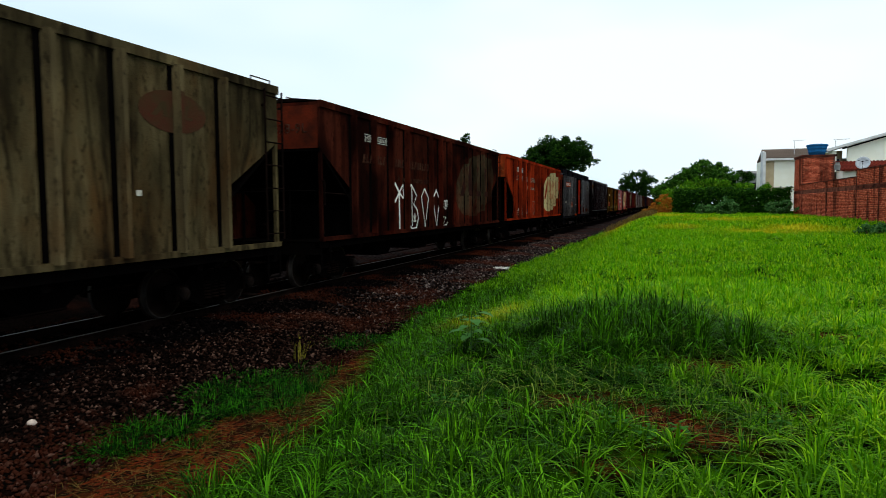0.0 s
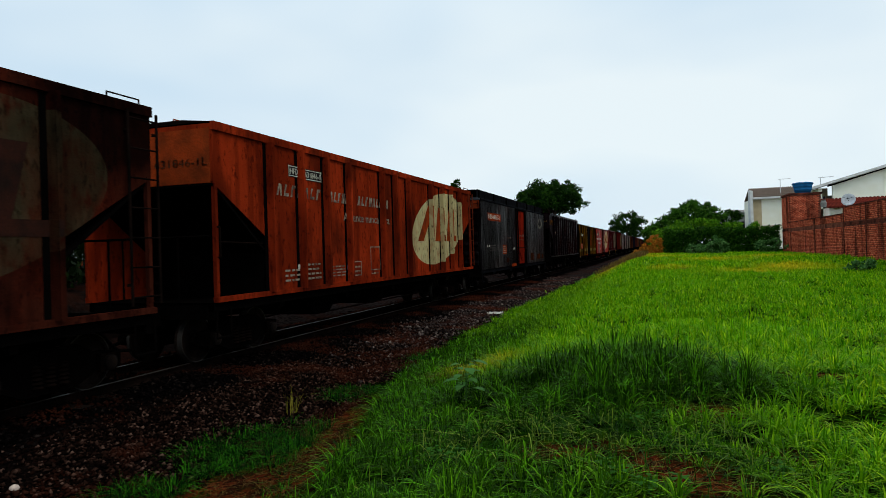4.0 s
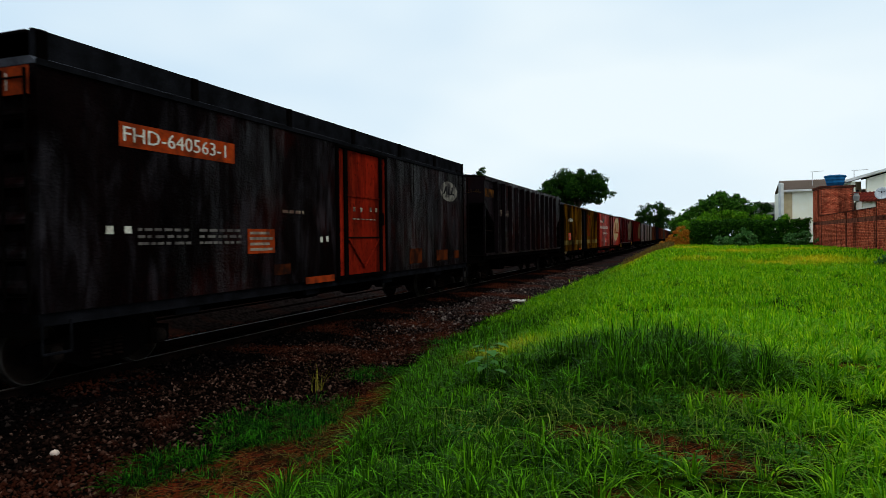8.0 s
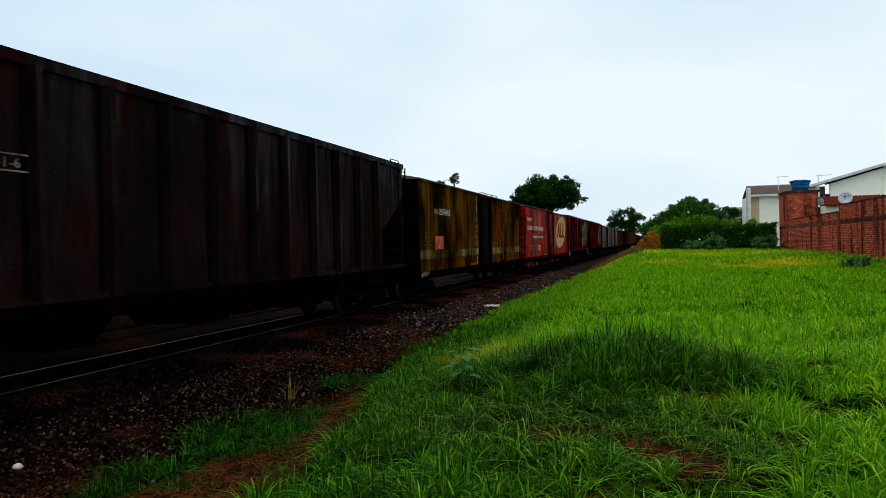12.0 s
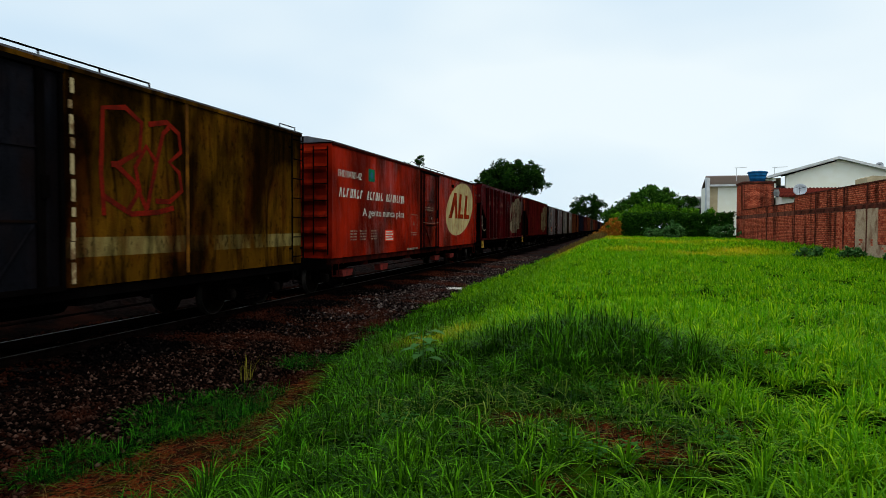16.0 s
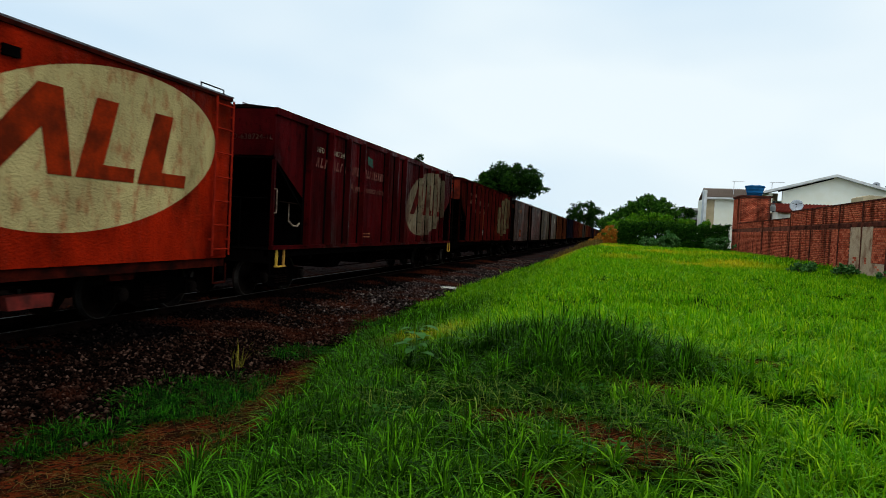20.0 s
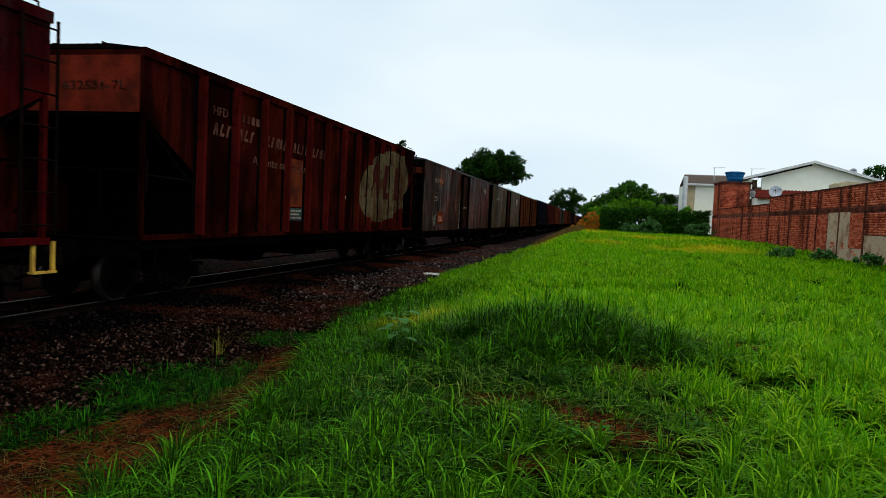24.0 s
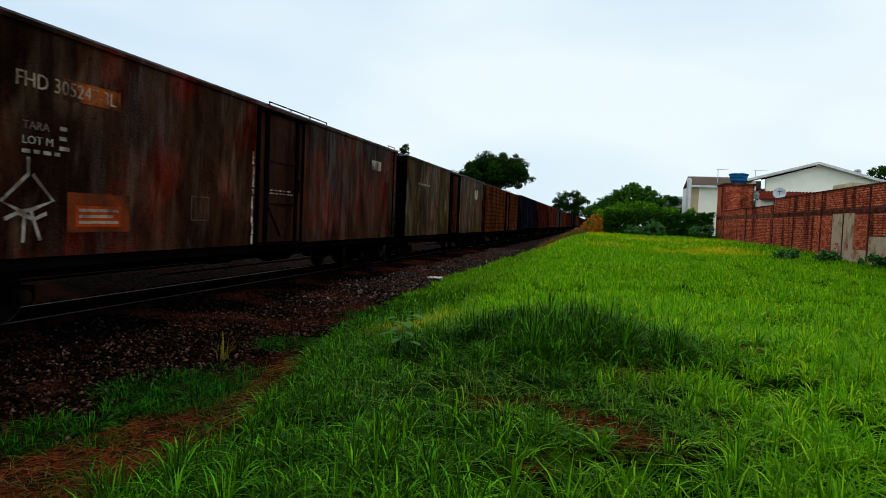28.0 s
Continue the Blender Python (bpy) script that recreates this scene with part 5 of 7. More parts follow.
def wagon_black_box():
    m = paint("black_sooty_paint", lin(34, 18, 18), lin(14, 11, 13), lin(90, 26, 20), 0.5, streak=0.3, film=0.16, dents=0.9, gloss=0.1, sheen_paint=(lin(62, 58, 62), 0.34))
    w = boxcar("soot-black box wagon with a red door and raised roof edge", 47.9, 16.3, m, 4.02, 1.0, (7.15, 9.57), paint("red_door_paint", lin(170, 40, 22), lin(60, 20, 16), lin(120, 36, 20), 0.4, film=0.5), None, True, False, 0.44, trim=plain("grey_black_trim", lin(22, 22, 25), lin(10, 10, 11), 3.0), end_mat=m, rungs=NEAR_BLACK)
    part("number_panel", Geo().box(HALF + 0.003, HALF + 0.006, 1.2, 3.65, 3.16, 3.5), ORANGE_PAINT, w, "faded orange number panel")
    words("FHD-640563-1", 0.3, WHITE_PAINT, w, 1.27, 3.24, HALF + 0.008, width=2.15)
    notice(w, 3.97, 4.78, 1.62, 2.06, ORANGE_PAINT, 4)
    dim = plain("dim_lettering", lin(104, 98, 92), lin(60, 54, 52), 4.0)
    small_print(w, 1.5, 2.55, 1.78, 2.08, 3, dim)
    small_print(w, 2.75, 3.8, 1.78, 2.08, 3, dim)
    bars(w, [(0.95, 1.07, 1.96, 2.07), (1.26, 1.38, 1.97, 2.07), (6.42, 6.52, 1.8, 1.92), (6.66, 6.76, 1.81, 1.93)], WHITE_PAINT)
    small_print(w, 5.05, 5.8, 2.34, 2.48, 1, FADED_PAINT)
    small_print(w, 7.8, 9.0, 2.3, 2.36, 1, FADED_PAINT, HALF + 0.035)
    bars(w, [(7.85, 7.95, 2.5, 2.6), (8.2, 8.3, 2.5, 2.6), (8.7, 8.8, 2.52, 2.62), (9.0, 9.1, 2.52, 2.62)], FADED_PAINT, HALF + 0.035)
    bars(w, [(5.8, 6.95, 0.96, 1.1)], ORANGE_PAINT, HALF + 0.03, name="faded_orange_strip")
    rust_panel = plain("orange_rust_panel", lin(76, 32, 12), lin(30, 15, 10), 2.0, low=0.4, high=0.6)
    for a, b, c, d in ((11.2, 12.1, 1.16, 1.58), (13.3, 14.3, 1.18, 1.5), (14.9, 15.4, 1.2, 1.45), (4.75, 5.3, 1.2, 1.4)):
        part("rusty_panel", Geo().box(HALF + 0.003, HALF + 0.006, a, b, c, d), rust_panel, w, "orange rusty repair panel")
    part("emblem", Geo().prism([(14.5 + 0.8 * math.cos(a * math.pi / 12), 3.37 + 0.32 * math.sin(a * math.pi / 12)) for a in range(24)], 0, HALF + 0.004, HALF + 0.007), plain("pale_mark", lin(112, 106, 96), lin(52, 48, 46), 4.0, low=0.42, high=0.58), w, "small pale oval emblem")
    oval_mark(w, (14.5, 3.37, 0.7, 0.28), BLACK_PLATE, HALF + 0.008)
    part("end_panel", Geo().box(-HALF + 0.3, HALF - 0.04, -0.08, -0.074, 3.62, 3.96), ORANGE_PAINT, w, "orange end number panel")
    letters = words("640563-1", 0.3, WHITE_PAINT, w, 0, 0, 0.0)
    for v in [v for ob in letters for v in ob.data.vertices]:
        v.co = (-0.06 + v.co.y, -0.086, 3.68 + v.co.z)


def wagon_black_hopper():
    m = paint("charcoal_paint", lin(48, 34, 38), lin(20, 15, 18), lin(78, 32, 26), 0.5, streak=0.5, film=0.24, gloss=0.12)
    w = hopper("charcoal black hopper wagon with a framed number", 66.4, 16.05, m, 4.2, 1.2, spread(1.46, 1.141, 12), rungs=NEAR_BLACK)
    part("stained_patch", Geo().box(HALF + 0.003, HALF + 0.005, 0.12, 1.4, 3.45, 3.76), plain("ochre_stain", lin(94, 56, 20), lin(30, 20, 15), 1.8, low=0.42, high=0.58), w, "ochre stained name patch")
    outline(w, 2.28, 3.7, 2.78, 3.0, FADED_PAINT, 0.01)
    words("HFD", 0.17, FADED_PAINT, w, 2.36, 2.83, width=0.2)
    words("332331-6", 0.17, FADED_PAINT, w, 2.85, 2.83, width=0.72)
    end_number(w, "637521-6L", plain("ochre_number", lin(120, 92, 48), lin(80, 56, 30), 4.0), 1.28, 3.6, 0.2, 1.1)


def wagon_yellow():
    m = paint("mustard_brown_paint", lin(128, 84, 18), lin(26, 18, 12), lin(110, 48, 18), 0.88, film=0.33, band=(1.36, 1.64, lin(120, 104, 58)), streak=0.8)
    w = boxcar("mustard-brown box wagon with a black door", 83.95, 16.2, m, 3.94, 0.95, (7.36, 9.22), paint("black_door_paint", lin(42, 42, 48), lin(28, 28, 32), lin(56, 40, 36)), None, trim=None, end_mat=NEAR_BLACK)
    flake = plain("pale_sealant", lin(170, 150, 110), lin(110, 84, 56), 5.0, low=0.45, high=0.6)
    for y in (7.0, 9.48):
        z = 1.0
        while z < 3.8:
            h, o = random.uniform(0.1, 0.32), random.uniform(-0.02, 0.02)
            part("pale_strip", Geo().box(HALF + 0.004, HALF + 0.012, y + o - 0.035, y + o + 0.03, z, min(z + h, 3.85)), flake, w, "pale flaking strip")
            z += h + random.uniform(0.0, 0.1)
    part("panel_seam", Geo().box(HALF, HALF + 0.02, 11.93, 12.0, 1.0, 3.9), plain("ochre_seam", lin(120, 74, 20), lin(60, 36, 16), 2.0), w, "ochre rust run along a seam")
    plate(w, "FHD-643250-6", 2.0, 2.86, 0.23, 1.16)
    words("FHD", 0.26, FADED_PAINT, w, 1.42, 2.87, HALF + 0.004, width=0.5)
    words("6L", 0.22, FADED_PAINT, w, 3.19, 2.88, HALF + 0.004, width=0.2)
    notice(w, 1.5, 2.4, 1.66, 2.12, plain("red_orange_notice", lin(196, 62, 40), lin(160, 54, 38), 4.0), 4)
    tag = plain("red_spray_paint", lin(112, 24, 14), lin(66, 20, 13), 3.0, low=0.4, high=0.66)
    for pts in ([(10.05, 1.95), (10.0, 2.6), (10.05, 3.5), (10.5, 3.58), (10.85, 3.4), (10.8, 2.95), (10.35, 2.72), (10.2, 2.7)], [(10.3, 2.7), (10.7, 2.45), (10.95, 2.05)], [(10.95, 2.05), (11.15, 2.7), (11.35, 3.3), (11.5, 3.42)], [(10.0, 2.25), (10.6, 1.98), (11.2, 2.02), (11.6, 2.1)], [(11.0, 3.4), (11.45, 3.5), (11.75, 3.35), (11.8, 3.05), (11.5, 2.85), (11.75, 2.7), (11.82, 2.4), (11.5, 2.2), (11.15, 2.2)], [(10.55, 2.05), (10.8, 2.35), (10.7, 2.7), (10.95, 3.05), (11.2, 2.8)]):
        part("graffiti_stroke", stroke(Geo(), pts, 0.042, HALF + 0.005), tag, w, "red spray-paint stroke")
    small_print(w, 0.45, 1.1, 1.75, 2.3, 4, plain("rubbed_print", lin(80, 60, 30), lin(56, 40, 22), 4.0))
    bars(w, [(5.9, 6.9, 0.96, 1.06)], ORANGE_PAINT, name="faded_orange_strip")
    part("bent_panel", Geo().prism([(0.2, 0.94), (0.95, 0.94), (0.85, 0.82), (0.15, 0.76)], 0, HALF - 0.05, HALF - 0.02), plain("scraped_sill", lin(128, 110, 82), lin(60, 44, 30), 5.0, low=0.42, high=0.6), w, "pale scraped sill plate")


def wagon_red():
    disc = (14.42, 2.65, 2.7, 1.23)
    m = paint("bright_red_paint", lin(194, 42, 15), lin(76, 18, 12), lin(112, 40, 20), 0.7, disc, lin(176, 158, 106), streak=0.18, worn=0.5, film=0.5, dents=0.9, gloss=0.06, specks=0.2)
    rd = plain("red_trim", lin(62, 17, 10), lin(22, 9, 7), 3.0)
    w = boxcar("red-orange box wagon with a cream disc and white lettering", 101.9, 17.6, m, 3.98, 0.97, (7.95, 10.28), paint("red_sliding_door", lin(180, 38, 14), lin(70, 18, 12), lin(112, 40, 20), 0.8, film=0.46, streak=0.3, dents=0.9, gloss=0.05, specks=0.2), plain("maroon_door_post", lin(52, 16, 12), lin(18, 8, 7), 3.0), trim=rd, rungs=plain("red_ladder", lin(150, 36, 20), lin(110, 26, 16), 4.0))
    oval_mark(w, disc, plain("red_mark", lin(140, 40, 14), lin(84, 28, 14), 3.0))
    words("FHD304781-4Z", 0.27, WHITE_PAINT, w, 0.38, 3.14, width=1.65)
    part("flag_patch", Geo().box(HALF + 0.004, HALF + 0.007, 2.58, 3.1, 3.15, 3.52), GREEN_PAINT, w, "green painted flag patch")
    part("flag_disc", Geo().prism([(2.84 + 0.1 * math.cos(a * math.pi / 8), 3.34 + 0.1 * math.sin(a * math.pi / 8)) for a in range(16)], 0, HALF + 0.007, HALF + 0.01), plain("flag_blue", lin(40, 70, 120), lin(40, 90, 90), 5.0), w)
    for a, b, n in ((0.42, 2.15, 7), (2.45, 3.85, 6), (4.1, 6.0, 9)):
        name_marks(w, a, b, 2.6, 2.85, n, WHITE_PAINT)
    words("A gente nunca pára", 0.32, WHITE_PAINT, w, 2.1, 2.12, width=3.85)
    notice(w, 4.02, 4.85, 1.34, 1.7, plain("scarlet_notice", lin(220, 66, 44), lin(200, 60, 40), 4.0), 4, ink=WHITE_PAINT)
    for y in (1.2, 1.9, 2.8):
        small_print(w, y, y + 0.5, 1.4, 1.72, 4, FADED_PAINT)
    outline(w, 6.75, 7.5, 1.58, 2.25, FADED_PAINT)
    small_print(w, 6.8, 7.45, 1.48, 1.55, 1, FADED_PAINT)
    bars(w, [(6.3, 7.6, 0.985, 1.05)], FADED_PAINT)
    for y in (1.0, 4.0, 10.5, 13.0):
        part("brake_box", Geo().prism([(y, 0.6), (y + 0.75, 0.6), (y + 0.7, 0.42), (y + 0.05, 0.42)], 0, 1.05, 1.25), RED_BOX, w, "dull red underframe bracket")
    small_print(w, 8.5, 9.7, 2.42, 2.6, 2, FADED_PAINT, HALF + 0.035)
    bars(w, [(8.62, 8.72, 1.5, 1.62), (9.3, 9.38, 2.1, 2.2), (6.95, 7.05, 1.86, 1.98)], FADED_PAINT, HALF + 0.035)
    bow = Geo()
    for i in range(6):
        a, b = i / 6, (i + 1) / 6
        bow.rod((HALF + 0.1, 8.0 + 2.2 * a, 1.98 - 0.16 * a * (1 - a)), (HALF + 0.1, 8.0 + 2.2 * b, 1.98 - 0.16 * b * (1 - b)), 0.014, 5)
    part("locking_bar", bow, plain("worn_bar", lin(150, 112, 94), lin(92, 52, 40), 5.0), w, "pale worn locking bar across the door")
    part("hook", Geo().box(HALF, HALF + 0.05, 12.7, 12.95, 3.55, 3.68), NEAR_BLACK, w, "small black bracket")


def wagon_maroon():
    ribs = [1.57, 2.77, 3.96, 5.02, 7.09, 8.06, 8.95, 10.94, 12.02, 13.14, 14.21]
    disc = (12.12, 2.65, 2.7, 1.26)
    m = paint("maroon_paint", lin(104, 18, 22), lin(30, 12, 16), lin(96, 26, 20), 0.55, disc, lin(112, 100, 78), streak=0.4, worn=0.6, film=0.36, gloss=0.06)
    w = hopper("maroon hopper wagon with a pale disc and worn lettering", 121.2, 16.0, m, 4.12, 1.1, ribs, grab=FADED_PAINT, rungs=IRON)
    oval_mark(w, disc, plain("maroon_mark", lin(80, 24, 20), lin(44, 18, 16), 3.0), ribs=ribs)
    words("HFD", 0.19, FADED_PAINT, w, 2.1, 3.45, width=0.38)
    words("38724", 0.19, FADED_PAINT, w, 3.05, 3.47, width=0.72)
    end_number(w, "HFD-638724-1L", FADED_PAINT, 1.36, 3.46, 0.17, 1.2)
    for a, b, n in ((2.04, 3.75, 7), (3.85, 4.88, 6), (5.34, 6.95, 9)):
        name_marks(w, a, b, 3.08, 3.32, n, GHOST_WHITE)
    words("A gente nunca pára", 0.28, plain("ghost_script", lin(112, 72, 62), lin(66, 30, 26), 2.5), w, 4.27, 2.66, width=2.7)
    part("flag_patch", Geo().prism([(5.5, 3.74), (5.92, 3.68), (6.0, 3.42), (5.56, 3.5)], 0, HALF + 0.004, HALF + 0.007), plain("dull_green", lin(34, 90, 70), lin(50, 56, 50), 3.0), w)
    ochre = plain("ochre_lettering", lin(150, 100, 66), lin(112, 60, 46), 4.0)
    small_print(w, 5.25, 5.95, 1.32, 1.5, 2, ochre)
    part("pale_hose", Geo().rod((HALF - 0.1, 0.95, 1.72), (HALF - 0.08, 1.12, 1.62), 0.022, 6).rod((HALF - 0.08, 1.12, 1.62), (HALF - 0.06, 1.3, 1.6), 0.022, 6).rod((HALF - 0.06, 1.3, 1.6), (HALF - 0.05, 1.4, 1.68), 0.022, 6).rod((HALF - 0.1, 0.95, 1.72), (HALF - 0.1, 0.95, 2.12), 0.01, 5), FADED_PAINT, w, "pale hose hanging from the corner rail")
    for y in (0.25, 15.75):
        ye = Geo().box(HALF - 0.02, HALF + 0.02, y, y + 0.05, 0.72, 1.12).box(HALF - 0.02, HALF + 0.02, y + 0.33, y + 0.38, 0.72, 1.12).box(HALF - 0.05, HALF + 0.05, y, y + 0.38, 0.69, 0.72)
        part("yellow_step", ye, YELLOW_PAINT, w, "yellow painted corner step")


def wagon_maroon_tall():
    ribs = spread(1.57, 1.159, 12)
    disc = (12.72, 2.64, 2.66, 1.25)
    m = paint("brown_maroon_paint", lin(104, 34, 26), lin(34, 17, 16), lin(124, 46, 22), 0.8, disc, lin(90, 78, 54), streak=0.7, worn=0.7, film=0.22)
    w = hopper("brown-maroon hopper wagon with a faded disc and double lettering", 139.05, 16.1, m, 4.14, 1.1, ribs, rungs=IRON, rib_mat=paint("maroon_rib_paint", lin(128, 36, 32), lin(40, 18, 18), lin(124, 46, 22), 0.35, disc, lin(98, 86, 60), streak=0.3, worn=0.6, film=0.29))
    oval_mark(w, disc, plain("brown_mark", lin(60, 24, 19), lin(36, 17, 15), 2.0), ribs=ribs)
    ghost = plain("double_ghost", lin(96, 62, 50), lin(56, 28, 24), 2.5, low=0.4, high=0.6)
    words("HFD", 0.24, ghost, w, 2.0, 3.42, width=0.5)
    bars(w, [(3.05, 3.15, 3.42, 3.58), (3.25, 3.35, 3.42, 3.58), (3.42, 3.55, 3.42, 3.58), (3.62, 3.75, 3.42, 3.58)], ghost)
    for a, b, n in ((2.0, 3.6, 7), (3.9, 5.1, 6), (5.4, 7.4, 9)):
        name_marks(w, a, b, 3.04, 3.28, n, ghost)
    words("A gente nunca pára", 0.28, ghost, w, 3.5, 2.6, width=2.8)
    teal = plain("teal_notice", lin(44, 66, 66), lin(40, 44, 46), 4.0)
    notice(w, 5.32, 6.02, 1.42, 1.72, teal, 3)
    part("orange_patch", Geo().box(HALF + 0.003, HALF + 0.005, 5.34, 6.0, 1.75, 2.9), plain("orange_rub", lin(108, 44, 20), lin(54, 25, 19), 1.8), w, "rubbed orange panel")
    bars(w, [(8.68, 8.76, 2.05, 2.13), (8.85, 8.93, 2.06, 2.14), (14.45, 14.55, 1.86, 2.0), (14.65, 14.75, 1.86, 2.0)], WHITE_PAINT)
    part("end_panel", Geo().box(-HALF + 0.05, HALF - 0.05, -0.006, -0.002, 3.14, 4.05), plain("maroon_end", lin(120, 40, 24), lin(64, 24, 18), 2.0), w)
    end_number(w, "632556-7L", FADED_PAINT, 1.1, 3.5, 0.2, 1.2)


def wagon_brown_box():
    m = paint("dark_brown_box_paint", lin(92, 54, 36), lin(20, 13, 11), lin(176, 44, 18), 0.7, streak=0.5, film=0.26, dents=0.9, gloss=0.08, sheen_paint=(lin(92, 72, 56), 0.42))
    w = boxcar("dark brown streaked box wagon with an orange notice", 156.95, 17.65, m, 4.02, 1.0, (7.77, 9.85), paint("brown_door_paint", lin(84, 54, 44), lin(42, 34, 32), lin(100, 52, 38)), None, end_mat=NEAR_BLACK)
    part("number_panel", Geo().box(HALF + 0.003, HALF + 0.006, 2.5, 3.6, 3.14, 3.42), plain("worn_orange_panel", lin(130, 62, 22), lin(40, 24, 18), 1.6, low=0.42, high=0.6), w, "worn orange number panel")
    words("FHD 305247-3L", 0.28, FADED_PAINT, w, 1.75, 3.19, HALF + 0.008, width=1.75)
    part("end_panel", Geo().box(-HALF + 0.3, HALF - 0.05, -0.078, -0.074, 3.44, 3.7), plain("rust_end_panel", lin(96, 36, 18), lin(60, 26, 16), 2.0), w)
    notice(w, 2.75, 3.66, 1.4, 1.7, ORANGE_PAINT, 3, ink=FADED_PAINT)
    part("orange_patch", Geo().box(HALF + 0.002, HALF + 0.004, 2.6, 3.85, 1.32, 1.88), plain("rubbed_orange_brown", lin(100, 42, 20), lin(44, 26, 19), 2.0), w)
    ghost = plain("pale_rubbing", lin(140, 134, 122), lin(80, 66, 58), 3.0, low=0.42, high=0.58)
    words("TARA", 0.15, ghost, w, 1.85, 2.66, width=0.42)
    words("LOT M", 0.15, ghost, w, 1.85, 2.47, width=0.48)
    small_print(w, 2.45, 2.62, 2.4, 2.8, 3, ghost)
    small_print(w, 1.85, 2.5, 2.32, 2.44, 1, ghost)
    for pts in ([(1.45, 2.3), (1.45, 2.08), (1.05, 1.72), (1.35, 1.6), (1.5, 1.62), (1.85, 1.75), (1.52, 2.08)], [(1.4, 1.6), (1.38, 1.2)], [(1.5, 1.6), (1.65, 1.22)], [(1.1, 1.5), (1.3, 1.58), (1.55, 1.5), (1.75, 1.58)]):
        part("chalk_emblem", stroke(Geo(), [(py + 0.5, pz) for py, pz in pts], 0.026, HALF + 0.005), ghost, w, "pale worn triangular emblem")
    drip, z = plain("white_drips", lin(176, 170, 156), lin(90, 74, 64), 6.0, low=0.42, high=0.55), 1.02
    while z < 2.75:
        h, o = random.uniform(0.1, 0.35), random.uniform(-0.025, 0.025)
        part("pale_strip", Geo().box(HALF + 0.004, HALF + 0.012, 7.58 + o, 7.64 + o, z, z + h), drip, w, "white paint drip by the door")
        z += h + random.uniform(0.0, 0.06)
    outline(w, 5.45, 6.0, 1.5, 1.95, plain("dim_frame", lin(70, 62, 56), lin(40, 34, 30), 4.0))
    small_print(w, 0.4, 1.3, 1.3, 1.6, 4, plain("rubbed_lines", lin(84, 78, 66), lin(50, 44, 38), 4.0))
    bars(w, [(15.0, 15.9, 3.2, 3.5)], ghost)
    small_print(w, 8.3, 9.4, 2.1, 2.24, 2, FADED_PAINT, HALF + 0.035)


def wagon_green_box():
    m = paint("green_brown_box_paint", lin(96, 72, 36), lin(30, 22, 16), lin(140, 56, 24), 0.6, streak=0.5, film=0.32, gloss=0.04, sheen_paint=(lin(112, 104, 84), 0.5))
    w = boxcar("grey-green streaked box wagon with pale markings", 176.0, 16.85, m, 4.02, 1.0, (7.35, 9.4), paint("red_brown_door", lin(104, 56, 42), lin(52, 40, 36), lin(110, 56, 40)), None, end_mat=NEAR_BLACK)
    ghost = plain("grey_rubbing", lin(150, 144, 130), lin(84, 72, 62), 3.0, low=0.42, high=0.58)
    small_print(w, 1.6, 3.4, 3.0, 3.2, 1, ghost)
    part("emblem", Geo().prism([(14.4 + 0.6 * math.cos(a * math.pi / 12), 3.2 + 0.3 * math.sin(a * math.pi / 12)) for a in range(24)], 0, HALF + 0.004, HALF + 0.007), ghost, w, "small pale oval emblem")


def wagon_boards():
    m = paint("orange_brown_boards", lin(132, 70, 40), lin(70, 44, 34), lin(120, 56, 34), 0.5, streak=0.4, film=0.35)
    boxcar("orange-brown box wagon with horizontal side strips", 194.05, 17.05, m, 4.0, 0.98, (8.8, 10.7), None, None, True, True)


def far_wagons():
    """The rest of the train, which only ever shows small in the distance."""
    looks = {
        "blue": ("blue-black hopper wagon far down the train", paint("blue_black_paint", lin(40, 42, 58), lin(30, 30, 38), lin(60, 42, 38)), True),
        "dark_red": ("dull red hopper wagon far down the train", paint("dull_red_paint", lin(110, 50, 42), lin(60, 38, 36), lin(120, 60, 44)), True),
        "orange": ("orange hopper wagon far down the train", paint("far_orange_paint", lin(150, 78, 48), lin(90, 54, 42), lin(120, 60, 42)), True),
        "grey": ("grey-brown box wagon far down the train", paint("far_grey_paint", lin(98, 86, 72), lin(58, 50, 44), lin(110, 70, 48)), False),
        "brown": ("dark brown box wagon far down the train", paint("far_brown_paint", lin(78, 54, 44), lin(46, 38, 36), lin(100, 60, 44)), False),
    }
    order = ["blue", "dark_red", "orange", "grey", "orange", "dark_red", "brown", "blue", "orange", "grey", "dark_red", "brown", "dark_red", "orange", "blue", "brown", "grey", "dark_red", "brown", "orange", "dark_red", "grey"]
    first, start = {}, 212.6
    for key in order:
        label, mat, is_hopper = looks[key]
        if key not in first:
            if is_hopper:
                first[key] = hopper(label, start, 15.9, mat, 4.12, 1.1, RIBS_A, False)
            else:
                first[key] = boxcar(label, start, 16.9, mat, 4.0, 1.0, (7.5, 9.6), None, None, False)
        else:
            TRAIN.append((copy_thing(first[key], pose(TRACK_X, start, 0)), start))
        start += 17.4 if is_hopper else 18.4


for build in (wagon_grey, wagon_graffiti, wagon_orange, wagon_black_box, wagon_black_hopper, wagon_yellow, wagon_red, wagon_maroon, wagon_maroon_tall, wagon_brown_box, wagon_green_box, wagon_boards, far_wagons):
    build()


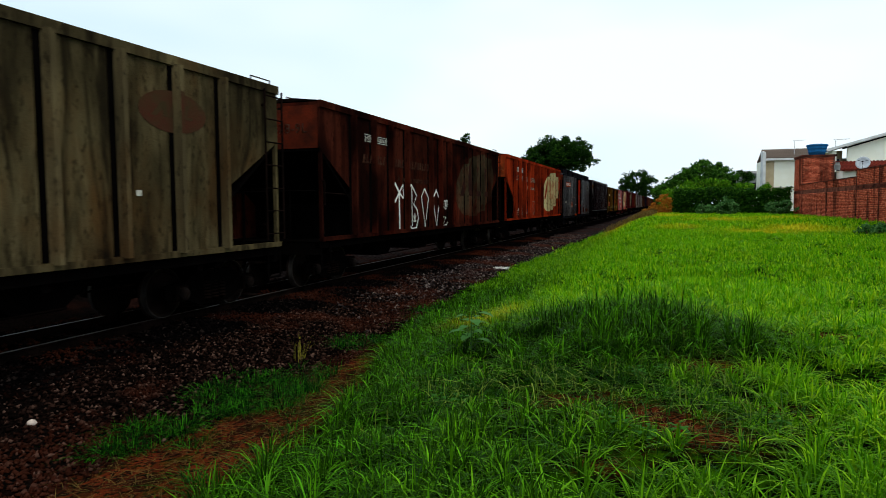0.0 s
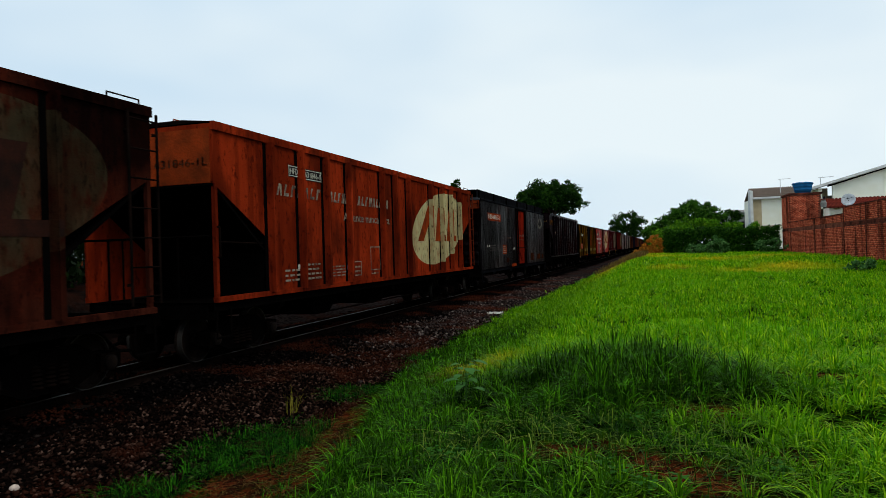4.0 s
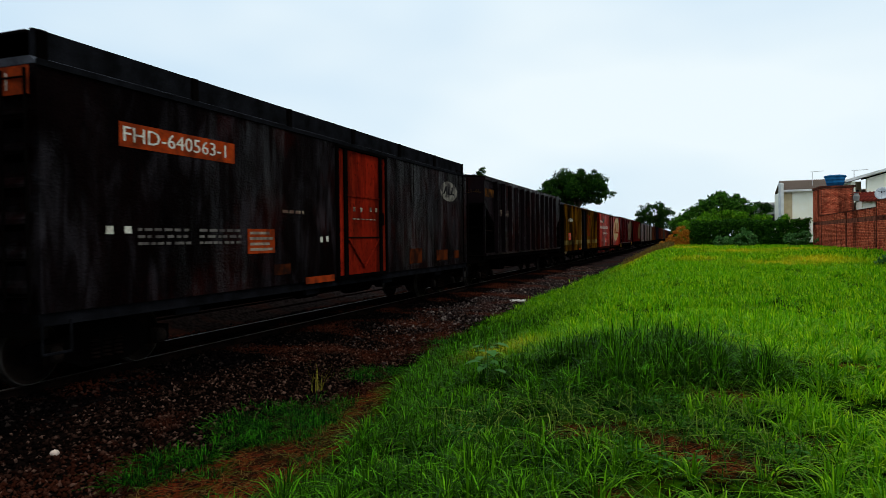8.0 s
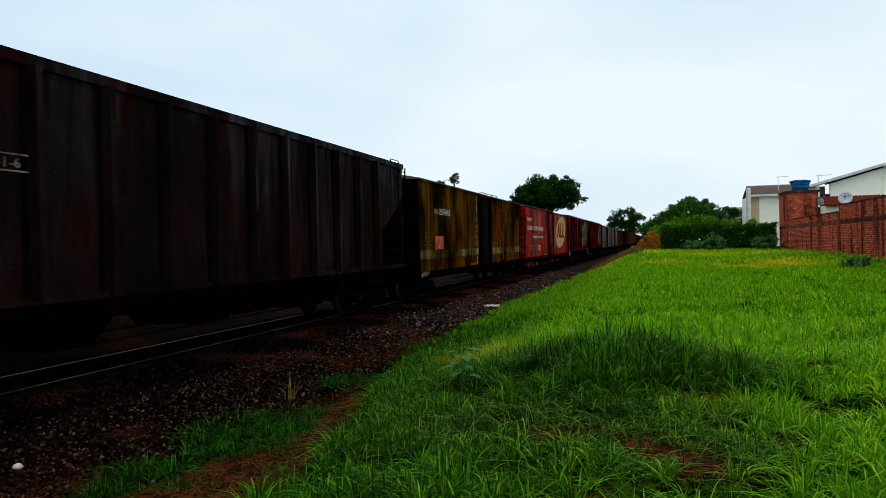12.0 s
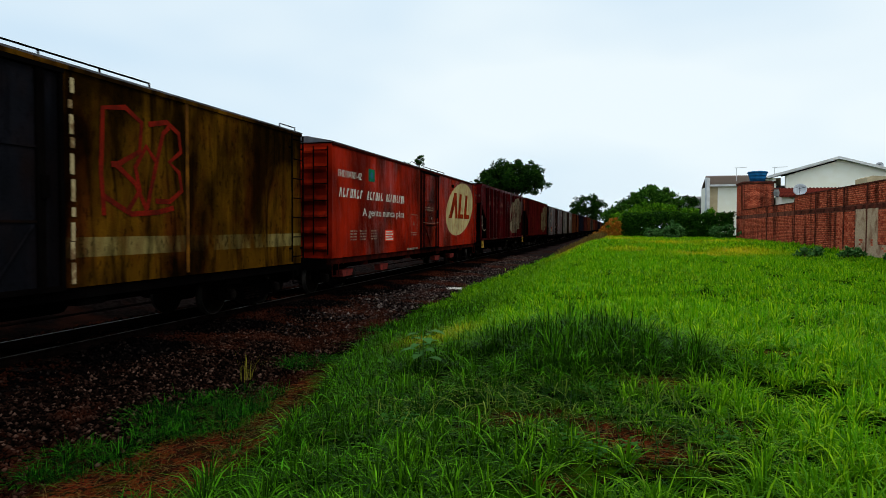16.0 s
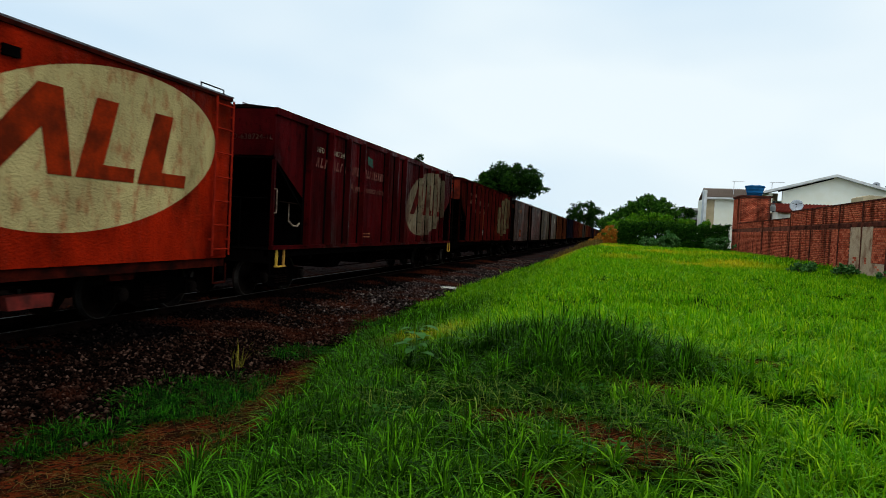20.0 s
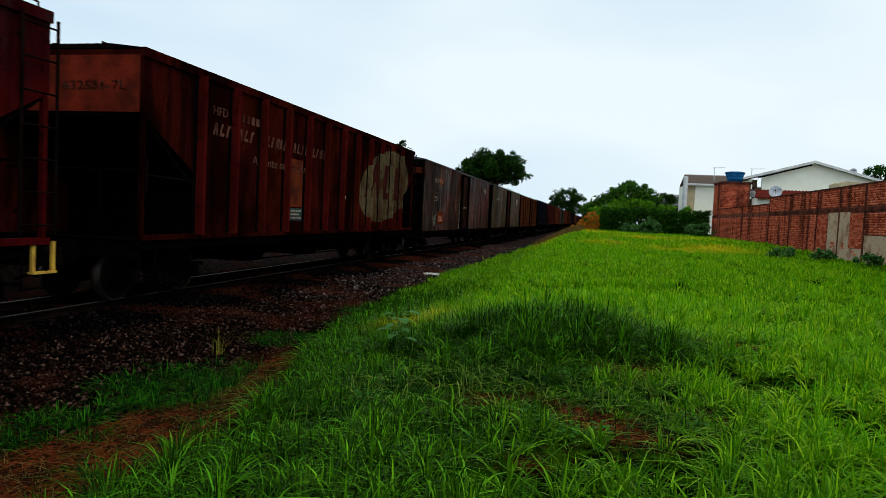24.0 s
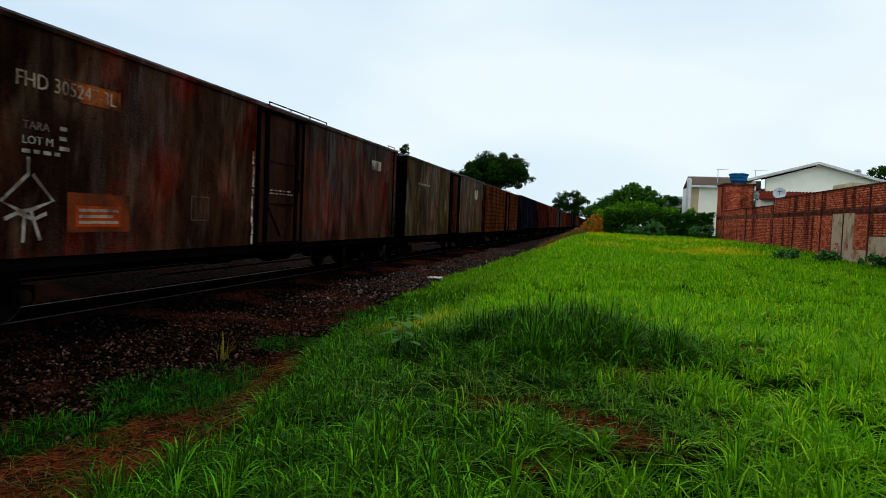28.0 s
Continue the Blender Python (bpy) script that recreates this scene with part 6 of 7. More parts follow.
# ---- trees, hedge, bushes ----
LEAF_DARK = leaf_material("dark_tree_leaves", lin(12, 32, 8), lin(28, 58, 12), lin(54, 84, 20), None, 0.25, 0.3)
LEAF_BRIGHT = leaf_material("bright_shrub_leaves", lin(30, 72, 8), lin(70, 118, 14), lin(110, 142, 30), None, 0.3, 0.3)
LEAF_GARDEN = leaf_material("garden_tree_leaves", lin(20, 52, 10), lin(48, 88, 20), lin(80, 116, 34), None, 0.25, 0.3)
LEAF_HEDGE = leaf_material("hedge_leaves", lin(12, 38, 8), lin(36, 74, 12), lin(64, 98, 24), None, 0.25, 0.4)
LEAF_GREY = leaf_material("grey_green_leaves", lin(34, 70, 28), lin(66, 108, 50), lin(112, 146, 86), None, 0.25, 0.4)
LEAF_DRY = leaf_material("withered_leaves", lin(150, 84, 24), lin(186, 116, 36), lin(100, 96, 24), None, 0.25, 0.4)
LEAF_WEED = leaf_material("weed_leaves", lin(22, 58, 14), lin(48, 92, 26), lin(84, 126, 46), None, 0.2, 1.0)
BARK = plain("grey_bark", lin(92, 80, 66), lin(54, 46, 40), 4.0)


def crown_points(lobes, clumps):
    """Clump centres spread near the skin of several ellipsoids (x, y, z, rx, ry, rz)."""
    pts = []
    weights = np.array([l[3] * l[5] for l in lobes])
    for l, k in zip(lobes, np.maximum(1, (clumps * weights / weights.sum()).astype(int))):
        d = rng.normal(0, 1, (k, 3))
        d /= np.linalg.norm(d, axis=1)[:, None]
        pts.append(np.array(l[:3]) + d * np.array(l[3:]) * (rng.uniform(0.3, 1.0, k) ** 0.45 * (1 + 0.1 * rng.normal(0, 1, k)))[:, None])
    return np.concatenate(pts)


def tree(name, label, foot, trunk, lobes, clumps, per, clump, leaf, mat, category="tree", limbs=14, thick=0.28):
    """trunk: height at which the limbs part. lobes are in world metres."""
    fx, fy = foot
    fz = float(land(fx, fy)) - 0.05
    ob = thing(name, label, category, at=(fx, fy, fz))
    pts = crown_points(lobes, clumps)
    local = pts - np.array([fx, fy, fz])
    g = Geo()
    top = Vector((0.1 * thick, 0.2 * thick, trunk))
    g.rod((0, 0, 0), top * 0.5 + Vector((thick * 0.4, 0, 0)), thick, 9, thick * 0.8).rod(top * 0.5 + Vector((thick * 0.4, 0, 0)), top, thick * 0.8, 9, thick * 0.62)
    part("trunk", g, BARK, ob, "grey bark trunk", True)
    for i in range(limbs):
        p = Vector(local[int(i * len(local) / limbs)])
        mid = top.lerp(p, 0.5) + Vector((0, 0, 0.12 * (p - top).length))
        part("limb", Geo().rod(top * 0.95, mid, thick * 0.4, 6, thick * 0.22).rod(mid, p, thick * 0.22, 5, thick * 0.06), BARK, ob)
    v, f = leaf_cloud(local, clump * rng.uniform(0.6, 1.25, len(local)), per, leaf)
    part("crown", big_mesh("crown", v, f, mat), mat, ob, "clumped green leaves with gaps")
    return ob


tree("broad_tree", "broad dark green tree with an umbrella crown behind the train", (-16.2, 105), 5.2,
     [(-16.7, 105, 9.7, 5.2, 4.6, 2.2), (-20.0, 105, 9.0, 2.6, 2.6, 1.6), (-13.4, 105, 8.8, 2.4, 2.6, 1.8), (-16.2, 105, 10.9, 4.0, 3.2, 1.4), (-17.5, 105, 8.3, 4.0, 3.5, 1.4)], 420, 60, 0.75, 0.2, LEAF_DARK, thick=0.4)
tree("distant_tree", "distant round green tree at the end of the track", (-15.0, 330), 8.0,
     [(-14.5, 330, 13.0, 7.0, 6, 4.6), (-19.5, 330, 11.5, 4.0, 4, 3.2), (-10.0, 330, 11.8, 4.2, 4, 3.4), (-16, 330, 8.0, 6.0, 4, 3.0), (-11, 330, 8.0, 3.5, 4, 2.6)], 260, 40, 1.3, 0.42, LEAF_DARK, thick=0.6)
tree("slim_tree", "slim dark tree top showing over the wagons", (-20.5, 67.4), 7.6,
     [(-20.4, 67.4, 8.75, 0.5, 0.5, 0.55), (-22.0, 67.4, 8.3, 0.45, 0.4, 0.3)], 16, 50, 0.28, 0.12, LEAF_DARK, limbs=5, thick=0.14)
tree("garden_tree", "dense green tree behind the hedge", (3.7, 84), 2.6,
     [(3.9, 84, 4.9, 3.0, 2.4, 1.75), (1.4, 84, 3.9, 2.2, 2, 1.6), (-0.4, 84, 3.0, 1.5, 1.5, 1.2), (6.0, 85, 4.4, 1.9, 2, 1.3), (3.4, 84, 5.4, 2.2, 2.0, 1.3)], 260, 60, 0.6, 0.17, LEAF_GARDEN)
tree("dark_tree", "small dark tree beside the grey house", (8.2, 90), 2.2, [(8.0, 90, 4.9, 1.6, 1.4, 1.0)], 40, 50, 0.5, 0.16, LEAF_DARK, limbs=7, thick=0.18)
tree("yard_tree", "dark tree behind the brick wall", (25.6, 69), 3.0, [(25.6, 69, 6.4, 2.6, 2.2, 1.9), (27.6, 70, 7.0, 2.2, 2.2, 1.9)], 90, 55, 0.55, 0.17, LEAF_DARK)


def shrub(name, label, lobes, clumps, per, clump, leaf, mat, category="bush", stems=9):
    cx, cy = lobes[0][0], lobes[0][1]
    fz = float(land(cx, cy)) - 0.05
    ob = thing(name, label, category, at=(cx, cy, fz))
    pts = crown_points(lobes, clumps)
    pts[:, 2] = np.maximum(pts[:, 2], land(pts[:, 0], pts[:, 1]) + 0.1)
    local = pts - np.array([cx, cy, fz])
    for i in range(stems):
        p = Vector(local[int(i * len(local) / stems)])
        part("stem", Geo().rod((p.x * 0.5, p.y * 0.5, float(land(cx + p.x * 0.5, cy + p.y * 0.5)) - fz - 0.05), p, 0.035, 5, 0.012), BARK, ob)
    v, f = leaf_cloud(local, clump * rng.uniform(0.6, 1.25, len(local)), per, leaf)
    part("foliage", big_mesh("foliage", v, f, mat), mat, ob)
    return ob


def hedge():
    """Clipped hedge from the track bank to the brick store."""
    ob = thing("hedge", "dense dark green clipped hedge across the field", "hedge", at=(4.6, 57.3, 0.9))
    n = 900
    u = rng.uniform(0, 1, n)
    hx = 0.4 + 8.0 * u
    hy = 60.2 - 5.4 * u + rng.uniform(-0.6, 0.6, n)
    top = 3.0 + 0.16 * wave(hx, hy, 1.1) - 0.1 * u
    hz = 1.0 + (top - 1.0) * rng.uniform(0.03, 1, n) ** 0.8
    local = np.stack([hx - 4.6, hy - 57.3, hz - 0.9], -1)
    v, f = leaf_cloud(local, 0.3 * rng.uniform(0.6, 1.3, n), 26, 0.1)
    part("foliage", big_mesh("foliage", v, f, LEAF_HEDGE), LEAF_HEDGE, ob)
    for i in range(14):
        u = (i + 0.5) / 14
        part("stem", Geo().rod((-3.6 + 7.4 * u, 2.5 - 5.0 * u, -0.1), (-3.5 + 7.4 * u, 2.5 - 5.0 * u, 1.6), 0.04, 5, 0.02), BARK, ob)


hedge()
shrub("shrub", "bright green overgrown shrub above the hedge", [(3.0, 68, 3.3, 2.4, 1.4, 1.05), (0.9, 67, 2.7, 1.3, 1.2, 0.9), (0.2, 65, 2.0, 1.0, 1.0, 0.9), (-0.3, 66, 1.6, 0.9, 1.0, 0.7), (5.4, 68, 3.2, 2.2, 1.4, 0.8), (7.6, 68, 3.0, 1.6, 1.2, 0.7)], 200, 50, 0.42, 0.13, LEAF_BRIGHT)
shrub("dry_bush", "withered orange-brown bush at the bank's edge", [(-0.3, 61.5, 1.75, 0.85, 0.8, 0.95), (-1.1, 62.5, 1.35, 0.7, 0.6, 0.6), (-1.9, 63.5, 1.0, 0.6, 0.6, 0.4)], 80, 46, 0.26, 0.09, LEAF_DRY, stems=6)
shrub("garden_bush", "grey-green young bush before the hedge", [(4.1, 53.2, 1.55, 0.9, 0.5, 0.7)], 40, 40, 0.22, 0.09, LEAF_GREY, stems=5)
shrub("garden_bush", "grey-green young bush before the hedge", [(7.4, 52.4, 1.5, 0.9, 0.5, 0.75)], 40, 40, 0.22, 0.09, LEAF_GREY, stems=5)
shrub("garden_bush", "grey-green young bush before the hedge", [(2.5, 54.6, 1.4, 0.7, 0.4, 0.55)], 28, 40, 0.2, 0.09, LEAF_GREY, stems=4)


def weed(name, label, at, leaves, size, rise, mat):
    """A low broad-leaved plant: stalk and separate leaves."""
    ax, ay = at
    ob = thing(name, label, "weed", at=(ax, ay, float(land(ax, ay))))
    part("stalk", Geo().rod((0, 0, -0.03), (0.01, 0, rise), 0.008, 5, 0.005), mat, ob)
    for i in range(leaves):
        a = 2.4 * i + random.uniform(-0.3, 0.3)
        h = rise * (0.35 + 0.65 * i / leaves)
        s = size * random.uniform(0.75, 1.2)
        v = []
        for k, w in ((0.15, 0.05), (0.45, 0.42), (0.75, 0.36), (1.0, 0.0)):
            z = h + s * (0.25 * k - 0.35 * k * k)
            for sign in ((-1, 1) if w else (0,)):
                px, py = k * s + 0.02, sign * w * s * 0.6
                v.append((px * math.cos(a) - py * math.sin(a), px * math.sin(a) + py * math.cos(a), z + abs(py) * 0.3))
        part("leaf", Geo().add(v, [(0, 2, 3, 1), (2, 4, 5, 3), (4, 6, 5)]), mat, ob)
    return ob


weed("tall_weed", "upright broad-leaved weed in the long grass", (-2.16, 7.3), 14, 0.22, 0.5, LEAF_GREY)
for wx, wy, n, s in ((-0.3, 4.7, 14, 0.075), (-0.12, 4.5, 12, 0.07), (0.08, 4.62, 12, 0.07), (-0.42, 4.88, 10, 0.065), (-0.25, 6.05, 12, 0.075), (-0.05, 6.2, 9, 0.06), (0.75, 5.0, 8, 0.07), (-1.64, 5.2, 10, 0.08), (-1.85, 5.3, 8, 0.07)):
    weed("ground_weed", "low broad-leaved weed on bare earth", (wx, wy), n, s, 0.1, LEAF_WEED)
for wx, wy in ((6.1, 24.3), (7.25, 24.2), (7.95, 22.0)):
    shrub("wall_weed", "leafy green weed at the foot of the wall", [(wx, wy, float(land(wx, wy)) + 0.2, 0.38, 0.42, 0.16)], 14, 24, 0.13, 0.08, LEAF_GREY, stems=4)


def dry_tuft(at, n):
    ax, ay = at
    px, py = ax + rng.normal(0, 0.05, n), ay + rng.normal(0, 0.05, n)
    v, f, k = blades(px, py, rng.uniform(0.25, 0.55, n), rng.uniform(0.003, 0.006, n), 0.7, 3)
    tagged(new("dry_tuft", big_mesh("dry_tuft", v, f, STRAW)), "tuft of dry straw-coloured grass in the stones", "grass tuft")


dry_tuft((-4.85, 8.0), 34)
dry_tuft((-4.9, 2.9), 70)
dry_tuft((-3.7, 2.2), 50)


def litter():
    g = Geo()
    n = 5
    v = [((i / n - 0.5) * 0.5, (j / n - 0.5) * 0.34, 0.03 + 0.05 * math.sin(3.1 * i + 1.7 * j) + 0.02 * random.random()) for j in range(n + 1) for i in range(n + 1)]
    g.add(v, [(j * (n + 1) + i, j * (n + 1) + i + 1, (j + 1) * (n + 1) + i + 1, (j + 1) * (n + 1) + i) for j in range(n) for i in range(n)])
    g.moved(-5.2, 21.2, float(land(-5.2, 21.2)) + 0.0)
    ob = solid("crumpled_paper", g, plain("dirty_paper", lin(205, 200, 190), lin(150, 140, 130), 6.0), "crumpled dirty white paper on the stones", "litter")
    s = ob.modifiers.new("thickness", "SOLIDIFY")
    s.thickness = 0.004


litter()
solid("pale_stone", Geo().lathe([(-0.035, 0.0), (-0.025, 0.035), (0.0, 0.05), (0.025, 0.034), (0.04, 0.0)], 9, 2).moved(-5.75, 4.6, float(land(-5.75, 4.6)) + 0.03), plain("pale_stone", lin(190, 170, 155), lin(150, 130, 118), 8.0), "pale pebble among the dark stones", "stone", smooth=True)


# ---- brick wall, store, houses ----
def brick_material(name, c1, c2, c3):
    m, tree, b, link = material(name, 0.9)
    info, geo = tree.nodes.new("ShaderNodeObjectInfo"), tree.nodes.new("ShaderNodeNewGeometry")
    vary = calc(tree, "FRACT", calc(tree, "ADD", info.outputs["Random"], geo.outputs["Random Per Island"]))
    col = mixed(tree, vary, c1, c2)
    col = mixed(tree, calc(tree, "MULTIPLY", grain(tree, 1.5, 6.0, (1, 1, 0.12), 0.5, 0.64), 0.8), col, c3)
    col = mixed(tree, calc(tree, "MULTIPLY", grain(tree, 18.0, 4.0, low=0.5, high=0.66), 0.5), col, c3)
    link(col, b.inputs["Base Color"])
    bump(tree, b, grain(tree, 40.0, 3.0), 0.4, 0.01)
    return m


BRICK = brick_material("red_clay_brick", lin(158, 62, 40), lin(218, 116, 84), lin(56, 28, 22))
MORTAR = plain("stained_mortar", lin(140, 84, 66), lin(80, 46, 38), 3.0)
STAIN_CONCRETE = plain("stained_concrete", lin(116, 60, 46), lin(48, 30, 26), 2.0)
RENDER_GREY = plain("grey_render", lin(196, 168, 138), lin(124, 80, 60), 2.2, low=0.5, high=0.72)
CREAM = plain("cream_wall_paint", lin(252, 249, 234), lin(244, 238, 216), 1.2, 0.9, low=0.3, high=0.8, relief=0.08)
BEIGE = plain("beige_wall_paint", lin(196, 176, 142), lin(176, 156, 122), 1.5)
WHITE_WALL = plain("white_wall_paint", lin(226, 226, 224), lin(196, 194, 190), 1.2, relief=0.08)
GREY_WALL = plain("grey_cement_wall", lin(140, 138, 134), lin(112, 110, 106), 1.0)
ROOF_TILE = plain("brown_roof_tiles", lin(120, 104, 92), lin(88, 76, 68), 4.0)
RED_TILE = plain("red_roof_tiles", lin(124, 50, 38), lin(78, 34, 28), 4.0)
TANK_BLUE = plain("blue_plastic", lin(40, 116, 168), lin(32, 92, 140), 3.0, 0.5, relief=0.05)
DARK_GLASS = plain("dark_window_glass", lin(40, 46, 54), lin(60, 66, 74), 2.0, 0.15, relief=0.02)
DISH_GREY = plain("grey_dish_mesh", lin(206, 208, 210), lin(170, 172, 176), 4.0, 0.6)


def brick_wall():
    """Boundary wall along the field: posts, a middle beam, two tiers of bricks."""
    wall = thing("wall_boundary", "weathered red brick boundary wall with stained concrete posts", "wall", kind="structure")
    x = 8.6
    part("mortar_core", Geo().box(x + 0.012, x + 0.13, 8, 52, 0.3, 2.6).box(x + 0.012, x + 0.13, 8, 37.1, 2.6, 3.40).box(x + 0.012, x + 0.13, 37.1, 52, 2.6, 3.08), MORTAR, wall)
    beam = Geo().box(x - 0.015, x + 0.145, 8, 37.1, 2.52, 2.66)
    part("beam", beam, STAIN_CONCRETE, wall, "dark stained concrete beam")
    part("coping", Geo().box(x - 0.02, x + 0.15, 8, 37.1, 3.40, 3.46), STAIN_CONCRETE, wall)
    part("coping", Geo().box(x - 0.02, x + 0.15, 37.1, 51.9, 3.08, 3.13), STAIN_CONCRETE, wall)
    for y in (9.5, 12.2, 14.9, 17.6, 20.2, 22.4, 24.6, 26.95, 29.5, 33.4, 37.1, 43.5):
        part("post", Geo().box(x - 0.018, x + 0.14, y - 0.06, y + 0.06, 0.3, 3.43 if y < 38 else 3.1), STAIN_CONCRETE, wall, "rust-stained concrete post")
    patches = ((25.9, 28.1, 2.52), (24.66, 25.9, 1.25), (22.6, 24.5, 1.72), (20.4, 21.2, 2.52))
    for y0, y1, z1 in patches:
        part("render_patch", Geo().box(x - 0.012, x + 0.05, y0, y1, 0.3, z1), RENDER_GREY, wall, "tan cement patch with brown runs")
    one = Geo().box(0, 0.1, 0, 0.185, 0, 0.068).mesh("brick", BRICK)
    rest, count = Geo(), 0
    row, z = 0, 0.55
    while z < 3.36:
        y = 8.0 + (row % 2) * 0.1
        while y < 51.8:
            limit = 3.36 if y < 37 else 3.05
            patch = any(a - 0.1 < y < b and z < c for a, b, c in patches)
            if z < limit and not 2.46 < z < 2.66 and not patch and z > float(land(x, y)) - 0.1:
                out = random.uniform(-0.004, 0.005)
                if 24.6 < y < 26 and count < 300 or 28.1 < y < 30.2 and count < 300:
                    ob = part("brick", one, None, wall)
                    ob.location = (x + out, y, z)
                    count += 1
                else:
                    rest.box(x + out, x + 0.06, y, y + 0.185, z, z + 0.068)
            y += 0.2
        z += 0.08
        row += 1
    # bricks laid bare where the cement has fallen off
    for y, z in ((27.3, 1.35), (27.5, 1.35), (27.32, 1.27), (27.5, 1.19), (26.3, 1.36), (26.32, 1.28), (26.3, 1.2), (25.3, 1.1), (25.1, 1.02)):
        ob = part("brick", one, None, wall)
        ob.location = (x - 0.018, y, z)
    me = big_mesh("brickwork", np.array(rest.v), np.array(rest.f), BRICK)
    tagged(part("brickwork", me, None, wall), "red clay bricks", kind="stuff")


def store():
    """Tall brick store at the wall's end, with a water tank on it."""
    ob = thing("brick_store", "tall unplastered red brick store at the wall's end", "shed", at=(8.75, 52.2, 0.5))
    part("wall", Geo().box(0.02, 2.0, 0.02, 3.0, 0, 4.55), MORTAR, ob)
    bricks = Geo()
    for r in range(56):
        z = 0.08 * r
        if 2.0 < z < 2.2:
            continue
        for i in range(-1, 13):
            y0 = 0.2 * i + (r % 2) * 0.1
            if y0 > -0.05 and y0 < 1.8:
                bricks.box(y0, y0 + 0.185, 0, 0.05, z, z + 0.068)
        for i in range(15):
            y0 = 0.2 * i + (r % 2) * 0.1
            bricks.box(0, 0.05, y0, y0 + 0.185, z, z + 0.068)
    part("brickwork", big_mesh("brickwork", np.array(bricks.v), np.array(bricks.f), BRICK), None, ob)
    part("beam", Geo().box(-0.01, 2.01, -0.01, 3.0, 2.02, 2.18), STAIN_CONCRETE, ob)
    part("slab", Geo().box(-0.06, 2.1, -0.06, 3.1, 4.55, 4.68), STAIN_CONCRETE, ob, "dark concrete slab")
    tank = thing("water_tank", "round blue plastic water tank with a ribbed lid", "tank", at=(9.85, 53.4, 5.18))
    part("body", Geo().lathe([(0, 0), (0, 0.48), (0.25, 0.54), (0.27, 0.57), (0.3, 0.55), (0.48, 0.6), (0.5, 0.63), (0.53, 0.61), (0.66, 0.66), (0.66, 0)], 28, 2), TANK_BLUE, tank, "", True)
    part("lid", Geo().lathe([(0.665, 0), (0.665, 0.7), (0.71, 0.7), (0.73, 0.65), (0.8, 0.3), (0.81, 0)], 28, 2), plain("dark_blue_lid", lin(30, 84, 126), lin(24, 66, 104), 3.0, 0.5), tank)
    for i in range(16):
        a = 2 * math.pi * i / 16
        part("lid_rib", Geo().rod((0.3 * math.cos(a), 0.3 * math.sin(a), 0.81), (0.68 * math.cos(a), 0.68 * math.sin(a), 0.74), 0.03, 5), TANK_BLUE, tank)


def tiled_roof(name, parent, x0, x1, y0, z0, y1, z1, mat, rows, cols):
    """A sloping roof of tile rows: pan ribs running up the slope."""
    roof = part(name, Geo().prism([(y0, z0), (y1, z1), (y1, z1 + 0.06), (y0, z0 + 0.06)], 0, x0, x1), mat, parent)
    r = (x1 - x0) / cols * 0.4
    one = Geo().rod((0, y0, z0 + 0.06), (0, y1, z1 + 0.06), r, 6).mesh("tile_course", mat)
    for i in range(cols):
        part("tile_course", one, None, roof).location = (x0 + (x1 - x0) * (i + 0.5) / cols, 0, 0)
    return roof


def dish(name, label, at, r, tilt):
    ob = thing(name, label, "satellite dish", at=at)
    g = Geo().lathe([(0.02 * r, 0.02), (0.06 * r, 0.35 * r), (0.16 * r, 0.7 * r), (0.32 * r, r), (0.34 * r, r), (0.18 * r, 0.7 * r), (0.08 * r, 0.35 * r), (0.04 * r, 0.02)], 24, 0)
    turn = Euler((0, radians(-18), radians(tilt))).to_matrix()
    g.v = [tuple(turn @ Vector(p) + Vector((0, 0, r * 1.3))) for p in g.v]
    part("reflector", g, DISH_GREY, ob, "pale mesh reflector", True)
    part("mast", Geo().rod((0, 0, 0), (0, 0, r * 1.3), 0.025, 6), NEAR_BLACK, ob)
    tip = turn @ Vector((r * 0.8, 0, 0)) + Vector((0, 0, r * 1.3))
    for a in (0.5, 2.6, 4.7):
        p = turn @ Vector((0.3 * r, r * 0.9 * math.cos(a), r * 0.9 * math.sin(a))) + Vector((0, 0, r * 1.3))
        part("feed_arm", Geo().rod(p, tip, 0.012, 4), NEAR_BLACK, ob)
    part("feed", Geo().rod(tip, tip + turn @ Vector((0.08, 0, 0)), 0.04, 8), NEAR_BLACK, ob)
    return ob


def antenna(name, label, at, h, n):
    ob = thing(name, label, "antenna", at=at)
    part("mast", Geo().rod((0, 0, 0), (0, 0, h), 0.03, 6), DISH_GREY, ob)
    part("boom", Geo().rod((-0.15, 0, h), (1.1, 0.2, h + 0.08), 0.02, 5), DISH_GREY, ob)
    for i in range(n):
        x = -0.1 + 1.15 * i / n
        part("rod", Geo().rod((x, 0.1 - 0.35, h + 0.04), (x, 0.1 + 0.4, h + 0.04), 0.012, 4), DISH_GREY, ob)


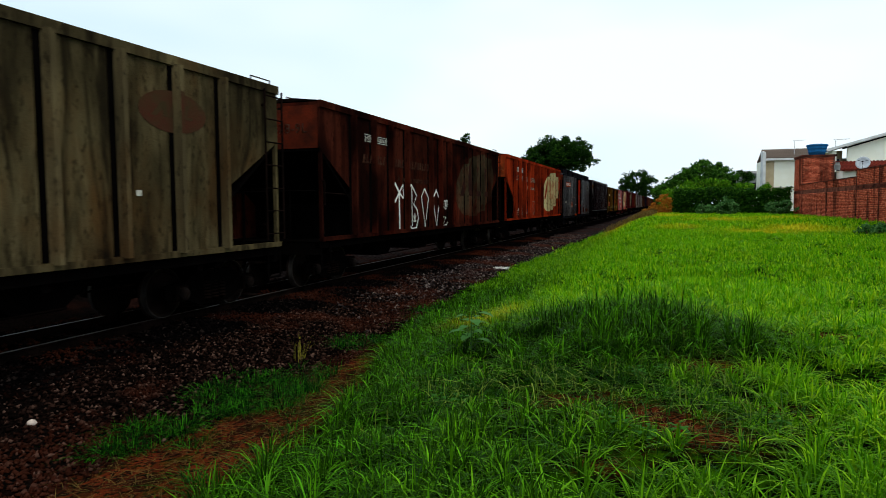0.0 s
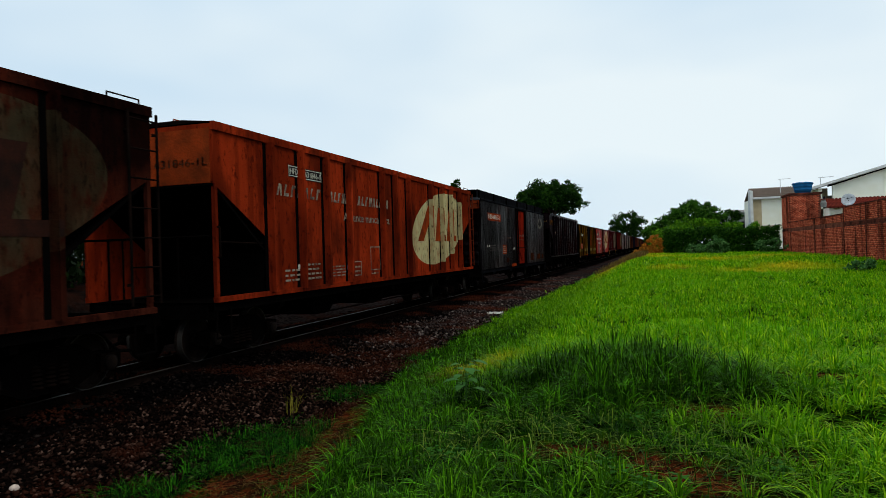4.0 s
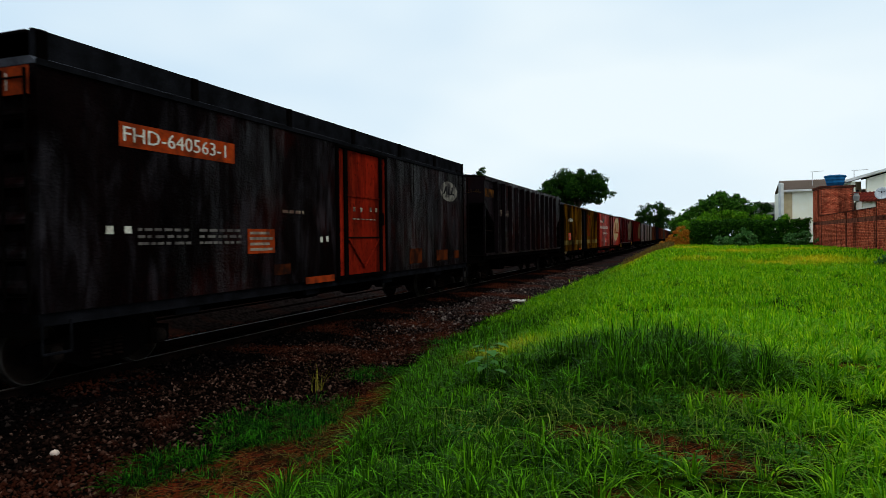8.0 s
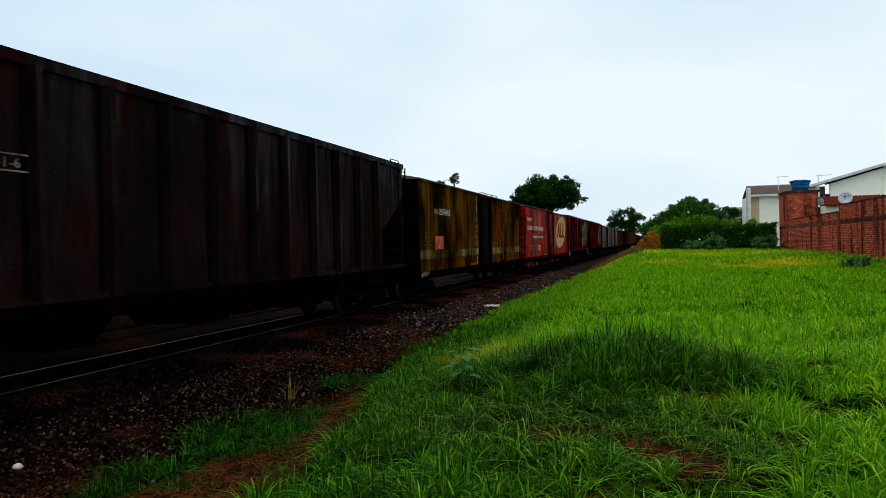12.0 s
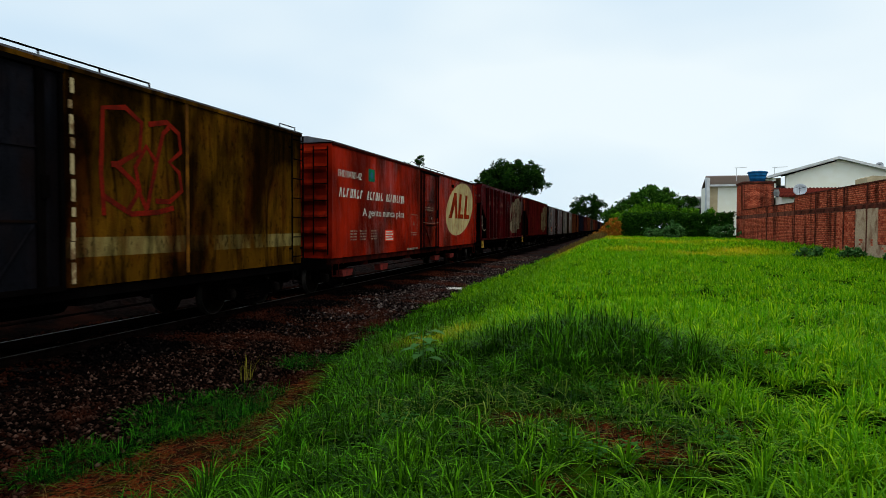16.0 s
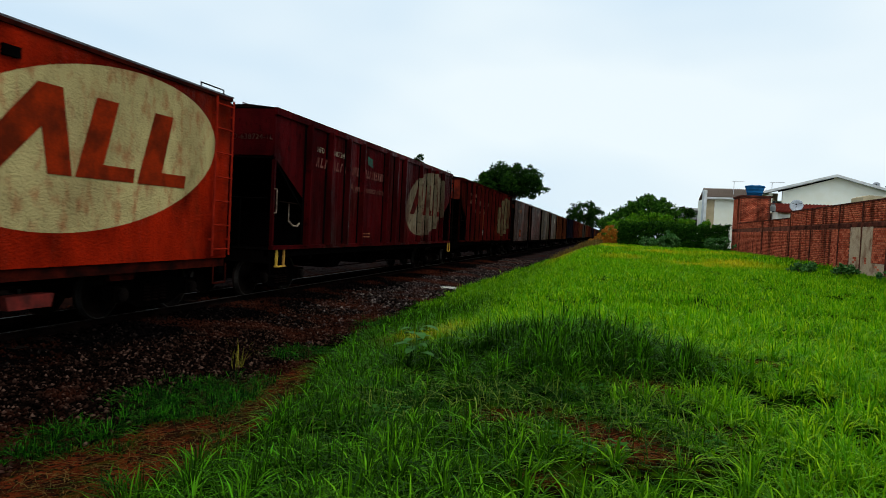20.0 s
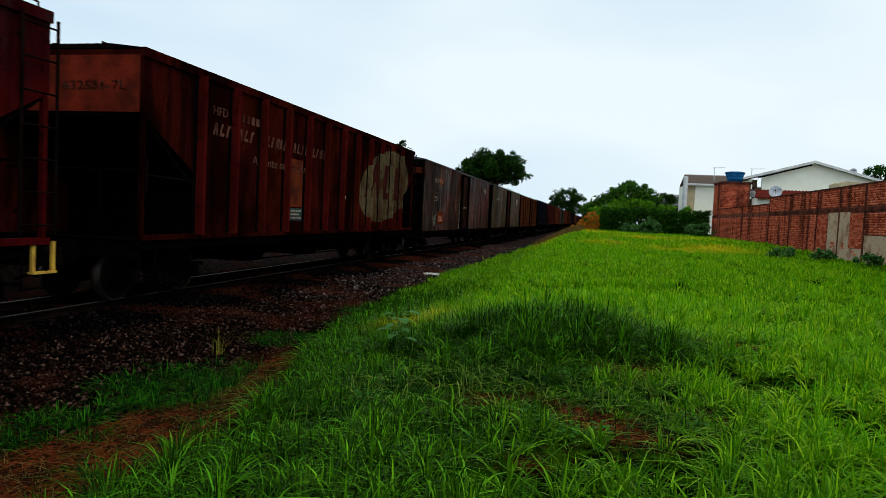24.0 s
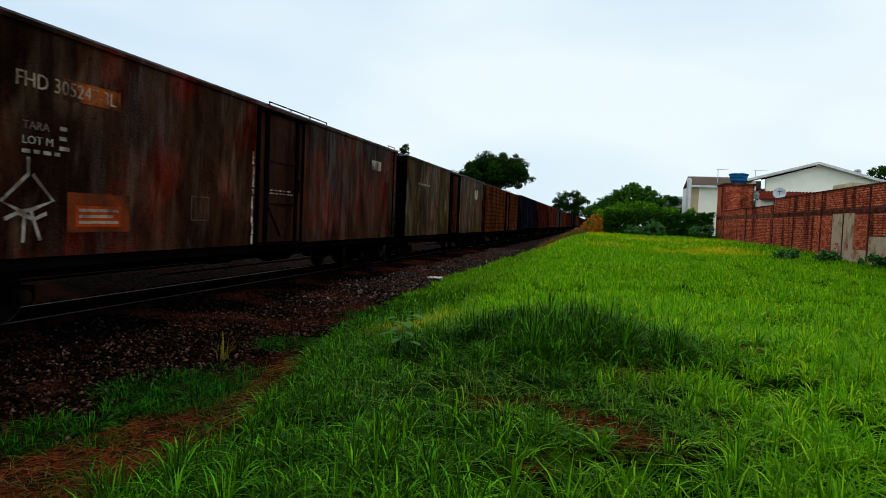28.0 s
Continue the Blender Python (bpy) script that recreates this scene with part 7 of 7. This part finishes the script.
def small_house():
    ob = thing("cream_house", "two-storey cream house with a brown tiled roof", "house", at=(0, 0, 1.0))
    part("wall", Geo().box(9.75, 15.0, 79.4, 87, 0, 5.55), CREAM, ob)
    part("parapet", Geo().prism([(78.7, 0), (80.6, 0), (80.6, 6.5), (78.7, 6.3)], 0, 9.42, 9.7), WHITE_WALL, ob, "white gable parapet")
    part("recess", Geo().box(9.75, 10.6, 79.32, 79.4, 1.0, 5.35), BEIGE, ob, "beige recessed panel")
    part("fascia", Geo().box(9.71, 15.2, 78.85, 78.95, 5.42, 5.62), WHITE_WALL, ob, "white eaves board")
    tiled_roof("roof", ob, 9.72, 15.2, 78.9, 5.6, 82.6, 6.75, ROOF_TILE, 9, 26)
    tiled_roof("roof", ob, 9.72, 15.2, 86.6, 5.6, 82.6, 6.75, ROOF_TILE, 9, 26)
    part("balcony_rail", Geo().box(9.5, 12.4, 78.9, 78.98, 2.4, 2.52), BEIGE, ob)
    grey = thing("grey_house", "low grey cement house behind the hedge", "house", at=(0, 0, 1.0))
    part("wall", Geo().box(8.9, 15, 95, 104, 0, 4.6), GREY_WALL, grey)
    part("roof", Geo().prism([(94.7, 4.6), (104.3, 4.6), (104.3, 4.75), (99, 5.2), (94.7, 4.75)], 0, 8.7, 15.2), GREY_WALL, grey)
    arch = [(9.6, 1.0), (11.2, 1.0), (11.2, 3.0)] + [(10.4 + 0.8 * math.cos(a * math.pi / 8), 3.0 + 0.5 * math.sin(a * math.pi / 8)) for a in range(1, 8)] + [(9.6, 3.0)]
    part("opening", Geo().prism(arch, 1, 94.9, 95.02), BLACK_PLATE, grey, "dark arched opening")


def big_house():
    ob = thing("gabled_house", "large cream house with a shallow gable roof", "house", at=(0, 0, 1.0))
    gable = [(14.0, 0), (23.6, 0), (23.6, 5.2), (18.0, 6.75), (14.0, 5.62)]
    part("gable_wall", Geo().prism(gable, 1, 63.6, 63.9), CREAM, ob)
    part("side_wall", Geo().box(12.9, 13.2, 63.6, 75, 0, 5.2), CREAM, ob)
    part("recessed_wall", Geo().box(13.2, 14.0, 65.4, 65.7, 0, 5.3), BEIGE, ob, "beige wall of the recessed porch")
    part("back_wall", Geo().box(12.9, 23.6, 75, 75.3, 0, 5.2), CREAM, ob)
    part("far_wall", Geo().box(23.3, 23.6, 63.9, 75, 0, 5.2), CREAM, ob)
    for name, a, b in (("roof_slope", (12.4, 5.18), (18.0, 6.78)), ("roof_slope", (24.1, 5.05), (18.0, 6.78))):
        part(name, Geo().prism([a, b, (b[0], b[1] + 0.1), (a[0], a[1] + 0.1)], 1, 63.2, 75.6), GREY_WALL, ob)
        part("bargeboard", Geo().prism([(a[0], a[1] - 0.06), (b[0], b[1] - 0.06), (b[0], b[1] + 0.16), (a[0], a[1] + 0.16)], 1, 63.1, 63.19), WHITE_WALL, ob, "white bargeboard")
    # dark strip drawn in as the shadow line below the bargeboard
    part("eaves_board", Geo().prism([(13.6, 5.28), (17.9, 6.55), (17.9, 6.66), (13.6, 5.4)], 1, 63.5, 63.58), NEAR_BLACK, ob, "dark strip for the shadow under the roof edge")
    w = part("window", Geo().box(13.3, 13.8, 65.3, 65.39, 3.6, 4.6), DARK_GLASS, ob, "dark window")
    part("frame", Geo().box(13.26, 13.3, 65.28, 65.4, 3.56, 4.64).box(13.8, 13.84, 65.28, 65.4, 3.56, 4.64).box(13.53, 13.57, 65.28, 65.4, 3.6, 4.6), WHITE_WALL, w)
    lodge = thing("rear_annex", "small cream annex with a rounded parapet", "annex", at=(0, 0, 1.0))
    part("wall", Geo().box(18.4, 20.6, 57.6, 60, 0, 4.5), CREAM, lodge)
    part("parapet", Geo().prism([(18.3, 4.3), (20.75, 4.2), (20.75, 4.55), (20.4, 4.72), (18.7, 4.85), (18.3, 4.7)], 1, 57.45, 60.1), BEIGE, lodge)
    shed = thing("tiled_lean_to", "lean-to roof of red clay tiles behind the wall", "shed", at=(0, 0, 1.0))
    part("wall", Geo().box(10.9, 16.0, 50.6, 53.6, 0, 3.0), CREAM, shed)
    tiled_roof("roof", shed, 10.75, 16.4, 50.2, 2.95, 53.8, 3.65, RED_TILE, 7, 24)
    pots = Geo().lathe([(0, 0), (0, 0.16), (0.3, 0.2), (0.42, 0.12), (0.5, 0.15), (0.5, 0)], 12, 2).moved(10.4, 49.8, 3.0)
    part("chimney_cowl", pots.add([], []), GREY_WALL, shed)


brick_wall()
store()
small_house()
big_house()
dish("satellite_dish", "pale round satellite dish above the tiled roof", (11.2, 47.0, 3.72), 0.4, -110)
part("dish_post", Geo().rod((0, 0, -2.7), (0, 0, 0), 0.04, 6), NEAR_BLACK, bpy.data.objects["satellite_dish"])
dish("roof_dish", "pale satellite dish on the gable roof", (21.5, 64.6, 6.8), 0.3, -110)
antenna("television_antenna", "thin television antenna on the cream house", (12.6, 80.0, 6.6), 1.9, 7)
antenna("television_antenna", "thin television antenna on the gable roof", (13.6, 66.0, 6.5), 0.8, 5)


# grass at and behind the viewer's feet
x, y, a, g = tufted(9000, 14, 0.06, -5.0, 6.5, -5.0, 1.7, 1.3)
sow("lawn_grass", "green grass tufts at the viewer's feet", x, y, 1.1 * tall(x, y) * g * rng.uniform(0.5, 1.3, len(x)), rng.uniform(0.012, 0.022, len(x)), 3.0, 2, GRASS, True, a)


# ---- what moves ----
def motions():
    times, rolled = [t for t, _ in ROLLED], [s for _, s in ROLLED]
    for wagon, start in TRAIN:
        walk(wagon, [(t, pose(TRACK_X, start - s, 0)) for t, s in ROLLED])
    ticks = [i / 10 for i in range(281)]
    turned = np.degrees(np.interp(ticks, times, rolled) / WHEEL_R)
    for ws, y in WHEELSETS:
        walk(ws, [(t, pose(0, y, WHEEL_R, a)) for t, a in zip(ticks, turned)])


motions()
